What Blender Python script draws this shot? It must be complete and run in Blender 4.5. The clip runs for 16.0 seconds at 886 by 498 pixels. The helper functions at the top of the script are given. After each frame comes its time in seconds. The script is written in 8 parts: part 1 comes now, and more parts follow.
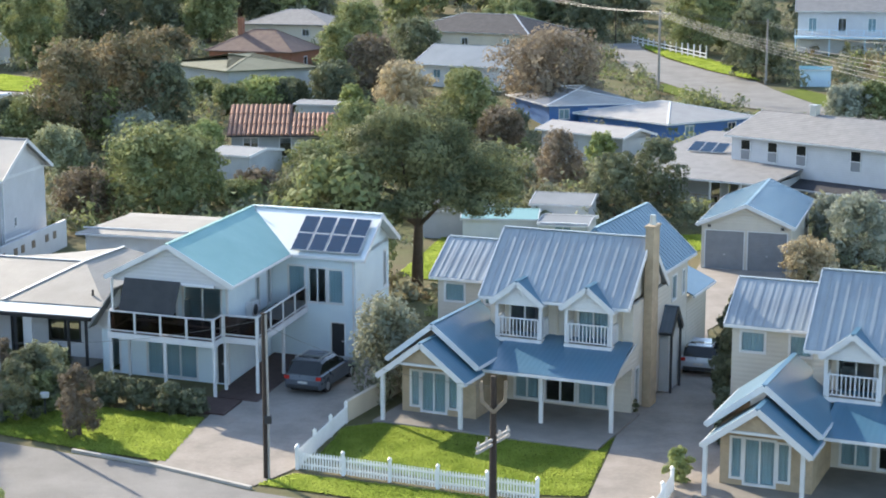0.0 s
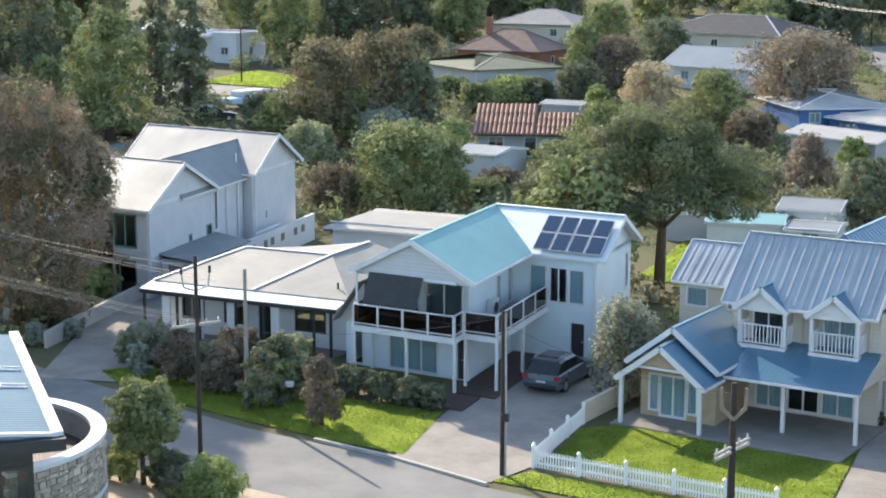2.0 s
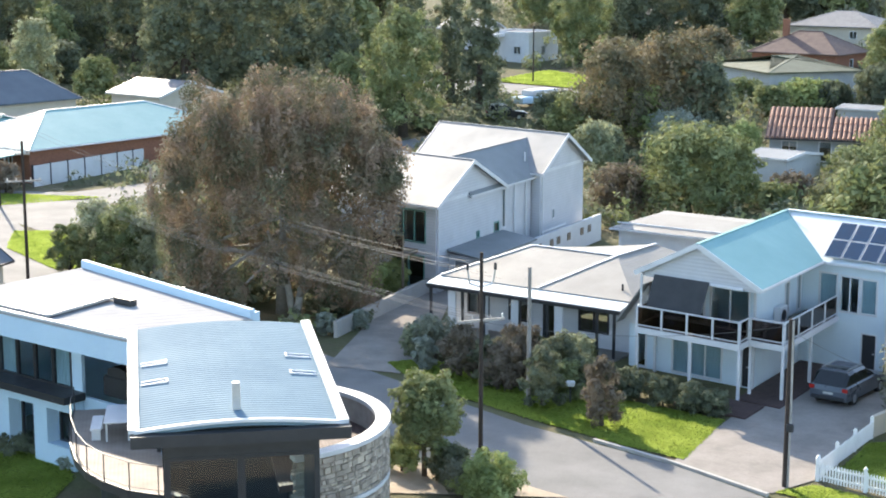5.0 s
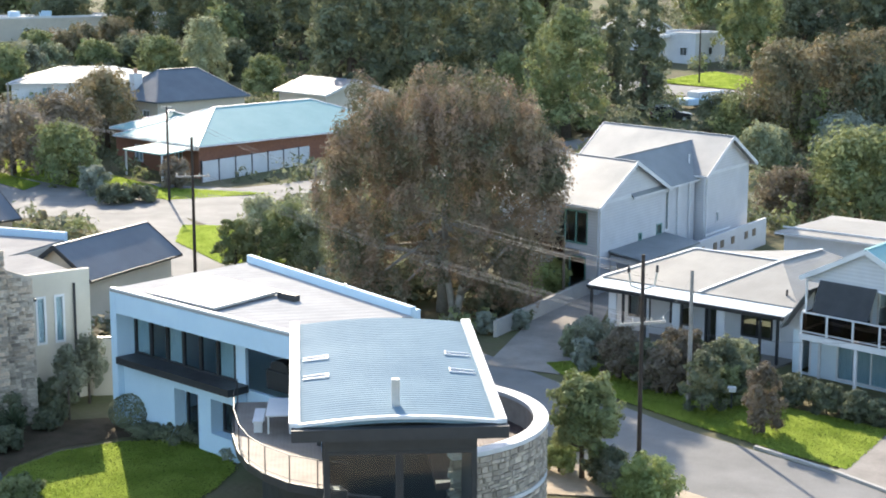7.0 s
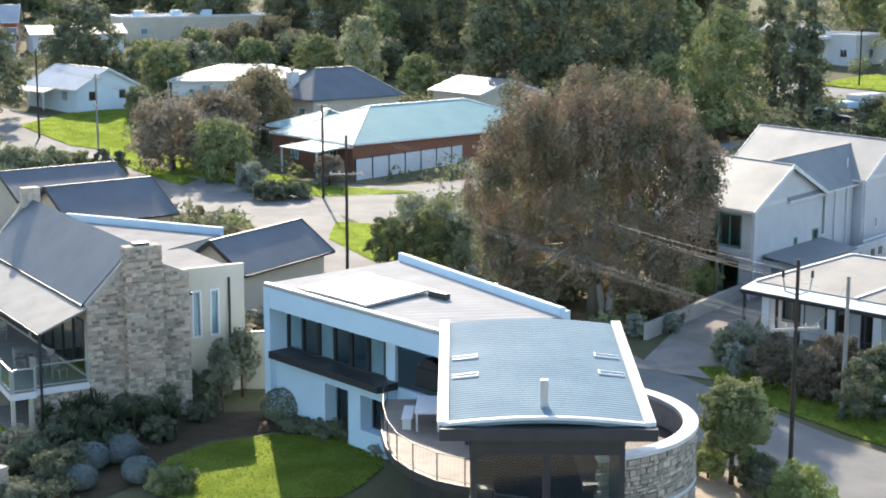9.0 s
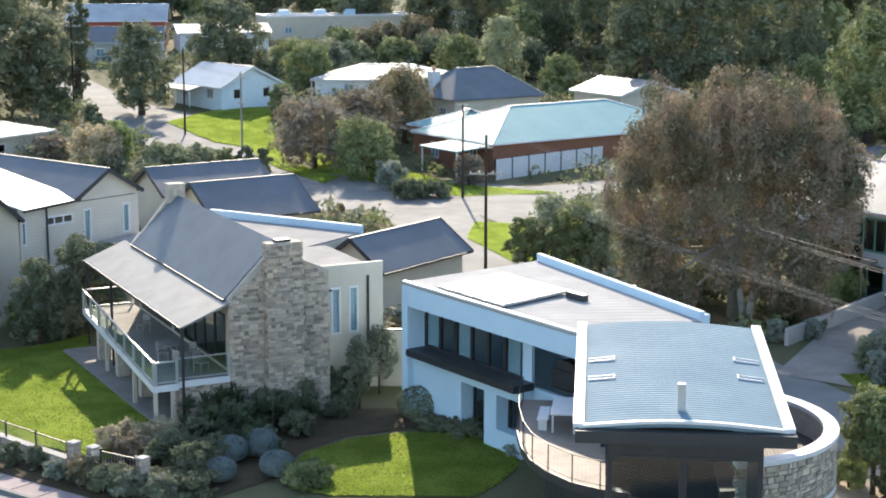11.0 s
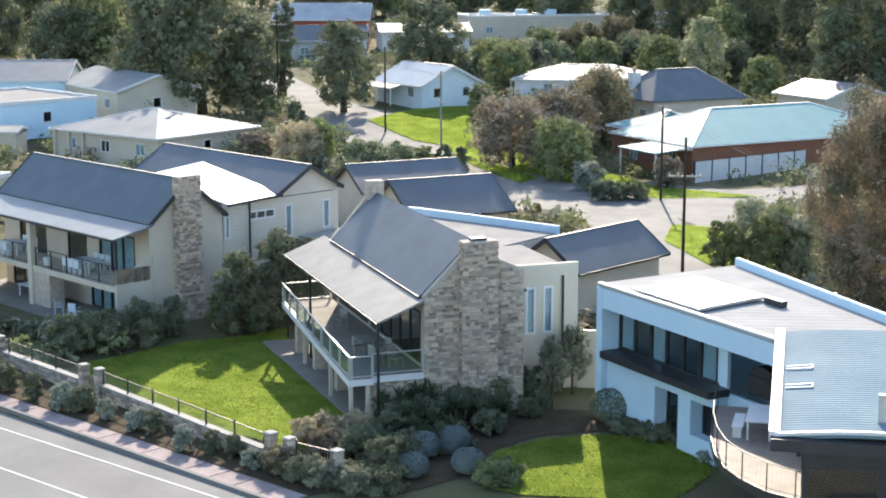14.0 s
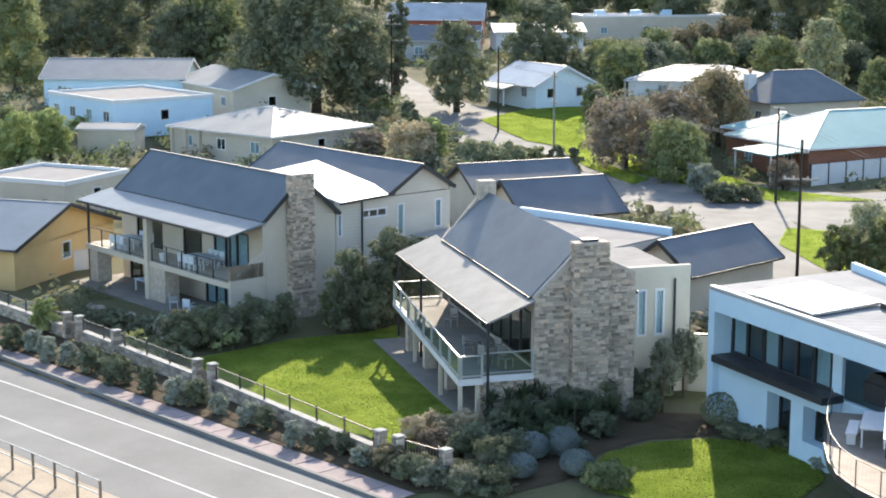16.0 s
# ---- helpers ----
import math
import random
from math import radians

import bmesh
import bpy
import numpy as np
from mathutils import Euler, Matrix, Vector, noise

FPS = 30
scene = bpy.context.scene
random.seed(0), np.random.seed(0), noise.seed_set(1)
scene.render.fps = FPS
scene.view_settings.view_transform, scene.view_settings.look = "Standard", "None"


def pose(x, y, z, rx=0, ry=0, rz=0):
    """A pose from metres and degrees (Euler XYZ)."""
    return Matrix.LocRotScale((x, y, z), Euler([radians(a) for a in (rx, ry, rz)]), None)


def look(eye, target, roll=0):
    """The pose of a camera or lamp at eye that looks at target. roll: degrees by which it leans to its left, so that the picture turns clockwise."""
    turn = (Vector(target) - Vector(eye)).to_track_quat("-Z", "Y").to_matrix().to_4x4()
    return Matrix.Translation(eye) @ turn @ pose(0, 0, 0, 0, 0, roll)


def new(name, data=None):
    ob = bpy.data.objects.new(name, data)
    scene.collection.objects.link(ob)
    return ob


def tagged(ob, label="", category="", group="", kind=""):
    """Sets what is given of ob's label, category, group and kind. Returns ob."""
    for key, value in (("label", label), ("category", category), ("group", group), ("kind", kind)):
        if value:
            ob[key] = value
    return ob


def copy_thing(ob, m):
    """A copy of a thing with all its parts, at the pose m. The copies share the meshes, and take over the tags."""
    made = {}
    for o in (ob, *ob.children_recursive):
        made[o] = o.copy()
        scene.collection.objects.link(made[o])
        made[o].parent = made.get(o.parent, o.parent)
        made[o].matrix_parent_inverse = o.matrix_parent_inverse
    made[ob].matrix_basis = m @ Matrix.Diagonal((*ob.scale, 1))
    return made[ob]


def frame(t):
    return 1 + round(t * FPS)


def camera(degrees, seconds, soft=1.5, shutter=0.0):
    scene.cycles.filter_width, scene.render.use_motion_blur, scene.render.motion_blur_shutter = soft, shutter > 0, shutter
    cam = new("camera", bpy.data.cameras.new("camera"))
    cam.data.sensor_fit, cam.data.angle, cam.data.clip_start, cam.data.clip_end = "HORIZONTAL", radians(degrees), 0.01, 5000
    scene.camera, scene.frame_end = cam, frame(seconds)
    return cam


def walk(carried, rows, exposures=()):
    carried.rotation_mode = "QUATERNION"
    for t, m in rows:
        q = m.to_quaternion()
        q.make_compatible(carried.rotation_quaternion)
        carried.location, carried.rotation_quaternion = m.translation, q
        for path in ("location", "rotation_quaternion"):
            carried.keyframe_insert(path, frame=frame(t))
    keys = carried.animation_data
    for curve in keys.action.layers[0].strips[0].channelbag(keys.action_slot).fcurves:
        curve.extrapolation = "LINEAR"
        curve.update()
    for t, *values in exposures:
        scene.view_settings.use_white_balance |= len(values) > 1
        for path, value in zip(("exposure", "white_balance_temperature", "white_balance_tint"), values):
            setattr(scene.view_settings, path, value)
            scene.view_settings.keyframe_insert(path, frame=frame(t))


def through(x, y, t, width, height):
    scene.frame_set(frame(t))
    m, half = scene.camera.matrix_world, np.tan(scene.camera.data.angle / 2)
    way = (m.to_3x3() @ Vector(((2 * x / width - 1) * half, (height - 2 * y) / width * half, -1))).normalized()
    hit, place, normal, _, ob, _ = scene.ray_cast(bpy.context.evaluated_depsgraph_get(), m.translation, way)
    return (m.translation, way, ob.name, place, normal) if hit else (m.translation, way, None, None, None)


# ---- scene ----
cam = camera(30.123, 16.0, soft=1.9)
EYE = 21.0
PITCH, ROLL = 10.573, 0.02
# seconds, degrees turned to the left
TURNS = [
    (0.0, 0.000),
    (0.5, 1.558),
    (1.0, 3.741),
    (1.5, 6.131),
    (2.0, 8.546),
    (2.5, 10.120),
    (3.0, 12.010),
    (3.5, 13.576),
    (4.0, 15.284),
    (4.5, 16.868),
    (4.7, 17.590),
    (6.8, 23.775),
    (7.0, 24.333),
    (7.5, 25.826),
    (8.0, 27.144),
    (8.5, 28.539),
    (8.7, 28.997),
    (11.0, 34.571),
    (11.5, 35.869),
    (12.0, 37.151),
    (12.5, 38.122),
    (13.0, 39.370),
    (13.5, 40.305),
    (14.0, 41.496),
    (14.5, 42.397),
    (15.0, 43.514),
    (15.5, 44.401),
    (16.0, 45.431),
]
walk(cam, [(t, pose(0, 0, EYE, 90 - PITCH, 0, a) @ pose(0, 0, 0, 0, 0, ROLL)) for t, a in TURNS],
     ((0.0, 1.62), (3.5, 1.64), (4.7, 1.82), (6.8, 1.7), (8.5, 1.58), (11.0, 1.55), (16.0, 1.56)))


# ---- light ----
SUN_TO = Vector((7.95, -10.0, -6.4)).normalized()
SUN_EL = math.asin(-SUN_TO.z)
SUN_AZ = math.atan2(-SUN_TO.x, -SUN_TO.y)
world = bpy.data.worlds.new("sky")
scene.world = world
world.use_nodes = True
wn = world.node_tree
sky = wn.nodes.new("ShaderNodeTexSky")
sky.sky_type = "NISHITA"
sky.sun_disc = False
sky.sun_elevation = SUN_EL
sky.sun_rotation = SUN_AZ
sky.air_density, sky.dust_density, sky.ozone_density = 1.0, 0.6, 1.2
wn.nodes["Background"].inputs[1].default_value = 0.15
wn.links.new(sky.outputs[0], wn.nodes["Background"].inputs[0])
sun = new("sun", bpy.data.lights.new("sun", "SUN"))
sun.data.energy = 3.2
sun.data.angle = radians(0.6)
sun.data.color = (1.0, 0.9, 0.76)
sun.matrix_world = look((0, 0, 60), Vector((0, 0, 60)) + SUN_TO)
scene.view_settings.use_white_balance = True
scene.view_settings.white_balance_temperature = 6900


# ---- materials ----
def paint(name, a, b=None, rough=0.7, metal=0.0, scale=1.5, bump=0.0, fine=40.0, wave=None, spread=0.0, spec=0.5, island=0.0):
    """A surface of two mingled colours, with grain, an optional ribbed relief along one axis and a spread of shade from piece to piece."""
    m = bpy.data.materials.new(name)
    m.use_nodes = True
    nt = m.node_tree
    N, L = nt.nodes, nt.links
    p = N["Principled BSDF"]
    b = b or tuple(c * 0.82 for c in a)
    tc = N.new("ShaderNodeTexCoord")
    n1 = N.new("ShaderNodeTexNoise")
    n1.inputs["Scale"].default_value, n1.inputs["Detail"].default_value = scale, 6
    n1.inputs["Roughness"].default_value = 0.65
    n2 = N.new("ShaderNodeTexNoise")
    n2.inputs["Scale"].default_value, n2.inputs["Detail"].default_value = fine, 3
    L.new(tc.outputs["Object"], n1.inputs["Vector"])
    L.new(tc.outputs["Object"], n2.inputs["Vector"])
    mix = N.new("ShaderNodeMix")
    mix.data_type = "RGBA"
    mix.inputs["A"].default_value, mix.inputs["B"].default_value = (*a, 1), (*b, 1)
    ramp = N.new("ShaderNodeMapRange")
    ramp.inputs["From Min"].default_value, ramp.inputs["From Max"].default_value = 0.35, 0.65
    L.new(n1.outputs["Fac"], ramp.inputs["Value"])
    L.new(ramp.outputs["Result"], mix.inputs["Factor"])
    hsv = N.new("ShaderNodeHueSaturation")
    L.new(mix.outputs["Result"], hsv.inputs["Color"])
    val = N.new("ShaderNodeMath")
    val.operation = "MULTIPLY_ADD"
    val.inputs[1].default_value, val.inputs[2].default_value = 0.3, 0.85
    L.new(n2.outputs["Fac"], val.inputs[0])
    last = val.outputs[0]
    if spread or island:
        src = N.new("ShaderNodeObjectInfo").outputs["Random"] if spread else N.new("ShaderNodeNewGeometry").outputs["Random Per Island"]
        k = spread or island
        v2 = N.new("ShaderNodeMath")
        v2.operation = "MULTIPLY_ADD"
        v2.inputs[1].default_value, v2.inputs[2].default_value = 2 * k, 1 - k
        L.new(src, v2.inputs[0])
        v3 = N.new("ShaderNodeMath")
        v3.operation = "MULTIPLY"
        L.new(last, v3.inputs[0])
        L.new(v2.outputs[0], v3.inputs[1])
        last = v3.outputs[0]
    L.new(last, hsv.inputs["Value"])
    L.new(hsv.outputs["Color"], p.inputs["Base Color"])
    p.inputs["Metallic"].default_value = metal
    p.inputs["Specular IOR Level"].default_value = spec
    rr = N.new("ShaderNodeMath")
    rr.operation = "MULTIPLY_ADD"
    rr.inputs[1].default_value, rr.inputs[2].default_value = 0.2, rough - 0.1
    L.new(n1.outputs["Fac"], rr.inputs[0])
    L.new(rr.outputs[0], p.inputs["Roughness"])
    height = None
    if wave:
        axis, pitch, depth = wave
        w = N.new("ShaderNodeTexWave")
        w.bands_direction = axis
        w.inputs["Scale"].default_value = 0.314 / pitch
        L.new(tc.outputs["Object"], w.inputs["Vector"])
        bw = N.new("ShaderNodeBump")
        bw.inputs["Distance"].default_value, bw.inputs["Strength"].default_value = depth, 0.6
        L.new(w.outputs["Fac"], bw.inputs["Height"])
        height = bw
    if bump:
        bn = N.new("ShaderNodeBump")
        bn.inputs["Distance"].default_value, bn.inputs["Strength"].default_value = bump, 0.7
        L.new(n2.outputs["Fac"], bn.inputs["Height"])
        if height:
            L.new(height.outputs[0], bn.inputs["Normal"])
        height = bn
    if height:
        L.new(height.outputs[0], p.inputs["Normal"])
    return m


def leafy(name, a, b, through=0.55, scale=0.5, stray=0.34):
    """Leaves: two mingled greens, a shade of its own for each leaf, light coming through."""
    m = bpy.data.materials.new(name)
    m.use_nodes = True
    N, L = m.node_tree.nodes, m.node_tree.links
    if through < 0.7:  # woody coastal foliage is dull rather than vivid
        a, b = (tuple(0.8 * c + 0.2 * (0.3 * v[0] + 0.6 * v[1] + 0.1 * v[2]) for c in v) for v in (a, b))
    p, out = N["Principled BSDF"], N["Material Output"]
    tc = N.new("ShaderNodeTexCoord")
    n1 = N.new("ShaderNodeTexNoise")
    n1.inputs["Scale"].default_value, n1.inputs["Detail"].default_value = scale, 3
    L.new(tc.outputs["Object"], n1.inputs["Vector"])
    geo = N.new("ShaderNodeNewGeometry")
    add = N.new("ShaderNodeMath")
    add.operation = "MULTIPLY_ADD"
    add.inputs[1].default_value = stray
    L.new(geo.outputs["Random Per Island"], add.inputs[0])
    sub = N.new("ShaderNodeMapRange")
    sub.inputs["From Min"].default_value, sub.inputs["From Max"].default_value = 0.38, 0.62
    sub.inputs["To Min"].default_value, sub.inputs["To Max"].default_value = -0.12, 0.72
    L.new(n1.outputs["Fac"], sub.inputs["Value"])
    L.new(sub.outputs["Result"], add.inputs[2])
    mix = N.new("ShaderNodeMix")
    mix.data_type = "RGBA"
    mix.inputs["A"].default_value, mix.inputs["B"].default_value = (*a, 1), (*b, 1)
    L.new(add.outputs[0], mix.inputs["Factor"])
    L.new(mix.outputs["Result"], p.inputs["Base Color"])
    p.inputs["Roughness"].default_value = 0.75
    p.inputs["Specular IOR Level"].default_value = 0.12
    tr = N.new("ShaderNodeBsdfTranslucent")
    warm = N.new("ShaderNodeMix")
    warm.data_type, warm.blend_type = "RGBA", "MULTIPLY"
    warm.inputs["Factor"].default_value = 1.0
    warm.inputs["B"].default_value = (1.08, 1.05, 0.9, 1) if through < 0.7 else (1, 1, 1, 1)
    L.new(mix.outputs["Result"], warm.inputs["A"])
    L.new(warm.outputs["Result"], tr.inputs["Color"])
    ms = N.new("ShaderNodeMixShader")
    ms.inputs[0].default_value = through if through > 0.7 else 0.62 * through
    L.new(p.outputs[0], ms.inputs[1])
    L.new(tr.outputs[0], ms.inputs[2])
    L.new(ms.outputs[0], out.inputs["Surface"])
    return m


def glassy(name, tint=(0.85, 0.93, 0.95), gloss=0.7):
    """A clear pane: see-through, with a mirror-like gloss that grows towards grazing."""
    m = bpy.data.materials.new(name)
    m.use_nodes = True
    N, L = m.node_tree.nodes, m.node_tree.links
    out = N["Material Output"]
    N.remove(N["Principled BSDF"])
    t = N.new("ShaderNodeBsdfTransparent")
    t.inputs["Color"].default_value = (*tint, 1)
    g = N.new("ShaderNodeBsdfGlossy")
    g.inputs["Roughness"].default_value = 0.03
    lw = N.new("ShaderNodeLayerWeight")
    lw.inputs["Blend"].default_value = 0.5
    pw = N.new("ShaderNodeMath")
    pw.operation = "POWER"
    pw.inputs[1].default_value = 4.0
    fr = N.new("ShaderNodeMath")
    fr.operation = "MULTIPLY_ADD"
    fr.inputs[1].default_value, fr.inputs[2].default_value = gloss, 0.04
    L.new(lw.outputs["Facing"], pw.inputs[0])
    L.new(pw.outputs[0], fr.inputs[0])
    ms = N.new("ShaderNodeMixShader")
    L.new(fr.outputs[0], ms.inputs[0])
    L.new(t.outputs[0], ms.inputs[1])
    L.new(g.outputs[0], ms.inputs[2])
    L.new(ms.outputs[0], out.inputs["Surface"])
    return m


WHITE = paint("white_paint", (0.62, 0.63, 0.65), (0.55, 0.56, 0.58), 0.5, scale=0.8)
PICKET = paint("white_picket_paint", (0.8, 0.81, 0.82), (0.72, 0.73, 0.74), 0.5, scale=0.8)
WEATHER = paint("white_weatherboard", (0.52, 0.53, 0.56), (0.46, 0.47, 0.5), 0.6, scale=0.6, wave=("Z", 0.18, 0.012))
PALEBLUE = paint("pale_blue_render", (0.6, 0.7, 0.76), (0.54, 0.64, 0.71), 0.65, scale=0.5, bump=0.004)
SKYWALL = paint("light_blue_render", (0.5, 0.66, 0.78), (0.44, 0.6, 0.73), 0.7, scale=0.4, bump=0.005)
CREAM = paint("cream_render", (0.53, 0.475, 0.395), (0.46, 0.415, 0.345), 0.8, scale=0.5, bump=0.005)
CREAMB = paint("cream_weatherboard", (0.53, 0.495, 0.44), (0.47, 0.44, 0.39), 0.75, scale=0.5, wave=("Z", 0.2, 0.012))
SAND = paint("sandstone", (0.4, 0.31, 0.215), (0.31, 0.245, 0.17), 0.9, scale=2.2, fine=9, bump=0.02)
OCHRE = paint("ochre_wall", (0.6, 0.42, 0.2), (0.54, 0.37, 0.17), 0.8, scale=0.6)
GREYWALL = paint("grey_fibro", (0.4, 0.42, 0.43), (0.34, 0.36, 0.37), 0.8, scale=0.5, bump=0.004)
BRICK = paint("red_brick", (0.28, 0.12, 0.07), (0.2, 0.09, 0.06), 0.9, scale=6, bump=0.01)
BLUEWALL = paint("deep_blue_board", (0.03, 0.12, 0.32), (0.025, 0.1, 0.27), 0.5, scale=0.6, wave=("Z", 0.18, 0.012))
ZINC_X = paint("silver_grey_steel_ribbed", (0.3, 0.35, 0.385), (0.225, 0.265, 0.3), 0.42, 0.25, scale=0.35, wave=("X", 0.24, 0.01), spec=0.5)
# silver steel too; the blue sky on its shaded slopes is in the colour
ZINC_SKY_Y = paint("steel_with_sky_blue_y", (0.055, 0.15, 0.23), (0.044, 0.125, 0.195), 0.34, 0.0, scale=0.35, wave=("Y", 0.24, 0.006), spec=0.9)
ZINC_SKY_X = paint("steel_with_sky_blue_x", (0.055, 0.15, 0.23), (0.044, 0.125, 0.195), 0.34, 0.0, scale=0.35, wave=("X", 0.24, 0.006), spec=0.9)
PALE_X = paint("pale_steel_ribbed_x", (0.225, 0.24, 0.25), (0.183, 0.198, 0.208), 0.65, 0.0, scale=0.3, wave=("X", 0.2, 0.008), spec=0.25)
PALE_Y = paint("pale_steel_ribbed_y", (0.225, 0.24, 0.25), (0.183, 0.198, 0.208), 0.65, 0.0, scale=0.3, wave=("Y", 0.2, 0.008), spec=0.25)
AQUA_X = paint("aqua_steel_ribbed_x", (0.23, 0.4, 0.405), (0.2, 0.36, 0.365), 0.65, 0.0, scale=0.3, wave=("X", 0.2, 0.004), spec=0.08)
AQUA_Y = paint("aqua_and_shaded_steel_y", (0.23, 0.4, 0.405), (0.2, 0.36, 0.365), 0.65, 0.0, scale=0.3, wave=("Y", 0.2, 0.004), spec=0.08)
# white sheet, also used where sun glare is put into a roof's colour
SHEEN_X = paint("white_and_sunlit_steel_x", (0.58, 0.63, 0.65), (0.52, 0.58, 0.6), 0.45, 0.1, scale=0.3, wave=("X", 0.2, 0.004), spec=0.5)
DUSKSTEEL = paint("blue_grey_painted_steel", (0.165, 0.2, 0.23), (0.14, 0.175, 0.205), 0.5, 0.0, scale=0.4, wave=("X", 0.22, 0.008), spec=0.3)
VERANDAH = paint("pale_grey_steel_verandah", (0.24, 0.235, 0.225), (0.2, 0.195, 0.19), 0.6, 0.0, scale=0.8, wave=("X", 0.22, 0.01), spec=0.25)
CANOPY = paint("silver_blue_steel", (0.175, 0.255, 0.305), (0.15, 0.22, 0.27), 0.75, 0.0, scale=0.5, wave=("Y", 0.21, 0.03), spec=0.03)
CREAMROOF = paint("cream_steel_ribbed", (0.28, 0.272, 0.252), (0.235, 0.228, 0.212), 0.7, 0.0, scale=0.4, wave=("X", 0.22, 0.01), spec=0.3)
SLATE_X = paint("charcoal_blue_steel_x", (0.098, 0.122, 0.15), (0.082, 0.104, 0.13), 0.6, 0.0, scale=0.5, wave=("X", 0.22, 0.012), spec=0.35)
SLATE_Y = paint("charcoal_blue_steel_y", (0.098, 0.122, 0.15), (0.082, 0.104, 0.13), 0.6, 0.0, scale=0.5, wave=("Y", 0.22, 0.012), spec=0.35)
GREYROOF = paint("mid_grey_tiles", (0.2, 0.2, 0.2), (0.16, 0.16, 0.165), 0.75, scale=1.2, wave=("Y", 0.33, 0.03))
DARKROOF = paint("dark_grey_tiles", (0.05, 0.052, 0.06), (0.038, 0.04, 0.047), 0.8, scale=1.2, wave=("Y", 0.33, 0.03), spec=0.2)
BROWNROOF = paint("brown_tiles", (0.16, 0.1, 0.08), (0.12, 0.075, 0.065), 0.8, scale=1.2, wave=("Y", 0.33, 0.03))
GREENROOF = paint("grey_green_steel", (0.125, 0.135, 0.095), (0.1, 0.11, 0.078), 0.75, scale=0.4, wave=("X", 0.25, 0.015), spec=0.2)
TERRA = paint("terracotta_tile", (0.5, 0.27, 0.18), (0.34, 0.19, 0.13), 0.85, scale=3, bump=0.01, island=0.25)
GRAVELROOF = paint("pale_flat_roof", (0.31, 0.3, 0.29), (0.26, 0.25, 0.245), 0.9, scale=0.7, bump=0.006, spec=0.05, wave=("X", 0.9, 0.02))
WHITEROOF = paint("white_membrane_roof", (0.36, 0.356, 0.352), (0.315, 0.311, 0.307), 0.85, scale=0.7, bump=0.004, spec=0.05, wave=("Y", 0.5, 0.02))
CHARCOAL = paint("charcoal_metal", (0.035, 0.037, 0.042), (0.028, 0.03, 0.034), 0.5, 0.2)
DARKWOOD = paint("dark_stained_deck", (0.07, 0.04, 0.035), (0.05, 0.03, 0.028), 0.7, scale=3, wave=("X", 0.14, 0.01))
BLINDM = paint("dark_mesh_blind", (0.05, 0.055, 0.065), (0.04, 0.045, 0.055), 0.8)
CURTAIN = paint("pale_curtain", (0.32, 0.4, 0.44), (0.27, 0.34, 0.38), 0.9, wave=("X", 0.16, 0.03))
ROLLER = paint("grey_roller_door", (0.22, 0.23, 0.25), (0.19, 0.2, 0.22), 0.55, 0.1, wave=("Z", 0.1, 0.02))
ASPHALT = paint("worn_asphalt", (0.185, 0.182, 0.176), (0.14, 0.138, 0.133), 0.9, scale=0.35, fine=14, bump=0.006)
TAR = paint("road_asphalt", (0.175, 0.175, 0.172), (0.145, 0.145, 0.142), 0.9, scale=0.3, fine=14, bump=0.006)
GRAVEL = paint("pinkish_gravel", (0.28, 0.25, 0.222), (0.2, 0.18, 0.16), 0.95, scale=0.5, fine=9, bump=0.015)
CONCRETE = paint("concrete", (0.4, 0.38, 0.35), (0.33, 0.315, 0.29), 0.9, scale=0.8, fine=12, bump=0.006)
PAVER = paint("mauve_paver", (0.3, 0.24, 0.235), (0.25, 0.2, 0.2), 0.9, scale=1.0, fine=16, bump=0.004, spread=0.1)
PATIO = paint("patio_slab", (0.215, 0.2, 0.18), (0.17, 0.158, 0.142), 0.85, scale=0.7, bump=0.004)
WHITEDECK = paint("pale_timber_deck", (0.27, 0.225, 0.195), (0.21, 0.175, 0.15), 0.75, scale=1.2, wave=("X", 0.14, 0.006))
LINE = paint("white_line_paint", (0.58, 0.58, 0.57), (0.42, 0.42, 0.41), 0.8, scale=6)
SANDY = paint("sandy_earth", (0.42, 0.34, 0.25), (0.32, 0.26, 0.19), 0.95, scale=0.4, fine=7, bump=0.03)
LAWN = paint("mown_lawn", (0.12, 0.15, 0.03), (0.09, 0.118, 0.026), 0.95, scale=0.9, fine=9, bump=0.03, spec=0.05)
EARTH = paint("scrub_ground", (0.1, 0.11, 0.05), (0.13, 0.11, 0.07), 0.95, scale=0.15, fine=3, bump=0.08, spec=0.1)
MULCH = paint("garden_mulch", (0.09, 0.065, 0.045), (0.06, 0.05, 0.03), 0.95, scale=1.2, fine=8, bump=0.04, spec=0.1)
STONE = paint("field_stone", (0.5, 0.42, 0.345), (0.32, 0.27, 0.23), 0.9, scale=3.5, fine=12, bump=0.03, spread=0.5)
STONEB = paint("buff_stone", (0.53, 0.42, 0.33), (0.38, 0.3, 0.235), 0.9, scale=3.5, fine=12, bump=0.03, spread=0.45)
STONEJ = paint("joined_stone", (0.47, 0.4, 0.33), (0.33, 0.285, 0.24), 0.9, scale=3.5, fine=12, bump=0.03, island=0.38)
MORTAR = paint("mortar", (0.45, 0.395, 0.34), (0.37, 0.325, 0.28), 0.95, scale=3, bump=0.01)
BARK = paint("rough_bark", (0.1, 0.075, 0.055), (0.06, 0.047, 0.038), 0.95, scale=3, fine=12, bump=0.03)
PALEBARK = paint("pale_bark", (0.33, 0.3, 0.26), (0.22, 0.2, 0.17), 0.9, scale=2, fine=12, bump=0.02)
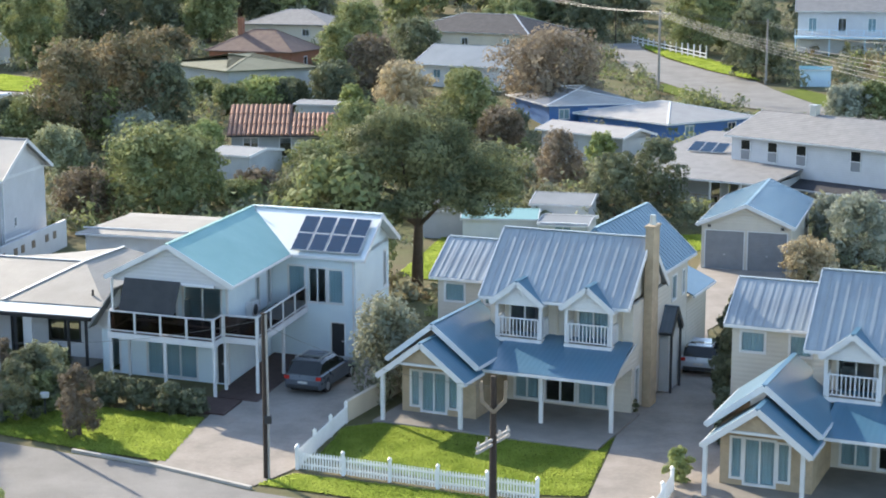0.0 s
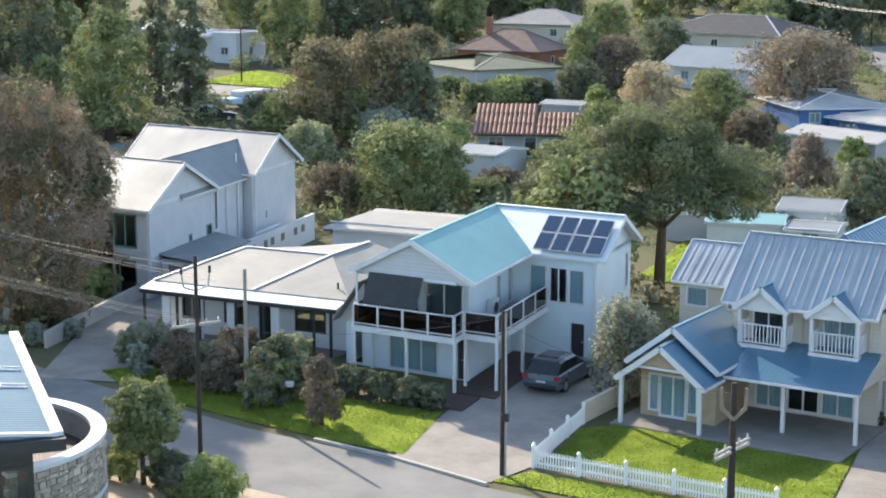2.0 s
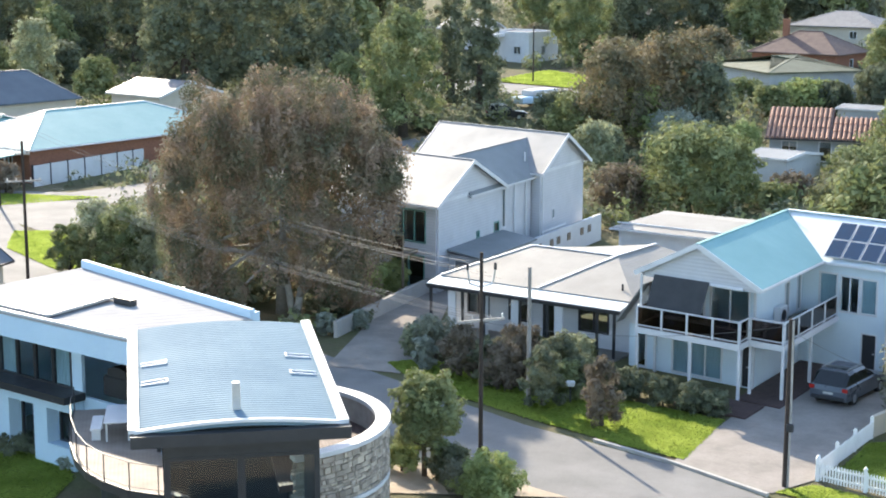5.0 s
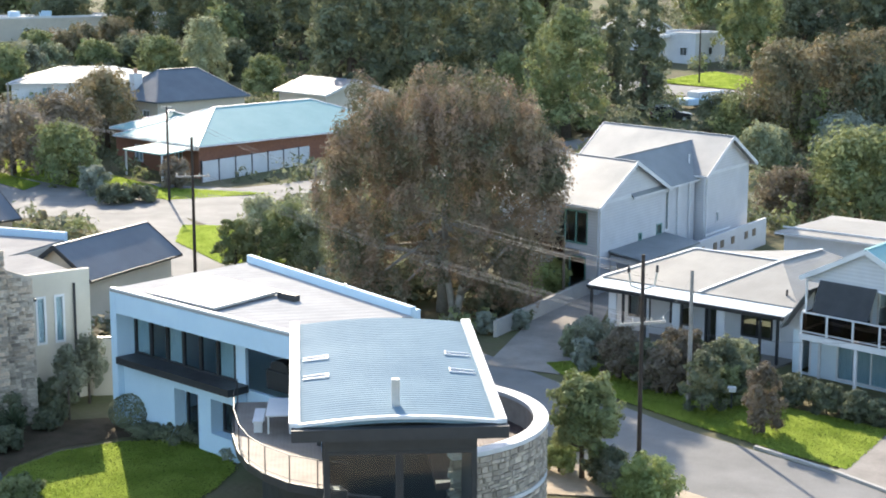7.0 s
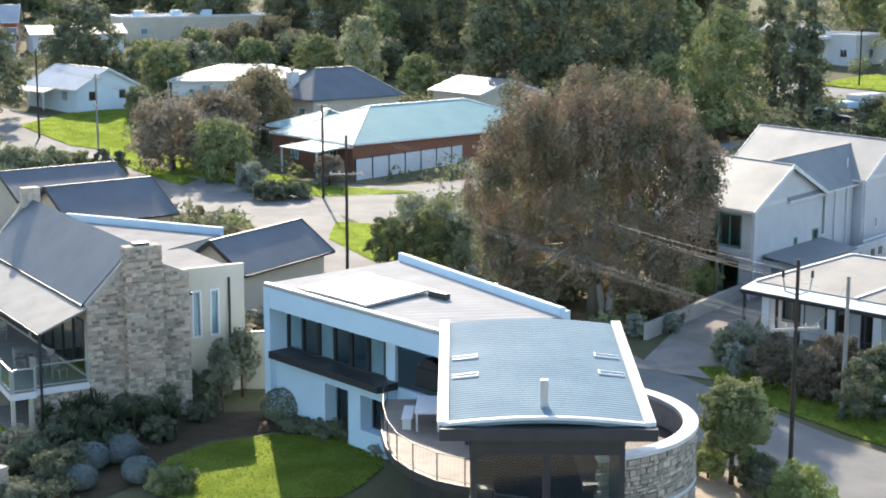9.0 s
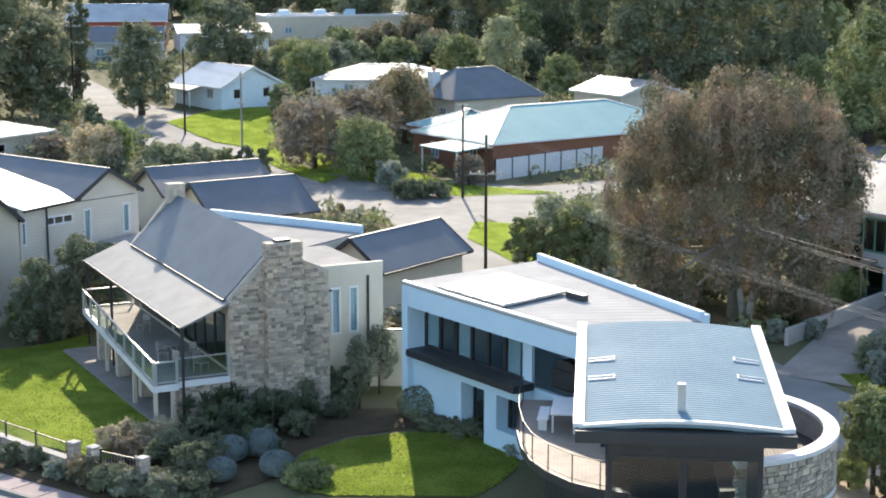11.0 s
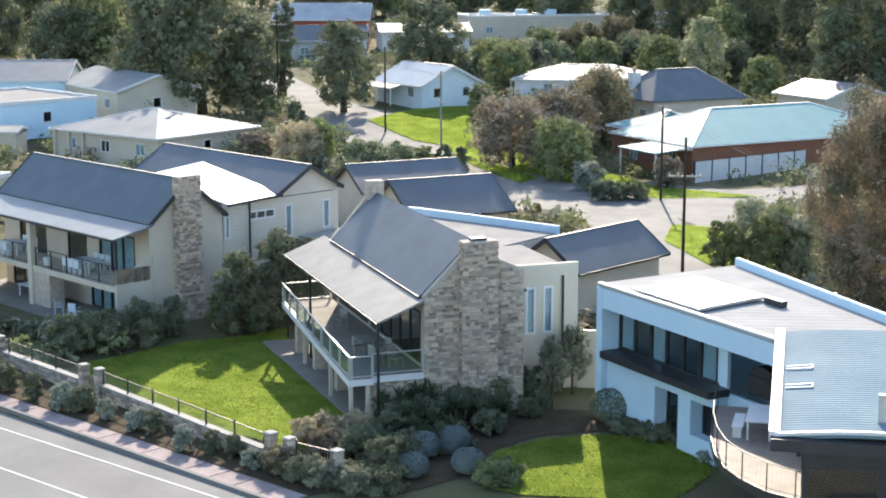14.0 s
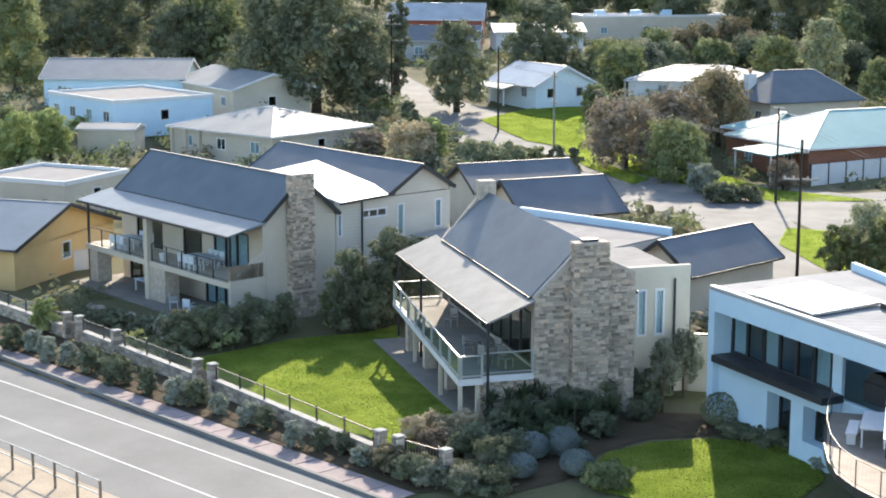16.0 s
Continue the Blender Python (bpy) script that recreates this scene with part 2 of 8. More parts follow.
POLEWOOD = paint("weathered_pole", (0.045, 0.032, 0.026), (0.03, 0.022, 0.018), 0.9, scale=2, fine=15, bump=0.01)
ARMWOOD = paint("silvered_arm_timber", (0.36, 0.34, 0.32), (0.27, 0.255, 0.24), 0.85, scale=3, bump=0.006)
CONCPOLE = paint("concrete_pole", (0.28, 0.26, 0.24), (0.22, 0.205, 0.19), 0.9, scale=2, bump=0.005)
STEEL = paint("galvanised_steel", (0.5, 0.52, 0.54), (0.42, 0.44, 0.46), 0.4, 0.7)
WIRE = paint("wire", (0.15, 0.147, 0.144), (0.12, 0.118, 0.116), 0.6, 0.1)
CERAMIC = paint("insulator", (0.6, 0.55, 0.5), (0.5, 0.45, 0.4), 0.3)
PVCELL = paint("solar_cell", (0.006, 0.032, 0.075), (0.005, 0.026, 0.062), 0.2, 0.0, wave=("X", 0.16, 0.0005), spec=0.3)
GLASS = glassy("window_glass")
RAILGLASS = glassy("balustrade_glass", (0.9, 0.97, 0.95), 0.4)
CARPAINT = paint("blue_grey_car_paint", (0.12, 0.14, 0.17), (0.1, 0.12, 0.15), 0.3, 0.5)
SILVER = paint("silver_car_paint", (0.42, 0.47, 0.55), (0.38, 0.43, 0.5), 0.3, 0.5)
BLACKPAINT = paint("black_car_paint", (0.02, 0.02, 0.022), (0.016, 0.016, 0.018), 0.3, 0.2)
RUBBER = paint("rubber", (0.02, 0.02, 0.02), (0.015, 0.015, 0.015), 0.8)
CARGLASS = paint("dark_car_glass", (0.015, 0.018, 0.02), (0.012, 0.014, 0.016), 0.08)
REDLAMP = paint("red_lens", (0.4, 0.02, 0.015), (0.3, 0.015, 0.012), 0.2)
TIMBER = paint("weathered_timber", (0.24, 0.19, 0.14), (0.18, 0.14, 0.105), 0.85, scale=3, bump=0.008)
REDROOF = paint("faded_red_board", (0.3, 0.07, 0.04), (0.24, 0.055, 0.035), 0.7)

GRASS = leafy("grass_blades", (0.225, 0.31, 0.06), (0.35, 0.43, 0.1), 0.72, 0.5, 0.4)
OLIVE = leafy("olive_leaves", (0.13, 0.174, 0.059), (0.309, 0.338, 0.139))
PINE = leafy("pine_needles", (0.075, 0.1, 0.048), (0.26, 0.275, 0.12))
DARKLEAF = leafy("dark_leaves", (0.098, 0.121, 0.074), (0.226, 0.254, 0.145), 0.55)
CASUARINA = leafy("rusty_needles", (0.135, 0.14, 0.08), (0.37, 0.24, 0.17), 0.5, 0.55, 0.22)
RUST = leafy("rust_leaves", (0.13, 0.135, 0.075), (0.31, 0.235, 0.13), 0.5)
BRIGHT = leafy("bright_leaves", (0.2, 0.261, 0.07), (0.395, 0.457, 0.148), 0.55)
SAGE = leafy("sage_leaves", (0.209, 0.246, 0.196), (0.381, 0.418, 0.343), 0.55)
TWIGGY = leafy("bare_twigs", (0.2, 0.16, 0.12), (0.33, 0.27, 0.2), 0.55)
PURPLE = leafy("dusky_leaves", (0.14, 0.115, 0.08), (0.27, 0.215, 0.155), 0.55)
DRY = leafy("dry_leaves", (0.356, 0.296, 0.179), (0.535, 0.446, 0.285), 0.55)
GREENFRAME = paint("sea_green_frame", (0.12, 0.27, 0.24), (0.1, 0.23, 0.2), 0.5)
GREYSTEEL = paint("mid_grey_steel", (0.25, 0.25, 0.25), (0.21, 0.21, 0.21), 0.5, 0.2, scale=0.5, wave=("X", 0.22, 0.015))
PALEGREEN = leafy("pale_green_leaves", (0.185, 0.214, 0.111), (0.441, 0.47, 0.279), 0.55)
DUSTY = leafy("grey_green_leaves", (0.168, 0.182, 0.122), (0.334, 0.348, 0.245), 0.55)
BLUELEAF = leafy("blue_grey_leaves", (0.125, 0.175, 0.178), (0.225, 0.285, 0.288), 0.55)
STRAP = leafy("strap_leaves", (0.039, 0.061, 0.031), (0.112, 0.15, 0.069), 0.55)
# the glint on the solar panels, painted as a pale cell colour
GLINT = paint("cells_with_painted_glint", (0.2, 0.205, 0.215), (0.17, 0.175, 0.185), 0.5, 0.0)
CHAIRM = paint("pale_blue_outdoor_furniture", (0.55, 0.62, 0.68), (0.5, 0.57, 0.63), 0.6)


# ---- building blocks ----
class Mesh:
    """Gathers faces for one mesh."""

    turn = None  # a pose laid on all that is built while it is set

    def __init__(self):
        self.v, self.f = [], []

    def add(self, verts, faces):
        k = len(self.v)
        self.v += [tuple(p) for p in verts]
        self.f += [tuple(i + k for i in q) for q in faces]
        return self

    def box(self, x0, x1, y0, y1, z0, z1, bevel=0.0):
        if bevel:
            b = bevel
            rings = []
            for z, d in ((z0, b), (z0 + b, 0), (z1 - b, 0), (z1, b)):
                rings.append([(x0 + d, y0 + d, z), (x1 - d, y0 + d, z), (x1 - d, y1 - d, z), (x0 + d, y1 - d, z)])
            faces = [(3, 2, 1, 0), (12, 13, 14, 15)]
            for r in range(3):
                faces += [(4 * r + i, 4 * r + (i + 1) % 4, 4 * r + 4 + (i + 1) % 4, 4 * r + 4 + i) for i in range(4)]
            return self.add([p for r in rings for p in r], faces)
        return self.add([(x0, y0, z0), (x1, y0, z0), (x1, y1, z0), (x0, y1, z0), (x0, y0, z1), (x1, y0, z1), (x1, y1, z1), (x0, y1, z1)],
                        [(3, 2, 1, 0), (4, 5, 6, 7), (0, 1, 5, 4), (1, 2, 6, 5), (2, 3, 7, 6), (3, 0, 4, 7)])

    def bar(self, p, q, w, h=None):
        """A square bar from p to q, w wide and h high."""
        p, q = Vector(p), Vector(q)
        h = h or w
        d = (q - p).normalized()
        up = Vector((0, 0, 1)) if abs(d.z) < 0.95 else Vector((0, 1, 0))
        s = d.cross(up).normalized() * w / 2
        u = s.cross(d).normalized() * h / 2
        vs = [a + i * s + j * u for a in (p, q) for i, j in ((-1, -1), (1, -1), (1, 1), (-1, 1))]
        return self.add(vs, [(0, 3, 2, 1), (4, 5, 6, 7), (0, 1, 5, 4), (1, 2, 6, 5), (2, 3, 7, 6), (3, 0, 4, 7)])

    def tube(self, p, q, r0, r1=None, n=8):
        p, q = Vector(p), Vector(q)
        r1 = r0 if r1 is None else r1
        d = (q - p).normalized()
        a = d.orthogonal().normalized()
        b = d.cross(a)
        vs = []
        for c, r in ((p, r0), (q, r1)):
            vs += [c + r * (math.cos(t) * a + math.sin(t) * b) for t in (2 * math.pi * i / n for i in range(n))]
        fs = [(i, (i + 1) % n, n + (i + 1) % n, n + i) for i in range(n)]
        fs += [tuple(range(n - 1, -1, -1)), tuple(range(n, 2 * n))]
        return self.add(vs, fs)

    def slab(self, pts, th):
        """A plate with the outline pts on top, th thick downwards."""
        n = len(pts)
        low = [(p[0], p[1], p[2] - th) for p in pts]
        fs = [tuple(range(n)), tuple(range(2 * n - 1, n - 1, -1))]
        fs += [(i, n + i, n + (i + 1) % n, (i + 1) % n) for i in range(n)]
        return self.add(list(pts) + low, fs)

    def prism(self, poly, axis, a, b):
        """poly in the two other axes, drawn out along axis from a to b."""
        def put(u, v, w):
            return {"x": (w, u, v), "y": (u, w, v), "z": (u, v, w)}[axis]
        n = len(poly)
        vs = [put(u, v, a) for u, v in poly] + [put(u, v, b) for u, v in poly]
        fs = [tuple(range(n - 1, -1, -1)), tuple(range(n, 2 * n))] + [(i, (i + 1) % n, n + (i + 1) % n, n + i) for i in range(n)]
        return self.add(vs, fs)

    def ball(self, c, r, n=8, m=6, squash=1.0):
        c = Vector(c)
        vs = [c + Vector((0, 0, r * squash))]
        for j in range(1, m):
            t = math.pi * j / m
            vs += [c + Vector((r * math.sin(t) * math.cos(2 * math.pi * i / n), r * math.sin(t) * math.sin(2 * math.pi * i / n), r * squash * math.cos(t))) for i in range(n)]
        vs.append(c - Vector((0, 0, r * squash)))
        fs = [(0, 1 + i, 1 + (i + 1) % n) for i in range(n)]
        for j in range(m - 2):
            fs += [(1 + j * n + i, 1 + (j + 1) * n + i, 1 + (j + 1) * n + (i + 1) % n, 1 + j * n + (i + 1) % n) for i in range(n)]
        k = 1 + (m - 2) * n
        fs += [(k + i, len(vs) - 1, k + (i + 1) % n) for i in range(n)]
        return self.add(vs, fs)

    def data(self, name, material, smooth=False, weld=False):
        me = bpy.data.meshes.new(name)
        me.from_pydata(self.v, [], self.f)
        if Mesh.turn:
            me.transform(Mesh.turn)
        bm = bmesh.new()
        bm.from_mesh(me)
        if weld:
            bmesh.ops.remove_doubles(bm, verts=bm.verts, dist=0.0005)
            inner = {}
            for fc in bm.faces:
                inner.setdefault(frozenset(v.index for v in fc.verts), []).append(fc)
            bmesh.ops.delete(bm, geom=[fc for g in inner.values() if len(g) > 1 for fc in g], context="FACES")
        bmesh.ops.recalc_face_normals(bm, faces=bm.faces)
        bm.to_mesh(me)
        bm.free()
        me.materials.append(material)
        if smooth:
            me.polygons.foreach_set("use_smooth", [True] * len(me.polygons))
        return me

    def make(self, name, material, parent=None, label="", smooth=False, weld=False):
        ob = new(name, self.data(name, material, smooth, weld))
        if parent:
            ob.parent = parent
        return tagged(ob, label) if label else ob


def height(x, y):
    """The lie of the land: level near the shore, rising gently inland."""
    d = math.hypot(x, y) - 140
    return 0.0 if d <= 0 else 0.045 * d * min(1.0, d / 40)


TAKEN = []  # plan outlines that nothing wild grows on
SEEN = []  # (azimuth from, to, distance) of houses and lawns that woods must not hide


def claim(pts, view=True):
    TAKEN.append(pts)
    az = [math.degrees(math.atan2(x, y)) for x, y in pts]
    if view:
        SEEN.append((min(az), max(az), max(math.hypot(*p) for p in pts)))


def claim_box(x, y, turn, x0, x1, y0, y1, view=True):
    m = pose(x, y, 0, 0, 0, turn)
    claim([tuple((m @ Vector((a, b, 0)))[:2]) for a, b in ((x0, y0), (x1, y0), (x1, y1), (x0, y1))], view)


def free(x, y, margin=0.0):
    for pts in TAKEN:
        inside, near = False, False
        for (ax, ay), (bx, by) in zip(pts, pts[1:] + pts[:1]):
            if (ay > y) != (by > y) and x < (bx - ax) * (y - ay) / (by - ay) + ax:
                inside = not inside
            if margin:
                L = (bx - ax) ** 2 + (by - ay) ** 2
                t = max(0, min(1, ((x - ax) * (bx - ax) + (y - ay) * (by - ay)) / L)) if L else 0
                if math.hypot(x - ax - t * (bx - ax), y - ay - t * (by - ay)) < margin:
                    near = True
        if inside or near:
            return False
    return True


def thing(name, label, category, x=0.0, y=0.0, turn=0.0, z=None, group="", kind=""):
    ob = new(name)
    ob.empty_display_size = 0.3
    ob.matrix_basis = pose(x, y, height(x, y) if z is None else z, 0, 0, turn)
    return tagged(ob, label, category, group, kind)


def cells(cuts, holes):
    """The rectangles between cuts that lie in no hole."""
    us = sorted({c for c in cuts[0]} | {h[0] for h in holes} | {h[1] for h in holes})
    vs = sorted({c for c in cuts[1]} | {h[2] for h in holes} | {h[3] for h in holes})
    for u0, u1 in zip(us, us[1:]):
        for v0, v1 in zip(vs, vs[1:]):
            if not any(h[0] <= u0 and u1 <= h[1] and h[2] <= v0 and v1 <= h[3] for h in holes):
                yield u0, u1, v0, v1


def fill(house, side, at, h, frame_mat):
    """A window or door in a hole h = (u0, u1, z0, z1, kind, panes) of a wall whose outer face stands at `at`."""
    u0, u1, z0, z1, kind, n = h
    s = 1 if side in "fl" else -1

    def box(m, a, b, d0, d1, c, d):
        lo, hi = sorted((at + s * d0, at + s * d1))
        return m.box(a, b, lo, hi, c, d) if side in "fb" else m.box(lo, hi, a, b, c, d)
    if kind == "o":
        return
    if kind in "dg":
        door = box(Mesh(), u0 + 0.04, u1 - 0.04, 0.05, 0.1, z0, z1 - 0.04).make("garage_door" if kind == "g" else "door", ROLLER if kind == "g" else CHARCOAL, house)
        fr = Mesh()
        for a, b, c, d in cells(((u0, u1), (z0, z1)), [(u0 + 0.06, u1 - 0.06, z0, z1 - 0.06)]):
            box(fr, a, b, -0.03, 0.1, c, d)
        fr.make("door_frame", frame_mat, door, weld=True)
        hd = (u0 + u1) / 2 if kind == "g" else u1 - 0.16
        box(Mesh(), hd - 0.06, hd + 0.06, 0.0, 0.06, z0 + 0.95, z0 + 1.0).make("handle", STEEL, door)
        return
    w = 0.07
    fr = Mesh()
    k = (u1 - u0 - w) / n
    for a, b, c, d in cells(((u0 - 0.03, u1 + 0.03), (z0 - 0.03, z1 + 0.03)), [(u0 + i * k + w, u0 + (i + 1) * k, z0 + w, z1 - w) for i in range(n)]):
        box(fr, a, b, -0.03, 0.1, c, d)
    win = fr.make("window", frame_mat, house, weld=True)
    for i in range(n):
        pane = box(Mesh(), u0 + i * k + w, u0 + (i + 1) * k, 0.03, 0.042, z0 + w, z1 - w).make("pane", GLASS, win)
        pane.visible_shadow = False
        if kind == "c":
            box(Mesh(), u0 + i * k + w * 0.5, u0 + (i + 1) * k + w * 0.5, 0.11, 0.14, z0 + w * 0.6, z1 - w * 0.6).make("curtain", CURTAIN, win)


def room(house, x0, x1, y0, y1, z0, z1, mat, holes=None, frames=None, th=0.16, skip=""):
    """Four walls with openings cut through; holes by side: f, b, l, r."""
    holes = holes or {}
    for side in "fblr":
        if side in skip:
            continue
        hs = holes.get(side, [])
        m = Mesh()
        a, b = (x0, x1) if side in "fb" else (y0 + th, y1 - th)
        for u0, u1, v0, v1 in cells(((a, b), (z0, z1)), hs):
            if side == "f":
                m.box(u0, u1, y0, y0 + th, v0, v1)
            elif side == "b":
                m.box(u0, u1, y1 - th, y1, v0, v1)
            elif side == "l":
                m.box(x0, x0 + th, u0, u1, v0, v1)
            else:
                m.box(x1 - th, x1, u0, u1, v0, v1)
        m.make("wall", mat, house, weld=True)
        for h in hs:
            fill(house, side, {"f": y0, "b": y1, "l": x0, "r": x1}[side], h, frames or WHITE)


def slope(house, p0, p1, q1, q0, mat, th=0.12, seam=0.0, edge=None, name="roof"):
    """One roof plane: p0-p1 its eave, q0-q1 its ridge. seam: distance of the standing ribs."""
    P0, P1, Q0, Q1 = map(Vector, (p0, p1, q0, q1))
    r = Mesh().slab([p0, p1, q1, q0], th).make(name, mat, house)
    if seam:
        n = max(2, round((P1 - P0).length / seam))
        for i in range(n + 1):
            t = min(max(i / n, 0.004), 0.996)
            Mesh().bar(P0.lerp(P1, t) + Vector((0, 0, 0.01)), Q0.lerp(Q1, t) + Vector((0, 0, 0.005)), 0.03, 0.03).make("seam", mat, r)
    if edge:
        d = Vector((0, 0, -0.09))
        Mesh().bar(P0 + d, P1 + d, 0.13, 0.12).make("gutter", edge, r)
    return r


def gable(house, x0, x1, y0, y1, ze, zr, along, mat, trim=None, over=0.3, wall=None, wend=(0, 0), seam=0.0, th=0.12, ends="ab", shift=0.0):
    """A gabled roof over a plan. along: the ridge's axis. wall: material of the gable ends, wend: how far in they stand."""
    trim = trim or WHITE
    if along == "x":
        yr = (y0 + y1) / 2 + shift
        a = slope(house, (x0, y0, ze), (x1, y0, ze), (x1, yr, zr), (x0, yr, zr), mat, th, seam, trim)
        b = slope(house, (x1, y1, ze), (x0, y1, ze), (x0, yr, zr), (x1, yr, zr), mat, th, seam, trim)
        ridge = ((x0, yr, zr - 0.015), (x1, yr, zr - 0.015))
        for k, (x, s) in enumerate(((x0, 1), (x1, -1))):
            if "ab"[k] not in ends:
                continue
            for y in (y0, y1):
                Mesh().bar((x, y, ze - 0.1), (x, yr, zr - 0.1), 0.05, 0.24).make("bargeboard", trim, a)
            if wall:
                w = x + s * wend[k]
                f = over / max(0.01, abs(y1 - y0) / 2)
                Mesh().prism([(y0 + over, ze - 0.12 + f * (zr - ze) - 0.25), (y1 - over, ze - 0.12 + f * (zr - ze) - 0.25), (y1 - over, ze - 0.12 + f * (zr - ze)), (yr, zr - 0.13), (y0 + over, ze - 0.12 + f * (zr - ze))], "x", w, w + s * 0.14).make("gable_wall", wall, house)
    else:
        xr = (x0 + x1) / 2 + shift
        a = slope(house, (x0, y1, ze), (x0, y0, ze), (xr, y0, zr), (xr, y1, zr), mat, th, seam, trim)
        b = slope(house, (x1, y0, ze), (x1, y1, ze), (xr, y1, zr), (xr, y0, zr), mat, th, seam, trim)
        ridge = ((xr, y0, zr - 0.015), (xr, y1, zr - 0.015))
        for k, (y, s) in enumerate(((y0, 1), (y1, -1))):
            if "ab"[k] not in ends:
                continue
            for x in (x0, x1):
                Mesh().bar((x, y, ze - 0.1), (xr, y, zr - 0.1), 0.05, 0.24).make("bargeboard", trim, a)
            if wall:
                w = y + s * wend[k]
                f = over / max(0.01, abs(x1 - x0) / 2)
                Mesh().prism([(x0 + over, ze - 0.12 + f * (zr - ze) - 0.25), (x1 - over, ze - 0.12 + f * (zr - ze) - 0.25), (x1 - over, ze - 0.12 + f * (zr - ze)), (xr, zr - 0.13), (x0 + over, ze - 0.12 + f * (zr - ze))], "y", w, w + s * 0.14).make("gable_wall", wall, house)
    Mesh().bar(*ridge, 0.2, 0.05).make("ridge_cap", mat, a)
    return a, b


def hip(house, x0, x1, y0, y1, ze, zr, mat_a, mat_b, inset=None, trim=None, th=0.12, along="x"):
    """A hipped roof; mat_a on the long slopes, mat_b on the hips."""
    trim = trim or WHITE
    if along == "x":
        i = inset if inset is not None else (y1 - y0) / 2
        ym = (y0 + y1) / 2
        a, b = (x0 + i, ym, zr), (x1 - i, ym, zr)
        quads = [((x0, y0, ze), (x1, y0, ze), b, a, mat_a), ((x1, y1, ze), (x0, y1, ze), a, b, mat_a)]
        tris = [((x0, y1, ze), (x0, y0, ze), a), ((x1, y0, ze), (x1, y1, ze), b)]
    else:
        i = inset if inset is not None else (x1 - x0) / 2
        xm = (x0 + x1) / 2
        a, b = (xm, y0 + i, zr), (xm, y1 - i, zr)
        quads = [((x0, y1, ze), (x0, y0, ze), a, b, mat_a), ((x1, y0, ze), (x1, y1, ze), b, a, mat_a)]
        tris = [((x0, y0, ze), (x1, y0, ze), a), ((x1, y1, ze), (x0, y1, ze), b)]
    first = None
    for p0, p1, q1, q0, m in quads:
        r = slope(house, p0, p1, q1, q0, m, th, 0, trim)
        first = first or r
    for p0, p1, q in tris:
        r = Mesh().slab([p0, p1, q], th).make("roof", mat_b, house)
        d = Vector((0, 0, -0.09))
        Mesh().bar(Vector(p0) + d, Vector(p1) + d, 0.13, 0.12).make("gutter", trim, r)
    caps = Mesh()
    if (Vector(a) - Vector(b)).length > 0.1:
        caps.bar(a, b, 0.25, 0.06)
    for c, e in (((x0, y0, ze), a), ((x1, y1, ze), b), ((x1, y0, ze) if along == "x" else (x0, y1, ze), b), ((x0, y1, ze) if along == "x" else (x1, y0, ze), a)):
        caps.bar(c, e, 0.22, 0.06)
    caps.make("ridge_cap", trim, first)


def chimney(house, x0, x1, y0, y1, z0, z1, mat, pot=True):
    c = Mesh().box(x0, x1, y0, y1, z0, z1, 0.02).make("chimney", mat, house)
    Mesh().box(x0 - 0.06, x1 + 0.06, y0 - 0.06, y1 + 0.06, z1 + 0.002, z1 + 0.1, 0.02).make("cap", mat, c)
    if pot:
        Mesh().tube(((x0 + x1) / 2, (y0 + y1) / 2, z1 + 0.102), ((x0 + x1) / 2, (y0 + y1) / 2, z1 + 0.55), 0.16, 0.13, 10).make("flue", STEEL, c)
    return c


def post(house, x, y, z0, z1, mat=None, w=0.14):
    return Mesh().box(x - w / 2, x + w / 2, y - w / 2, y + w / 2, z0, z1).make("post", mat or WHITE, house)


def balustrade(house, p, q, z0, z1, mat, posts=2, bars=0, glass=None, name="railing", slim=1.0):
    """A railing from p to q (x, y): top rail, posts, bars or panes."""
    P, Q = Vector((*p, 0)), Vector((*q, 0))
    r = Mesh().bar((*p, z1), (*q, z1), 0.07 * slim, 0.06 * slim).make(name, mat, house)
    Mesh().bar((*p, z0 + 0.1), (*q, z0 + 0.1), 0.05 * slim, 0.05 * slim).make("bottom_rail", mat, r)
    for i in range(posts + 1):
        c = P.lerp(Q, i / posts)
        Mesh().box(c.x - 0.05 * slim, c.x + 0.05 * slim, c.y - 0.05 * slim, c.y + 0.05 * slim, z0, z1 - 0.02).make("post", mat, r)
    for i in range(1, bars):
        c = P.lerp(Q, i / bars)
        Mesh().box(c.x - 0.022, c.x + 0.022, c.y - 0.022, c.y + 0.022, z0 + 0.12, z1 - 0.03).make("baluster", mat, r)
    if glass:
        for i in range(posts):
            a, b = P.lerp(Q, (i + 0.04) / posts), P.lerp(Q, (i + 0.96) / posts)
            g = Mesh().bar((a.x, a.y, (z0 + z1) / 2 + 0.04), (b.x, b.y, (z0 + z1) / 2 + 0.04), 0.012, z1 - z0 - 0.2).make("panel", glass, r)
            if glass is RAILGLASS:
                g.visible_shadow = False
    return r


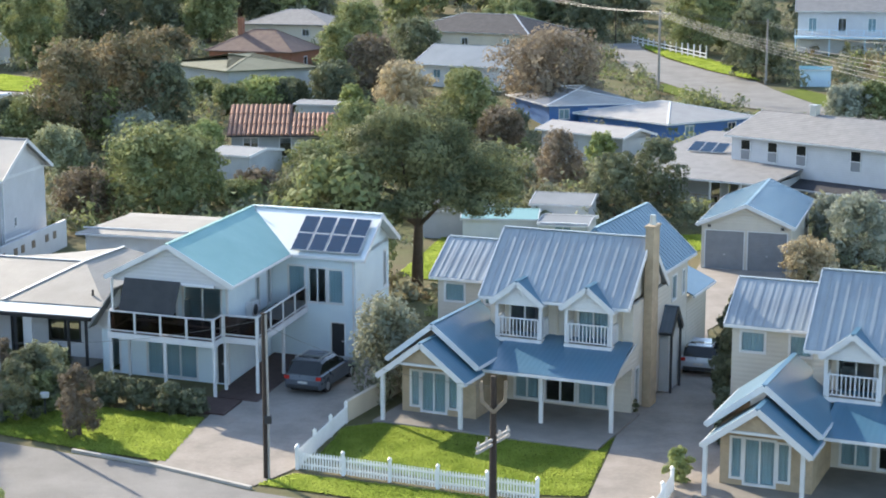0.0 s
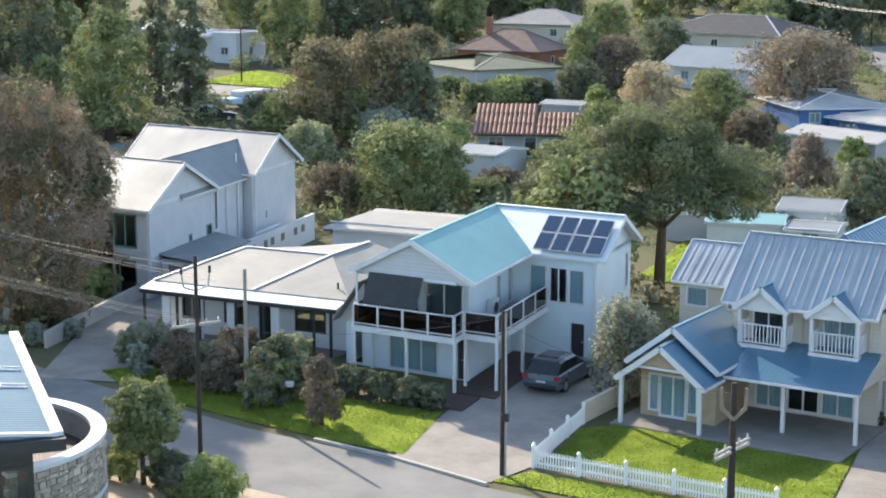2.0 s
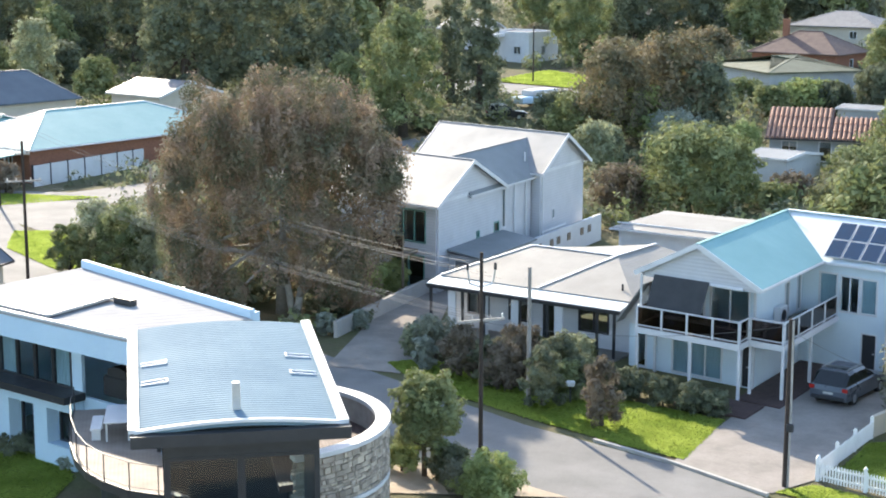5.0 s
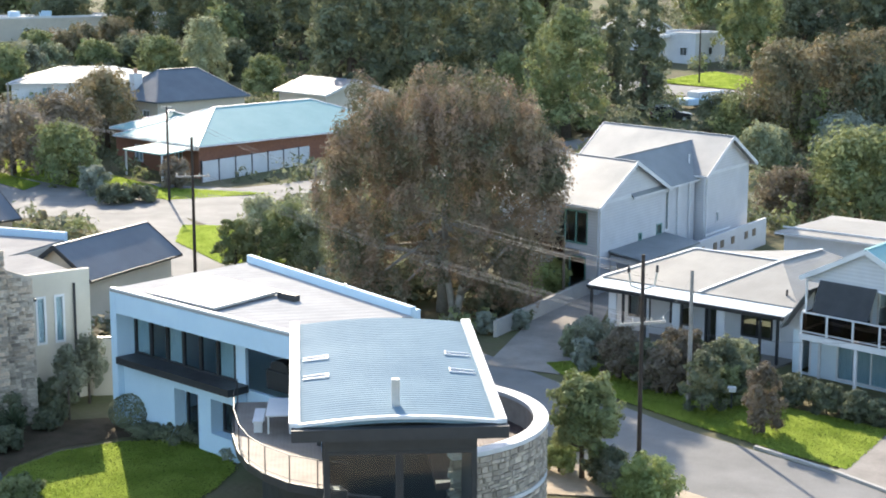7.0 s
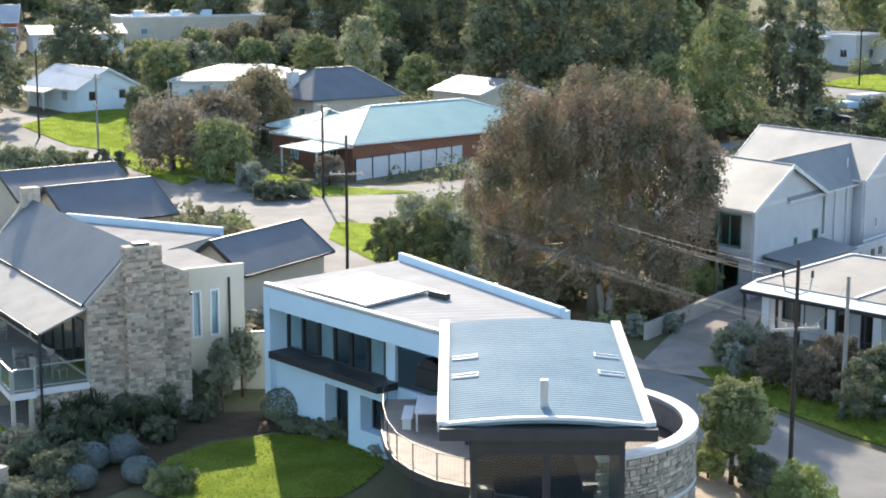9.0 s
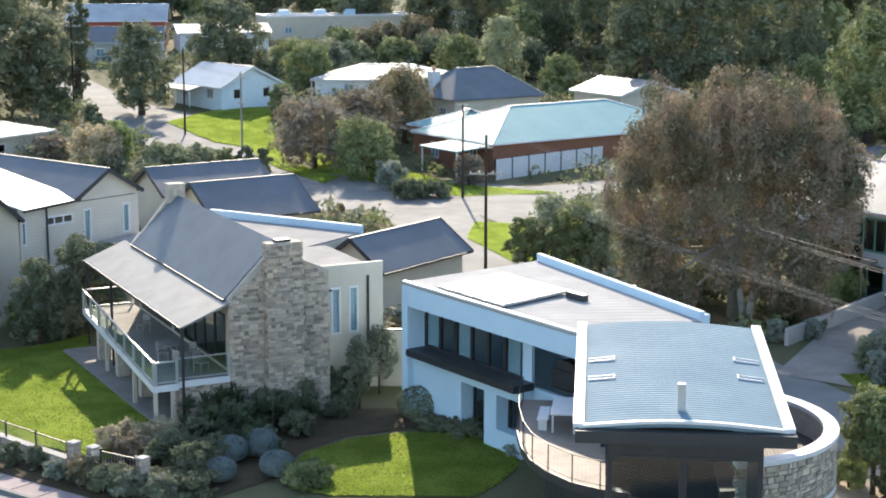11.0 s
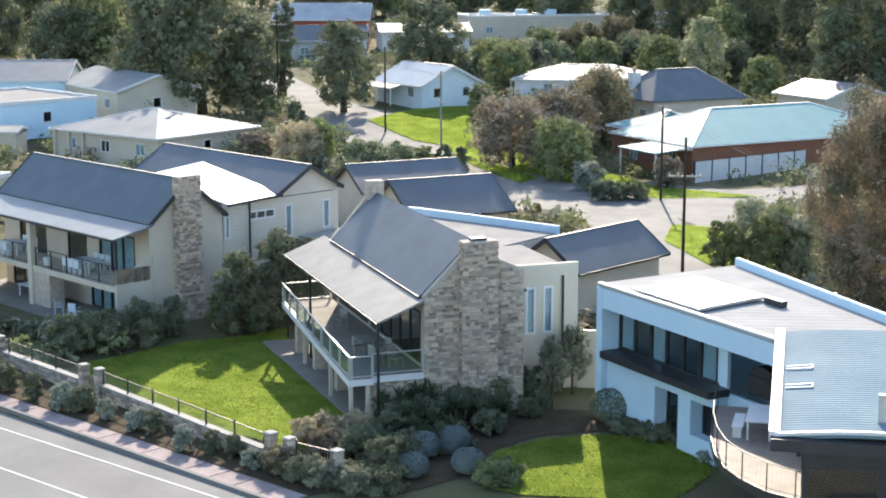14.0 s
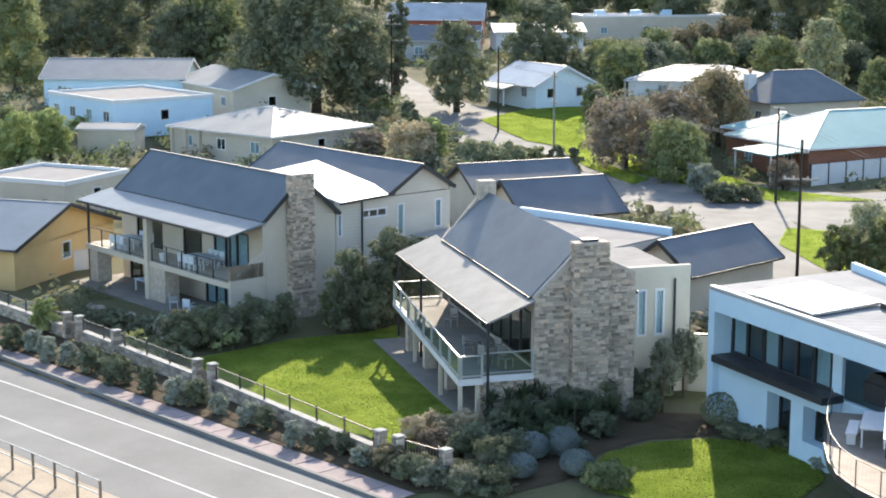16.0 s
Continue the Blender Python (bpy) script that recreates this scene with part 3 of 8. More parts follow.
def patch(name, pts, mat, z=0.03, parent=None, step=6.0, kind="structure", label=""):
    """A flat area of ground with the outline pts, lying on the land."""
    claim(list(pts), math.hypot(*pts[0]) > 100)
    bm = bmesh.new()
    f = bm.faces.new([bm.verts.new((x, y, 0)) for x, y in pts])
    bmesh.ops.triangulate(bm, faces=[f])
    if max(math.hypot(*p) for p in pts) > 138:
        for _ in range(5):
            long = [e for e in bm.edges if e.calc_length() > step]
            if not long:
                break
            bmesh.ops.subdivide_edges(bm, edges=long, cuts=1)
            bmesh.ops.triangulate(bm, faces=bm.faces)
    for v in bm.verts:
        v.co.z = height(v.co.x, v.co.y) + z + (0.09 if math.hypot(v.co.x, v.co.y) > 138 else 0)
    bmesh.ops.recalc_face_normals(bm, faces=bm.faces)
    for fc in bm.faces:
        if fc.normal.z < 0:
            fc.normal_flip()
    me = bpy.data.meshes.new(name)
    bm.to_mesh(me)
    bm.free()
    me.materials.append(mat)
    ob = new(name, me)
    if parent:
        ob.parent = parent
        return ob
    return tagged(ob, label, name.split("_")[0], kind=kind)


def kerb(name, pts, mat=None, w=0.18, h=0.12):
    m = Mesh()
    for a, b in zip(pts, pts[1:]):
        m.bar((*a, height(*a) + h / 2), (*b, height(*b) + h / 2), w, h + 0.06)
    return tagged(m.make(name, mat or CONCRETE), "pale concrete kerb along the street edge", "kerb", kind="structure")


# ---- the ground ----
def land():
    me = bpy.data.meshes.new("ground")
    radii = [0, 12, 24, 36, 48, 60, 75, 90, 105, 120, 132, 140, 146, 152, 158, 165, 172, 180, 190, 205, 225, 250, 290, 340, 400, 520, 800, 1400, 2600]
    n = 72
    vs, fs = [(0, 0, 0)], []
    for r in radii[1:]:
        for i in range(n):
            x, y = r * math.cos(2 * math.pi * i / n), r * math.sin(2 * math.pi * i / n)
            vs.append((x, y, min(height(x, y), 22 + 0.002 * r)))
    fs += [(0, 1 + i, 1 + (i + 1) % n) for i in range(n)]
    for k in range(len(radii) - 2):
        a, b = 1 + k * n, 1 + (k + 1) * n
        fs += [(a + i, b + i, b + (i + 1) % n, a + (i + 1) % n) for i in range(n)]
    me.from_pydata(vs, [], fs)
    me.materials.append(EARTH)
    tagged(new("ground", me), "dark scrubby earth between gardens and trees", "ground", kind="structure")


land()


# ---- houses along the side street ----
SMOKED = glassy("smoked_panel", (0.38, 0.31, 0.28))


def solar_panels(house, o, ux, uy, cols, rows, w, h):
    """Framed solar panels on a roof plane: o the lower corner, ux along the eave, uy up the slope."""
    o, ux, uy = Vector(o), Vector(ux).normalized(), Vector(uy).normalized()
    n = ux.cross(uy).normalized()
    for i in range(cols):
        for j in range(rows):
            a = o + ux * (i * (w + 0.05)) + uy * (j * (h + 0.05)) + n * 0.1
            fr, ce = Mesh(), Mesh()
            for m, d, lift in ((fr, 0.0, 0.0), (ce, 0.045, 0.012)):
                c = [a + ux * d + uy * d, a + ux * (w - d) + uy * d, a + ux * (w - d) + uy * (h - d), a + ux * d + uy * (h - d)]
                m.slab([p + n * lift for p in c], 0.04 if m is fr else 0.008)
            f = fr.make("solar_panel", STEEL, house, "dark blue solar panel in a thin frame")
            ce.make("panel_glass", PVCELL, f)


def balcony_house():
    h = thing("house", "pale blue two-storey house with aqua roof, balcony and solar panels", "house", -10.4, 74.2, -22)
    # the wing stands a little askew to the main block
    Mesh.turn = Matrix(((1, -0.15, 0, 0), (0, 1, 0, 0), (0, 0, 1, 0), (0, 0, 0, 1)))
    room(h, -7.6, -0.5, 2.4, 8.7, 0, 2.4, PALEBLUE, {"f": [(-7.15, -6.55, 0.05, 1.95, "k", 1), (-5.05, -2.2, 0.1, 2.1, "c", 3), (-1.15, -0.65, 0.05, 2.1, "d", 1)]}, skip="b")
    room(h, -6.0, -0.45, 2.3, 8.7, 2.73, 5.4, PALEBLUE, {"f": [(-2.9, -0.75, 2.75, 4.85, "k", 2), (-5.5, -3.2, 2.9, 4.8, "k", 2)], "r": [(6.2, 6.75, 2.95, 4.55, "k", 1), (7.85, 8.4, 2.78, 4.85, "k", 1)]}, skip="b")
    room(h, -6.0, 4.25, 8.7, 14.95, 0, 5.4, PALEBLUE, {"f": [(0.45, 1.45, 2.92, 4.8, "c", 1), (1.6, 2.65, 2.9, 4.75, "k", 2), (2.72, 3.6, 2.92, 4.72, "c", 1), (2.83, 3.67, 0.03, 2.0, "d", 1)], "r": [(13.9, 14.4, 2.85, 4.8, "k", 1)]})
    Mesh().bar((4.28, 8.7, 2.72), (4.28, 14.95, 2.72), 0.05, 0.08).make("trim_board", WHITE, h)
    # shaded wing slopes are coloured aqua, sunlit main slopes white: one pale roof
    gable(h, -6.2, 0.7, 0.2, 11.8, 5.42, 7.15, "y", AQUA_Y, wall=WEATHER, wend=(0.25, 0.3), ends="a", over=0.25)
    slope(h, (-2.75, 8.4, 5.4), (4.85, 8.4, 5.4), (4.85, 11.8, 7.15), (-2.75, 11.8, 7.15), SHEEN_X, 0.12, 0, WHITE)
    r = slope(h, (4.85, 15.2, 5.4), (-6.2, 15.2, 5.4), (-2.75, 11.8, 7.15), (4.85, 11.8, 7.15), SHEEN_X, 0.12, 0, WHITE)
    Mesh().slab([(-6.2, 15.2, 5.4), (-6.2, 11.8, 5.4), (-2.75, 11.8, 7.15)], 0.12).make("roof", AQUA_Y, h)
    Mesh().bar((-2.75, 11.8, 7.17), (4.85, 11.8, 7.17), 0.3, 0.05).make("ridge_cap", SHEEN_X, r)
    for y in (8.4, 15.2):
        Mesh().bar((4.85, y, 5.3), (4.85, 11.8, 7.05), 0.05, 0.24).make("bargeboard", WHITE, r)
    Mesh().prism([(8.7, 5.2), (14.95, 5.2), (14.95, 5.42), (11.8, 7.02), (8.7, 5.42)], "x", 4.11, 4.25).make("gable_wall", PALEBLUE, h)
    Mesh().box(-6.0, -0.5, 0.75, 2.3, 5.2, 5.28).make("soffit", WHITE, h)
    s = Mesh().box(-6.05, -0.25, 0.02, 2.28, 2.42, 2.7).make("balcony_floor", WHITE, h)
    Mesh().box(-5.95, -0.33, 0.12, 2.28, 2.703, 2.75).make("decking", DARKWOOD, s)
    s2 = Mesh().box(-0.24, 1.58, 1.2, 8.68, 2.42, 2.7).make("balcony_floor", WHITE, h)
    Mesh().box(-0.22, 1.5, 1.28, 8.68, 2.703, 2.75).make("decking", DARKWOOD, s2)
    balustrade(h, (-5.95, 0.08), (-0.32, 0.08), 2.72, 3.75, WHITE, 4, 0, SMOKED)
    balustrade(h, (-5.95, 0.16), (-5.95, 2.2), 2.72, 3.75, WHITE, 1, 0, SMOKED)
    balustrade(h, (-0.32, 0.16), (-0.32, 1.2), 2.72, 3.75, WHITE, 1, 0, SMOKED)
    balustrade(h, (-0.24, 1.28), (1.5, 1.28), 2.72, 3.75, WHITE, 1, 0, SMOKED)
    balustrade(h, (1.52, 1.36), (1.52, 8.5), 2.72, 3.75, WHITE, 4, 0, SMOKED)
    for x, y, z in ((-0.28, 0.1, 2.42), (-5.95, 0.15, 2.42), (-2.95, 0.15, 2.42), (-0.2, 1.32, 2.42), (1.48, 1.36, 2.42), (1.5, 5.0, 2.42)):
        post(h, x, y, 0, z)
    for x, y in ((-0.42, 2.2), (-5.95, 2.2)):
        post(h, x, y, 0, 5.35, w=0.12)
    post(h, -5.85, 0.3, 2.75, 5.3, w=0.1)
    Mesh().slab([(-5.6, 0.28, 3.5), (-2.55, 0.28, 3.5), (-2.1, 0.34, 5.36), (-5.15, 0.34, 5.36)], 0.03).make("blind", BLINDM, h, "dark mesh outdoor blind, rolled down")
    Mesh().tube((-2.0, 0.3, 5.25), (-0.3, 0.3, 5.25), 0.08).make("rolled_blind", WHITE, h)
    Mesh().slab([(-7.5, 0.7, 2.65), (-6.12, 0.9, 4.6), (-6.12, 8.6, 4.6), (-7.5, 8.6, 2.65)], 0.1).make("lean_to_roof", PALE_Y, h, "steep white side roof")
    Mesh().prism([(-7.5, 2.4), (-6.1, 2.4), (-6.1, 4.45), (-7.5, 2.6)], "y", 1.6, 1.75).make("side_wall", WHITE, h)
    solar_panels(h, (0.68, 8.55, 5.55), (1, 0, 0), (0, 3.4, 1.75), 4, 2, 0.92, 1.42)
    Mesh().box(-2.6, 1.2, -2.4, -0.1, 0.002, 0.12).make("deck", DARKWOOD, h, "dark stained timber deck at ground level")
    Mesh().box(-0.4, 1.9, 0.12, 8.6, 0.002, 0.1).make("deck", DARKWOOD, h)
    Mesh().tube((-2.3, 11.2, 6.8), (-2.3, 11.2, 7.3), 0.04).make("vent_pipe", STEEL, h)
    for x, y0 in ((4.15, 8.66), (-0.42, 2.26)):
        Mesh().tube((x, y0 - 0.05, 0.0 if x > 0 else 2.75), (x, y0 - 0.05, 5.3), 0.05).make("downpipe", WHITE, h)
    ac = tagged(Mesh().box(-0.42, -0.05, 4.7, 5.6, 2.76, 3.6, 0.03).make("air_conditioner", WHITE), "white air conditioner standing on the balcony", "air conditioner")
    ac.matrix_basis = h.matrix_basis.copy()
    Mesh().tube((-0.04, 5.1, 3.18), (-0.02, 5.1, 3.18), 0.28, n=14).make("fan_grille", CHARCOAL, ac)
    Mesh.turn = None
    return h


def picket_cottage():
    h = thing("house", "cream two-storey cottage with blue-grey roofs, dormer balconies and verandah", "house", -2.66, 70.49, -24, group="matching cottages")
    Mesh().box(-0.4, 10.1, -0.25, 5.6, 0.004, 0.14, 0.02).make("patio", PATIO, h, "grey paved verandah floor")
    # front room with its double gable
    room(h, 0.15, 3.75, 1.7, 6.0, 0.14, 2.6, SAND, {"f": [(0.55, 1.05, 0.4, 2.1, "c", 1), (1.08, 2.35, 0.2, 2.1, "c", 2), (2.38, 2.9, 0.45, 2.05, "c", 1)]}, skip="b")
    # porch, dormer and verandah slopes: steel coloured with the sky's blue shade
    gable(h, -0.02, 4.15, -0.6, 1.6, 2.38, 3.96, "y", ZINC_SKY_Y, ends="a", th=0.1)
    gable(h, -0.25, 4.2, 0.85, 6.3, 2.78, 4.5, "y", ZINC_SKY_Y, ends="a", th=0.1)
    Mesh().prism([(0.2, 2.45), (3.7, 2.45), (3.7, 2.65), (2.05, 3.9), (0.2, 2.6)], "y", 1.72, 1.84).make("gable_wall", SAND, h)
    Mesh().bar((0.85, -0.5, 2.95), (3.3, -0.5, 2.95), 0.08, 0.1).make("tie_beam", WHITE, h)
    Mesh().prism([(0.95, 3.0), (3.2, 3.0), (2.07, 3.8)], "y", -0.42, -0.36).make("gable_infill", SAND, h)
    for x, y in ((0.0, 0.0), (3.72, 0.05), (3.4, 2.3), (6.6, 2.35), (9.88, 2.2)):
        post(h, x, y, 0.0, 2.35, w=0.16)
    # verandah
    slope(h, (4.0, 1.85, 2.46), (10.05, 1.85, 2.46), (9.8, 5.42, 3.42), (4.0, 5.42, 3.42), ZINC_SKY_X, 0.08, 0, WHITE)
    Mesh().bar((3.9, 2.3, 2.3), (10.0, 2.3, 2.3), 0.1, 0.18).make("beam", WHITE, h)
    Mesh().prism([(1.75, 2.4), (5.4, 2.4), (5.4, 3.36)], "x", 9.9, 9.98).make("verandah_end", CREAMB, h)
    # main block
    room(h, 2.9, 9.75, 5.45, 10.9, 0.14, 5.1, CREAMB, {"f": [(4.1, 5.35, 0.25, 2.1, "c", 2), (5.6, 7.1, 0.25, 2.1, "k", 2), (7.2, 8.7, 0.25, 2.1, "c", 2), (3.85, 5.35, 3.3, 4.95, "k", 2), (7.15, 8.65, 3.3, 4.95, "c", 2)],
                                                "r": [(5.9, 6.5, 0.2, 2.1, "k", 1)]})
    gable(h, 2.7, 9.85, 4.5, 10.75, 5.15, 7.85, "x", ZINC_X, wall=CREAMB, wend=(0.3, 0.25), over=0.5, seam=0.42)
    for x0, x1 in ((3.5, 5.78), (6.85, 9.1)):
        xm = (x0 + x1) / 2
        base = Mesh().box(x0, x1, 4.45, 5.43, 3.12, 3.3).make("dormer_balcony", WHITE, h, "white dormer balcony")
        Mesh().box(x0 + 0.05, x1 - 0.05, 4.5, 5.43, 3.302, 3.34).make("balcony_floor", PATIO, base)
        for x in (x0 + 0.08, x1 - 0.08):
            Mesh().box(x - 0.07, x + 0.07, 4.5, 4.64, 3.34, 5.1).make("post", WHITE, base)
            Mesh().box(x - 0.05, x + 0.05, 4.66, 5.43, 4.3, 5.1).make("cheek", CREAMB, base)
        balustrade(h, (x0 + 0.18, 4.55), (x1 - 0.18, 4.55), 3.3, 4.22, WHITE, 1, 11)
        for x in (x0 + 0.06, x1 - 0.06):
            balustrade(h, (x, 4.66), (x, 5.4), 3.3, 4.22, WHITE, 1, 4)
        gable(h, x0 - 0.12, x1 + 0.1, 4.2, 6.1, 5.02, 6.0, "y", ZINC_SKY_Y, ends="a", th=0.09, over=0.25, wall=WHITE, wend=(0.22, 0))
    # left wing, rear wing, chimney, side porch
    room(h, -1.25, 2.9, 8.75, 12.8, 0.1, 4.95, CREAMB, {"f": [(-0.9, 0.2, 3.7, 4.65, "c", 1), (1.2, 2.2, 3.7, 4.65, "c", 1)]})
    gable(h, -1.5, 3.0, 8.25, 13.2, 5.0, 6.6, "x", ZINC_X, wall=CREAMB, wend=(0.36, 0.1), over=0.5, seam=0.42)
    room(h, 4.4, 8.95, 10.95, 17.2, 0.1, 5.3, CREAMB, {"r": [(12.6, 13.4, 3.4, 4.7, "c", 1), (14.4, 15.2, 3.4, 4.7, "c", 1), (16.2, 16.7, 3.4, 4.7, "c", 1)]})
    gable(h, 4.0, 9.25, 9.2, 17.6, 5.4, 7.8, "y", ZINC_SKY_Y, wall=CREAMB, wend=(2, 0.4), ends="b", over=0.5, seam=0.42)
    room(h, 7.4, 8.9, 17.25, 21.2, 0.1, 3.1, CREAMB, skip="f")
    slope(h, (9.3, 17.25, 3.2), (9.3, 21.5, 3.2), (7.3, 21.5, 4.1), (7.3, 17.25, 4.1), ZINC_SKY_Y, 0.08, 0, WHITE)
    chimney(h, 9.77, 10.15, 7.0, 7.95, 0, 8.35, SAND)
    gable(h, 9.3, 10.4, 9.6, 11.4, 3.0, 4.1, "x", SLATE_X, CHARCOAL, ends="b", th=0.07)
    Mesh().prism([(9.7, 0.1), (11.3, 0.1), (11.3, 3.0), (10.5, 3.9), (9.7, 3.0)], "x", 9.76, 10.2).make("side_porch", GREYWALL, h)
    post(h, 10.32, 9.75, 0, 2.95, CHARCOAL, 0.1)
    post(h, 10.32, 11.25, 0, 2.95, CHARCOAL, 0.1)
    for x in (6.2, 9.3):
        Mesh().tube((x, 5.4, 3.4), (x, 5.4, 5.15), 0.05).make("downpipe", CREAM, h)
    return h


def double_garage():
    h = thing("garage", "cream double garage with two grey roller doors and a blue-grey roof", "garage", 16.86, 105.7, -18)
    room(h, 0.0, 5.75, 0.0, 11.5, 0, 3.0, CREAMB, {"f": [(0.2, 2.8, 0.02, 2.62, "g", 1), (2.95, 5.55, 0.02, 2.62, "g", 1)]})
    gable(h, -0.3, 6.0, -0.35, 12.2, 3.05, 4.4, "y", ZINC_SKY_Y, wall=CREAMB, wend=(0.36, 0.6), over=0.3, seam=0.5)
    for x in (0.5, 5.2):
        Mesh().box(x - 0.1, x + 0.1, -0.12, -0.01, 2.78, 2.95).make("lamp", CHARCOAL, h)


def low_house():
    h = thing("house", "low white house under a wide cream steel roof with dark posts", "house", -28.7, 84.0, -17)
    room(h, 0.6, 14.5, 0.9, 11, 0, 2.55, WHITE, {"f": [(1.5, 2.9, 0.9, 2.1, "k", 2), (4.2, 5.6, 0.9, 2.1, "k", 2), (6.4, 7.3, 0.05, 2.1, "k", 1), (8.6, 10.4, 0.9, 2.1, "k", 2)], "r": [(3, 4.4, 0.9, 2.1, "k", 2)]}, CHARCOAL)
    slope(h, (-0.1, -0.8, 2.68), (12.0, -0.8, 2.68), (12.0, 0.45, 2.92), (-0.1, 0.45, 2.92), SHEEN_X, 0.08, 0, CHARCOAL, "porch_roof")
    # the left part is hipped, the right part drains the other way and meets it in a pale flashing
    front = slope(h, (0.1, 0.3, 2.95), (6.4, 0.3, 2.95), (8.4, 5.1, 4.2), (3.0, 5.1, 4.2), CREAMROOF, 0.1)
    Mesh().slab([(0.1, 10.0, 2.95), (0.1, 0.3, 2.95), (3.0, 5.1, 4.2)], 0.1).make("roof", CREAMROOF, h)
    Mesh().slab([(6.4, 0.3, 2.95), (12.2, 0.3, 2.95), (8.45, 5.1, 4.2)], 0.1).make("roof", CREAMROOF, h)
    slope(h, (12.2, 0.3, 2.95), (13.6, 10.0, 2.95), (8.5, 9.4, 4.2), (8.45, 5.1, 4.2), CREAMROOF, 0.1)
    Mesh().slab([(13.6, 10.0, 2.95), (0.1, 10.0, 2.95), (3.0, 5.1, 4.2), (8.45, 5.1, 4.2), (8.5, 9.4, 4.2)], 0.1).make("roof", CREAMROOF, h)
    for p, q in (((6.35, 0.3, 2.99), (8.45, 5.1, 4.24)), ((8.45, 5.1, 4.24), (8.5, 9.4, 4.26)), ((3.0, 5.1, 4.23), (8.4, 5.1, 4.23)), ((0.1, 0.3, 2.98), (3.0, 5.1, 4.23))):
        Mesh().bar(p, q, 0.18, 0.04).make("ridge_cap", WHITE, front)
    Mesh().bar((-0.1, -0.7, 2.5), (11.9, -0.7, 2.5), 0.1, 0.16).make("beam", CHARCOAL, h)
    for x in (0.1, 2.2, 3.6, 5.9, 7.6, 10.6, 11.6):
        post(h, x, -0.65, 0, 2.45, CHARCOAL, 0.12)
    for x in (1.1, 3.2, 5.2, 7.9):
        Mesh().box(x, x + 0.5, -0.45, -0.37, 0.1, 2.4).make("screen", WHITE, h)
    Mesh().box(-0.2, 11.8, -0.95, 0.9, 0.0, 0.1).make("porch_floor", PATIO, h)
    Mesh().tube((10.9, 1.4, 3.0), (10.9, 1.4, 3.55), 0.06).make("vent_pipe", CHARCOAL, h)
    s = thing("carport", "long flat-roofed white outbuilding", "outbuilding", -28.7, 84.0, -17)
    room(s, 0.0, 12.0, 20.2, 26.5, 0, 2.75, WHITE)
    slope(s, (-0.4, 19.7, 2.85), (12.4, 19.7, 2.85), (12.4, 24.6, 3.2), (0.5, 24.6, 3.2), CREAMROOF, 0.1, 0, WHITE)
    slope(s, (12.4, 27.2, 2.95), (-0.4, 27.2, 2.95), (0.5, 24.6, 3.2), (12.4, 24.6, 3.2), CREAMROOF, 0.1, 0, WHITE)
    Mesh().bar((-0.5, 20.9, 3.0), (12.4, 20.9, 3.02), 0.07, 0.1).make("flashing", WHITE, s)


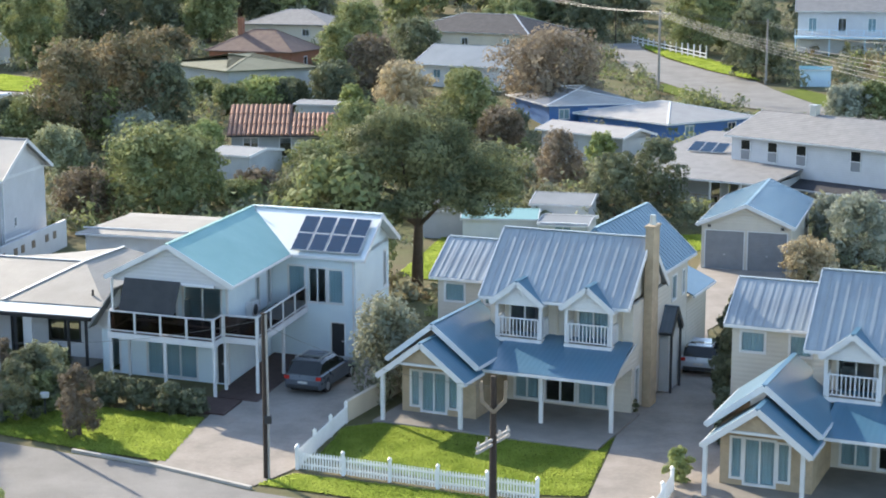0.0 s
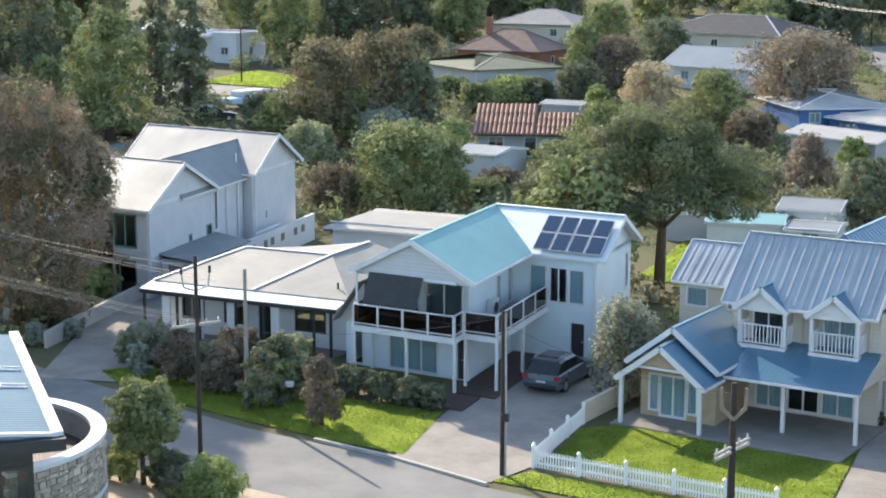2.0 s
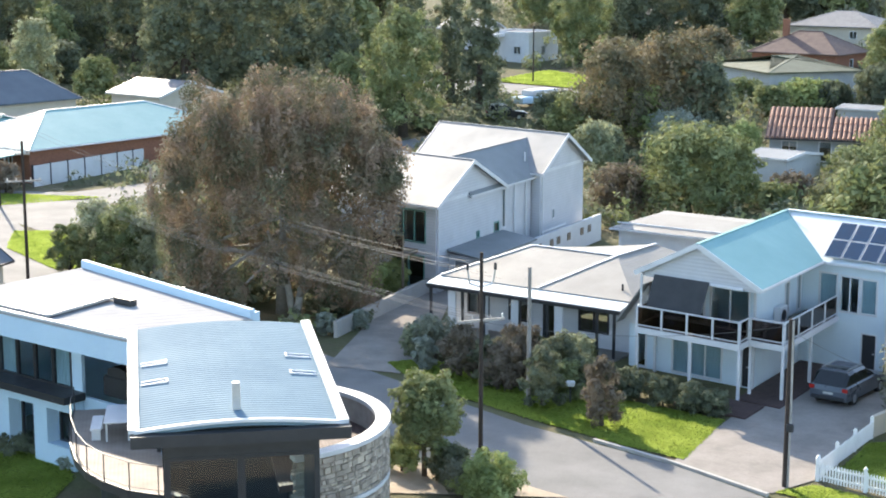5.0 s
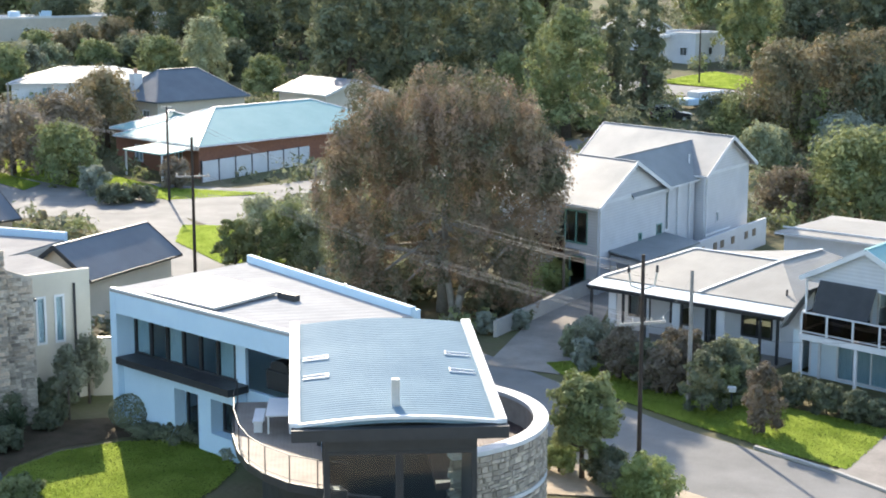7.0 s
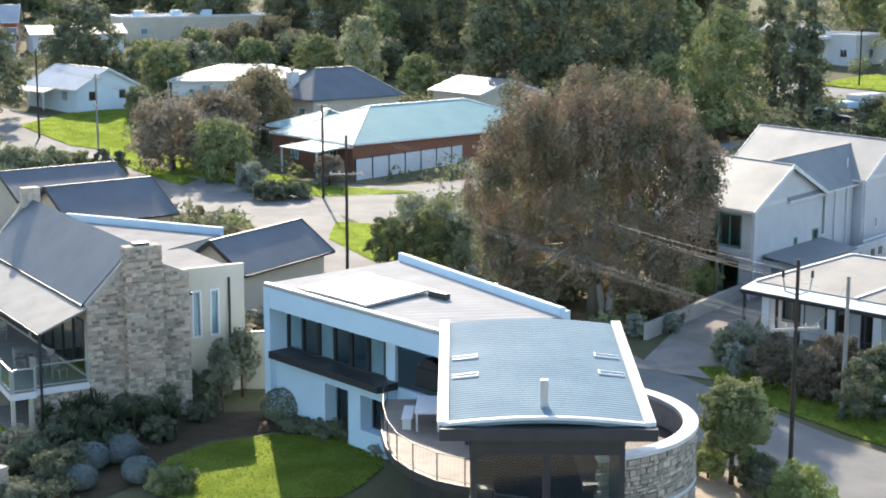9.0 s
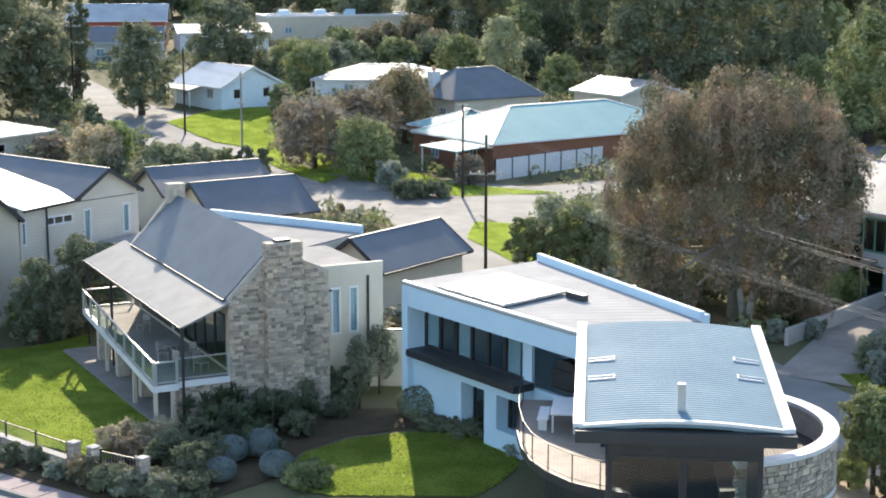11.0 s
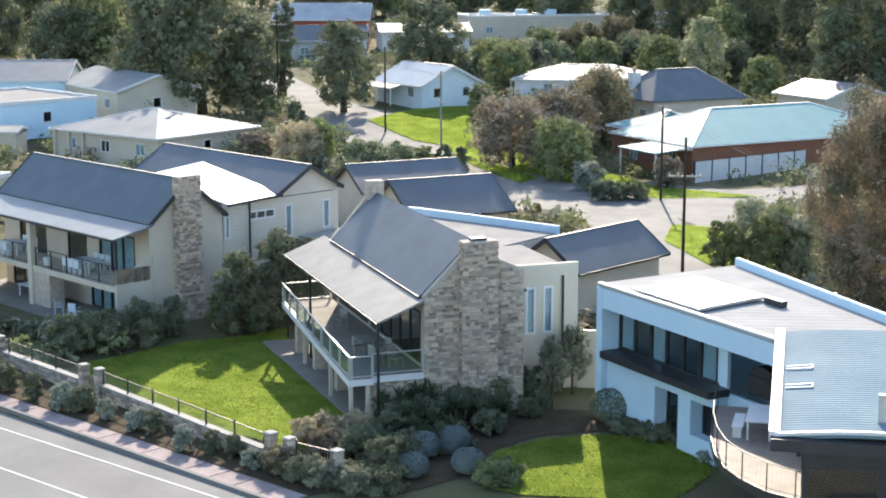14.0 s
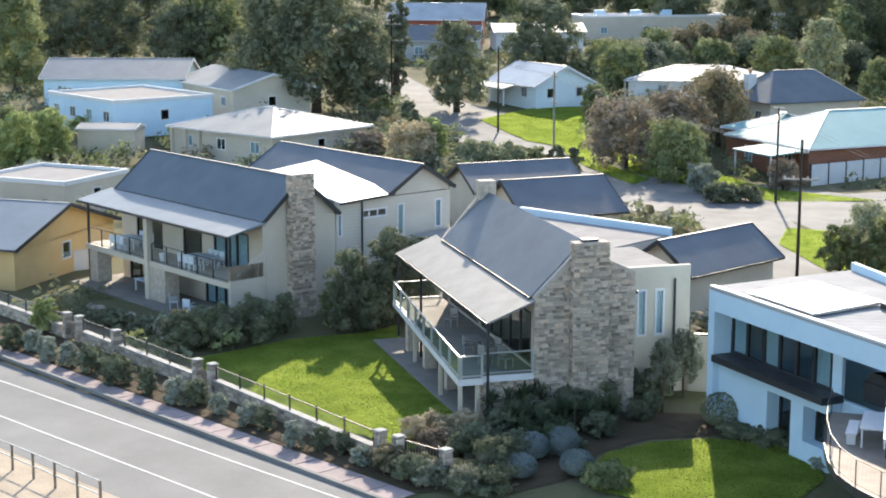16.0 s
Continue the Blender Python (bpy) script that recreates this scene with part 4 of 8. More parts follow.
def gabled_house():
    h = thing("house", "tall white weatherboard house with two pale steel gables", "house", -31.25, 91.69, -24)
    # its side walls follow the slanting boundary
    Mesh.turn = Matrix(((1, -0.268, 0, 0), (0, 1, 0, 0), (0, 0, 1, 0), (0, 0, 0, 1)))
    room(h, -9.0, -0.45, 0.45, 9.2, 0, 5.4, WEATHER, {"f": [(-4.1, -1.3, 3.0, 5.0, "k", 3), (-4.1, -1.4, 0.2, 2.2, "k", 2)], "r": [(8.2, 8.9, 2.5, 3.2, "k", 1), (5.75, 6.15, 2.55, 3.0, "k", 1)]}, GREENFRAME)
    gable(h, -9.6, 0.0, 0.0, 9.55, 5.45, 7.72, "x", PALE_X, wall=WEATHER, wend=(0.5, 0.42), over=0.45)
    Mesh().bar((-0.42, 0.5, 5.55), (-0.42, 9.2, 5.55), 0.06, 0.2).make("trim_board", WHITE, h)
    room(h, -11.0, 0.15, 14.0, 21.2, 0, 5.75, WEATHER, {"r": [(14.2, 14.55, 2.2, 3.1, "k", 1), (16.0, 16.4, 2.3, 3.0, "k", 1)]})
    Mesh().bar((0.19, 14.0, 5.75), (0.19, 21.2, 5.75), 0.06, 0.2).make("trim_board", WHITE, h)
    gable(h, -11.4, 0.65, 13.6, 21.75, 5.78, 8.05, "x", PALE_X, wall=WEATHER, wend=(0.5, 0.5), over=0.4)
    room(h, -6.0, -0.55, 9.2, 14.0, 0, 5.4, WEATHER, {"r": [(9.5, 10.0, 2.6, 5.2, "k", 1)]}, skip="fb")
    gable(h, -5.2, -0.2, 4.6, 17.2, 5.5, 7.6, "y", PALE_Y, ends="", th=0.1)
    Mesh().tube((-1.3, 14.2, 6.4), (-1.3, 14.2, 7.0), 0.06).make("vent_pipe", WHITE, h)
    Mesh().box(-7.2, -1.9, -1.4, 0.43, 2.4, 2.6).make("balcony_floor", TIMBER, h)
    balustrade(h, (-7.2, -1.35), (-1.95, -1.35), 2.6, 3.7, TIMBER, 4, 0, SMOKED)
    for x in (-7.1, -2.0):
        post(h, x, -1.3, 0, 2.4, TIMBER)
    Mesh().slab([(-0.42, 1.8, 2.55), (2.5, 1.8, 2.3), (2.5, 9.4, 2.3), (-0.42, 9.4, 2.55)], 0.1).make("side_roof", PALE_Y, h)
    room(h, -0.42, 2.3, 2.1, 9.2, 0, 2.2, WEATHER, {"f": [(0.0, 2.0, 0.05, 1.9, "g", 1)]}, skip="l")
    for x, y in ((-0.35, 0.6), (-0.45, 11.2), (-0.45, 12.9), (0.22, 14.3)):
        Mesh().tube((x, y, 0.2), (x, y, 5.4), 0.06).make("downpipe", WHITE, h)
    w = thing("courtyard_wall", "white rendered courtyard wall with plaques", "wall", -31.25, 91.69, -24)
    Mesh().box(1.25, 1.45, 9.6, 22.0, 0, 1.9).make("wall_face", WHITE, w)
    for y in (11.4, 13.3, 14.4, 16.1, 18.3, 19.6):
        Mesh().box(1.452, 1.5, y, y + 0.5, 0.95, 1.45).make("plaque", TIMBER, w)
    Mesh().tube((1.1, 12.6, 2.0), (1.1, 16.5, 2.0), 0.07).make("pipe", WHITE, w)
    Mesh.turn = None


def curved_house():
    h = thing("house", "modern light blue house with steel canopy and curved stone terrace", "house", -24.0, 42.3, 29)
    # canopy roof over the glazed front
    n = 10
    top, low = [], []
    for i in range(n + 1):
        u = i / n
        b = 0.22 * math.sin(math.pi * u)
        top.append((-0.1 + 6.4 * u, 0.3, 6.35 + b))
        low.append((-0.15 + 6.35 * u, 11.2, 7.0 + b))
    m = Mesh()
    for i in range(n):
        m.slab([top[i], top[i + 1], low[i + 1], low[i]], 0.16)
    r = m.make("canopy_roof", CANOPY, h, "silvery blue bowed steel canopy", weld=True)
    for a, b in (((-0.1, 0.25, 6.4), (-0.15, 11.25, 7.05)), ((6.3, 0.25, 6.4), (6.2, 11.25, 7.05))):
        Mesh().bar(a, b, 0.34, 0.14).make("edge_trim", WHITE, r)
    for i in range(n):
        Mesh().bar(Vector(top[i]) + Vector((0, -0.05, 0.03)), Vector(top[i + 1]) + Vector((0, -0.05, 0.03)), 0.16, 0.1).make("front_trim", WHITE, r)
    Mesh().box(-0.2, 6.5, -0.1, 0.25, 5.95, 6.33).make("fascia", CHARCOAL, r)
    for x, y, s in ((0.15, 6.6, 1), (0.15, 4.6, 1), (5.95, 6.8, -1), (5.95, 4.9, -1)):
        zc = 6.35 + 0.65 * (y - 0.3) / 10.9 + 0.06
        an = Mesh()
        for u in (0.0, 0.36):
            an.bar((x, y + u, zc), (x + s * 0.85, y + u, zc + 0.1), 0.05, 0.05)
        an.bar((x + s * 0.85, y - 0.03, zc + 0.1), (x + s * 0.85, y + 0.39, zc + 0.12), 0.05, 0.05)
        an.make("roof_anchor", WHITE, r)
    Mesh().box(2.95, 3.2, 1.3, 1.55, 6.5, 7.5, 0.02).make("flue", STEEL, r, "square steel flue")
    room(h, 0.8, 5.6, 0.8, 11.0, 0, 5.95, CHARCOAL, {"f": [(0.9, 3.1, 0.3, 5.3, "k", 1), (3.2, 5.5, 0.3, 5.3, "k", 1)], "l": [(1.6, 9.5, 3.0, 5.4, "k", 4)]}, CHARCOAL)
    # stone terrace wall and deck, curved in plan
    def arc(c, r, a0, a1, n):
        return [(c[0] + r * math.cos(radians(a0 + (a1 - a0) * i / n)), c[1] + r * math.sin(radians(a0 + (a1 - a0) * i / n))) for i in range(n + 1)]

    def band(c, r0, r1, a0, a1, z0, z1, n=20):
        m = Mesh()
        p, q = arc(c, r0, a0, a1, n), arc(c, r1, a0, a1, n)
        for i in range(n):
            m.prism([p[i], p[i + 1], q[i + 1], q[i]], "z", z0, z1)
        return m
    c = (3.75, 9.35)
    wall = band(c, 4.85, 5.2, -74, 62, 0, 3.86).make("terrace_wall", MORTAR, h, "curved wall of rough grey stone", weld=True)
    band(c, 4.78, 5.32, -75, 63, 3.862, 4.02).make("coping", WHITE, wall, weld=True)
    band(c, 5.2, 5.3, -74, 62, 1.95, 2.1).make("string_course", WHITE, wall, weld=True)
    Mesh().prism(arc(c, 4.85, -80, 80, 16), "z", 2.7, 2.95).make("terrace_floor", DARKWOOD, h)
    g = np.random.default_rng(31)
    face = Mesh()
    for z0, z1 in ((0.02, 1.93), (2.12, 3.85)):
        z = z0
        while z < z1 - 0.06:
            dz = min(z1 - z, 0.1 + 0.16 * g.random())
            a = -74 - 3 * g.random()
            while a < 60:
                da = 1.4 + 3.4 * g.random() ** 1.5
                rr = 5.22 + 0.06 * g.random()
                j = (g.random(4) - 0.5) * 0.5
                p, q = arc(c, 5.19, a + 0.1, a + da - 0.1, 1), arc(c, rr + 0.02, a + 0.25 + 0.4 * j[0], a + da - 0.25 + 0.4 * j[1], 1)
                lo, hi = z + 0.008, min(z1, z + dz * (0.86 + 0.14 * g.random()) - 0.008)
                s = 0.035
                face.add([(*p[0], lo), (*p[1], lo), (*p[1], hi), (*p[0], hi), (*q[0], lo + s * j[0]), (*q[1], lo + s * j[1] + 0.01), (*q[1], hi + s * j[2] - 0.01), (*q[0], hi + s * j[3] - 0.01)], [(4, 5, 6, 7), (0, 1, 5, 4), (1, 2, 6, 5), (2, 3, 7, 6), (3, 0, 4, 7)])
                a += da
            z += dz
    tagged(face.make("stone_facing", STONEJ, wall), kind="stuff")
    rim = [(1.6, 4.0), (0.6, 4.4), (-0.35, 5.0), (-1.2, 6.1), (-1.8, 7.3), (-2.2, 8.8), (-2.45, 10.7), (-2.55, 12.9), (-2.5, 15.0)]
    Mesh().prism(rim + [(0.6, 15.0), (0.85, 4.8)], "z", 2.75, 3.0).make("deck", WHITEDECK, h, "pale timber curved deck")
    edge = Mesh()
    for (ax, ay), (bx, by) in zip(rim, rim[1:]):
        edge.bar((ax - 0.03, ay - 0.03, 2.85), (bx - 0.03, by - 0.03, 2.85), 0.1, 0.3)
    edge.make("deck_edge", CHARCOAL, h)
    for p, q in zip(rim, rim[1:]):
        balustrade(h, p, q, 3.0, 3.95, CHARCOAL, 1, 0, None, slim=0.4)
    low = Mesh()
    for (ax, ay), (bx, by) in zip(rim, rim[1:]):
        low.bar((ax + 1.1, ay + 0.6, 1.25), (bx + 1.1, by + 0.6, 1.25), 0.2, 2.5)
    low.make("lower_wall", CHARCOAL, h)
    Mesh().box(0.6, 0.75, 9.0, 15.5, 3.0, 5.9).make("recess_wall", CHARCOAL, h)
    # light blue wing
    Mesh.turn = h.matrix_basis.inverted() @ pose(-42.2, 58.0, 0, 0, 0, -20)
    room(h, 0.0, 12.2, 0.9, 7.0, 0, 6.0, SKYWALL, {"f": [(0.55 + 1.17 * i, 1.7 + 1.17 * i, 3.2, 5.05, k, 1) for i, k in enumerate("ckckkc")] + [(8.2, 11.9, 3.0, 5.0, "o", 2), (4.2, 5.7, 0.0, 2.4, "k", 2), (6.7, 8.1, 0.9, 2.4, "k", 1)]}, CHARCOAL)
    # unseen slab, added to block sun leaking in under the flat roof
    Mesh().box(0.18, 12.02, 1.08, 6.82, 5.86, 5.98).make("inner_ceiling", GREYWALL, h)
    Mesh().box(0.0, 0.45, 0.0, 0.88, 0.0, 6.0).make("fin", SKYWALL, h)
    Mesh().box(0.47, 12.2, 0.0, 0.88, 5.1, 6.0).make("eaves_band", SKYWALL, h)
    low = Mesh()
    for u0, u1, v0, v1 in cells(((0.47, 8.3), (0.0, 2.88)), [(4.1, 5.75, 0.0, 2.4), (6.6, 8.1, 0.9, 2.4)]):
        low.box(u0, u1, 0.3, 0.86, v0, v1)
    low.make("lower_wall", SKYWALL, h, weld=True)
    Mesh().box(0.6, 8.4, -0.2, 0.88, 2.9, 3.2).make("ledge", CHARCOAL, h)
    Mesh().slab([(0.0, 0.0, 6.12), (12.6, 0.0, 6.12), (13.9, 4.9, 6.35), (0.5, 7.4, 6.35)], 0.1).make("flat_roof", WHITEROOF, h, "pale flat roof with membrane seams")
    par = Mesh().bar((0.5, 7.4, 6.5), (13.9, 4.9, 6.5), 0.22, 0.4).make("parapet", SKYWALL, h)
    Mesh().bar((0.05, 0.1, 6.16), (12.4, 0.1, 6.16), 0.2, 0.08).make("edge_capping", WHITE, par)
    for i in range(4):
        for j in range(2):
            u, v = 2.35 + i * 1.17, 0.3 + j * 1.8
            pn = Mesh().slab([(u, v, 6.3 + v * 0.05), (u + 1.14, v, 6.3 + v * 0.05), (u + 1.14, v + 1.76, 6.39 + v * 0.05), (u, v + 1.76, 6.39 + v * 0.05)], 0.1).make("solar_panel", STEEL, h)
            Mesh().slab([(u + 0.03, v + 0.03, 6.313 + v * 0.05), (u + 1.11, v + 0.03, 6.313 + v * 0.05), (u + 1.11, v + 1.73, 6.4 + v * 0.05), (u + 0.03, v + 1.73, 6.4 + v * 0.05)], 0.006).make("panel_glass", GLINT, pn)
    Mesh().box(7.3, 8.4, 3.4, 3.7, 6.3, 6.55).make("roof_light", CHARCOAL, h)
    Mesh().tube((8.8, 5.9, 6.3), (8.8, 5.9, 6.75), 0.09).make("vent_pipe", STEEL, h)
    Mesh.turn = None
    return h


def stones(wall, put, u0, u1, v0, v1, seed, inside=None, dh=(0.09, 0.21), dw=(0.13, 0.45), gap=0.012, most=290):
    """Courses of stones over the face u0..u1, v0..v1 of a wall; put(u, v, w, h, bulge) gives a stone's pose.
    Past `most` single stones, the lower ones are joined."""
    g = np.random.default_rng(seed)
    laid = []
    v = v0
    while v < v1 - 0.05:
        h = min(v1 - v, dh[0] + (dh[1] - dh[0]) * g.random())
        u = u0 - 0.3 * g.random()
        while u < u1 - 0.05:
            w = (dw[0] + (dw[1] - dw[0]) * g.random() ** 1.4) * (0.7 + 2.2 * h)
            a, b = max(u, u0), min(u + w, u1)
            if b - a > 0.07 and (inside is None or inside((a + b) / 2, v + h / 2, (b - a) / 2, h / 2)):
                k = 1 - 0.25 * g.random()
                laid.append(((a + b) / 2, v + h / 2 + 0.03 * (g.random() - 0.5), b - a - gap, (h - gap) * k, 0.05 + 0.05 * g.random(), int(g.integers(len(STONES)))))
            u += w
        v += h
    rest = Mesh()
    for i, (u, v, w, h, d, k) in enumerate(reversed(laid)):
        m = put(u, v, w, h, d)
        if i < most:
            o = new("stone", STONES[k])
            o.parent = wall
            o.matrix_basis = m
        else:
            rest.add([m @ p.co for p in STONES[k].vertices], [tuple(f.vertices) for f in STONES[k].polygons])
    if rest.v:
        tagged(rest.make("stone_facing", STONEJ, wall), kind="stuff")


def rough_stones(n):
    """A few rough blocks of unit size, to be laid in courses."""
    out = []
    g = np.random.default_rng(9)
    for i in range(n):
        m = Mesh().box(-0.5, 0.5, -0.5, 0.5, -0.5, 0.5, 0.06)
        m.v = [tuple(c + 0.17 * (g.random() - 0.5) for c in p) for p in m.v]
        out.append(m.data("stone", (STONE, STONEB, STONE, STONEB, STONE)[i % 5]))
    return out


STONES = rough_stones(10)


def facing_x(x):
    return lambda u, v, w, h, b: Matrix.Translation((x + b * 0.3, u, v)) @ Matrix.Diagonal((b, w, h, 1))


def facing_y(y):
    return lambda u, v, w, h, b: Matrix.Translation((u, y - b * 0.3, v)) @ Matrix.Diagonal((w, b, h, 1))


def stone_house():
    h = thing("house", "two-storey house with rough stone gable, slate-blue roof and glass-railed balcony", "house", -48.9, 51.2, -29.5)
    Mesh().prism([(-15.8, -1.9), (0.6, -1.3), (0.6, 2.0), (-15.8, 2.0)], "z", 0.0, 0.12).make("terrace", PATIO, h)
    room(h, -14.6, 0.2, 2.0, 6.6, 0, 5.5, CREAM, {"f": [(-14.0, -11.0, 0.1, 2.1, "k", 2), (-10.4, -7.0, 0.1, 2.1, "k", 2), (-6.0, -1.0, 0.1, 2.1, "k", 3), (-14.2, -9.0, 2.35, 4.7, "k", 4), (-8.4, -0.6, 2.35, 4.7, "k", 5)]}, CHARCOAL, skip="r")
    st = Mesh().prism([(1.85, 0.0), (6.6, 0.0), (6.6, 6.55), (5.2, 7.15), (4.2, 7.95), (1.85, 5.6)], "x", 0.05, 0.32).make("stone_gable", MORTAR, h, "gable wall of rough grey and buff stone")
    lw = Mesh().box(0.05, 0.3, -0.62, 1.84, 0, 1.88).make("stone_wall", MORTAR, h, "low stone wall under the balcony end")
    stones(lw, facing_x(0.3), -0.62, 1.85, 0.0, 1.88, 8)
    ch = Mesh().box(0.33, 0.75, 3.55, 5.15, 0, 8.0).make("chimney", MORTAR, h)

    def on_gable(u, v, a, b):
        top = min(5.6 + (u - a - 1.85) * 0.98, 7.9) if u < 3.6 else (7.9 - (u - 4.2) * 0.75 if u < 5.2 else 7.1 - (u + a - 5.2) * 0.42)
        return v + b * 0.6 < top and not (3.5 < u < 5.2)
    stones(st, facing_x(0.32), 1.85, 6.6, 0.0, 7.9, 3, on_gable)
    stones(ch, facing_x(0.75), 3.5, 5.2, 0.0, 8.0, 4)
    stones(ch, facing_y(3.55), 0.33, 0.78, 0.0, 8.0, 6, dw=(0.2, 0.45))
    Mesh().box(0.1, 0.32, 3.55, 5.15, 6.9, 8.0).make("chimney_back", MORTAR, ch)
    Mesh().box(0.2, 0.6, 4.0, 4.7, 8.0, 8.12).make("cap", CHARCOAL, ch)
    slope(h, (-14.9, 1.75, 5.58), (0.05, 1.75, 5.58), (0.05, 4.2, 8.0), (-14.9, 4.2, 8.0), SLATE_X, 0.12, 0, CHARCOAL)
    slope(h, (0.05, 6.8, 5.58), (-14.9, 6.8, 5.58), (-14.9, 4.2, 8.0), (0.05, 4.2, 8.0), SLATE_X, 0.12, 0, CHARCOAL)
    Mesh().prism([(1.8, 5.5), (6.7, 5.5), (4.2, 8.3)], "x", -15.2, -14.92).make("stone_gable", STONEJ, h)
    Mesh().box(-15.3, -14.6, 3.7, 4.6, 7.6, 8.6).make("chimney", STONEJ, h)
    slope(h, (-16.6, -0.35, 4.62), (0.5, -0.35, 4.62), (0.5, 1.85, 5.5), (-16.6, 1.85, 5.5), VERANDAH, 0.1, 0, CHARCOAL)
    for x in (-16.4, -11.5, 0.4):
        post(h, x, -0.3, 0.1, 4.5, CHARCOAL, 0.11)
    Mesh().prism([(-15.8, -0.75), (0.75, -1.75), (0.75, -0.6), (0.42, -0.6), (0.42, 1.83), (0.04, 1.83), (0.04, 1.98), (-15.8, 1.98)], "z", 1.9, 2.18).make("balcony_floor", WHITE, h)
    # added sheet: its dull colour deepens the shade on the white floor
    Mesh().prism([(-15.75, -0.68), (0.68, -1.68), (0.68, -0.66), (0.36, -0.62), (0.36, 1.8), (0.02, 1.85), (0.02, 1.96), (-15.75, 1.96)], "z", 2.182, 2.2).make("decking", PATIO, h, "dull brown sheet added to darken the shaded balcony floor")
    for a, b in (((-15.7, -0.7), (-11.6, -0.95)), ((-11.5, -0.96), (0.66, -1.68)), ((-15.7, -0.6), (-15.7, 1.9)), ((0.68, -1.6), (0.68, -0.65)), ((0.34, -0.55), (0.34, 1.8))):
        balustrade(h, a, b, 2.2, 3.2, STEEL, max(1, round((Vector(a) - Vector(b)).length / 2)), 0, RAILGLASS)
    for x in (-13.2, -9.6, -5.5):
        Mesh().box(x, x + 0.5, -0.7, -0.1, 0.12, 1.9).make("pier", STONEJ, h)
    for x, y in ((0.45, -0.8), (0.55, -1.6), (-10.6, -0.85), (-4.3, -1.2)):
        post(h, x, y, 0.1, 1.9, CREAM, 0.16)
    # cream rear part with flat roof behind a parapet
    room(h, -9.5, -2.5, 6.62, 10.5, 0, 5.6, CREAM, {"r": [(7.85, 8.3, 2.8, 5.0, "c", 1), (8.75, 9.2, 2.8, 5.0, "c", 1)]}, skip="f")
    Mesh().box(-9.5, -2.75, 6.82, 10.4, 5.603, 5.7).make("flat_roof", GRAVELROOF, h)
    Mesh().box(-2.74, -2.48, 6.62, 10.5, 5.603, 6.1).make("parapet", CREAM, h)
    Mesh().tube((-2.42, 9.7, 0), (-2.42, 9.7, 5.5), 0.06).make("downpipe", CHARCOAL, h)
    return h





def verandah_house():
    h = thing("house", "cream two-storey house with slate-blue roof, long balcony and stone chimney", "house", -72.2, 54.2, -4.5)
    Mesh().box(-16.2, 1.0, -1.2, 3.0, 0.0, 0.1).make("terrace", PATIO, h)
    room(h, -15.4, 0.75, 2.2, 7.0, 0, 5.7, CREAM, {"f": [(-14.5, -12.0, 0.1, 2.0, "k", 2), (-10.6, -9.0, 0.1, 2.0, "c", 2), (-5.6, -1.5, 0.1, 2.0, "c", 4), (-13.5, -10.5, 2.5, 4.7, "k", 2), (-8.0, -6.0, 2.5, 4.7, "k", 1), (-4.6, -1.0, 2.5, 4.7, "c", 3)]}, CHARCOAL)
    Mesh().prism([(-0.2, 0), (2.18, 0), (2.18, 5.6), (2.0, 5.6), (2.0, 4.0), (-0.2, 2.6)], "x", 0.6, 0.76).make("side_wall", CREAM, h)
    Mesh().box(0.6, 0.76, -0.2, 2.0, 2.6, 3.4).make("screen", TIMBER, h)
    gable(h, -15.6, 1.0, 1.9, 7.2, 5.75, 8.0, "x", SLATE_X, CHARCOAL, wall=CREAM, wend=(0.3, 0.3), over=0.2)
    slope(h, (-16.2, -0.5, 5.2), (1.1, -0.5, 5.2), (1.1, 2.0, 5.72), (-16.2, 2.0, 5.72), DUSKSTEEL, 0.1, 0, CHARCOAL)
    Mesh().box(-16.0, 0.6, -0.1, 2.18, 2.1, 2.43).make("balcony_floor", CREAM, h)
    balustrade(h, (-15.8, 0.0), (-8.9, 0.0), 2.43, 3.5, CHARCOAL, 4, 0, None, slim=0.6)
    balustrade(h, (-8.0, 0.0), (0.4, 0.0), 2.43, 3.5, CHARCOAL, 5, 0, None, slim=0.6)
    for z in (2.72, 2.92, 3.12, 3.32):
        Mesh().bar((-15.7, 0.0, z), (0.4, 0.0, z), 0.012, 0.012).make("rail_wire", STEEL, h)
    for x in (-15.7, -8.4, 0.5):
        post(h, x, 0.0, 0.1, 5.15, CREAM if x == -8.4 else CHARCOAL, 0.4 if x == -8.4 else 0.12)
    for x0, x1 in ((-15.6, -14.6), (-8.7, -6.5)):
        Mesh().box(x0, x1, -0.05, 0.9, 0.1, 2.1).make("pier", STONEJ, h)
    ch = Mesh().box(0.78, 1.3, 3.65, 5.15, 0, 8.2).make("chimney", MORTAR, h)
    stones(ch, facing_x(1.3), 3.62, 5.18, 0.0, 8.2, 14)
    stones(ch, facing_y(3.65), 0.78, 1.34, 0.0, 8.2, 16, dw=(0.2, 0.5))
    # rear wings
    room(h, -8.0, 0.6, 7.02, 15.8, 0, 6.2, CREAMB, {"r": [(7.3, 7.6, 4.2, 5.5, "c", 1), (8.9, 10.9, 5.1, 5.6, "k", 3), (11.7, 12.2, 3.8, 5.7, "c", 1), (14.6, 15.1, 4.0, 5.7, "c", 1)]}, skip="f")
    # the sun glare on this slope is put into its white colour
    slope(h, (0.9, 7.3, 6.25), (0.9, 11.3, 6.45), (-7.0, 11.3, 7.6), (-7.0, 7.3, 7.2), SHEEN_X, 0.1, 0, CHARCOAL)
    gable(h, -14.0, 1.0, 10.9, 15.9, 6.5, 8.0, "x", SLATE_X, CHARCOAL, wall=CREAMB, wend=(0.3, 0.4), over=0.2)
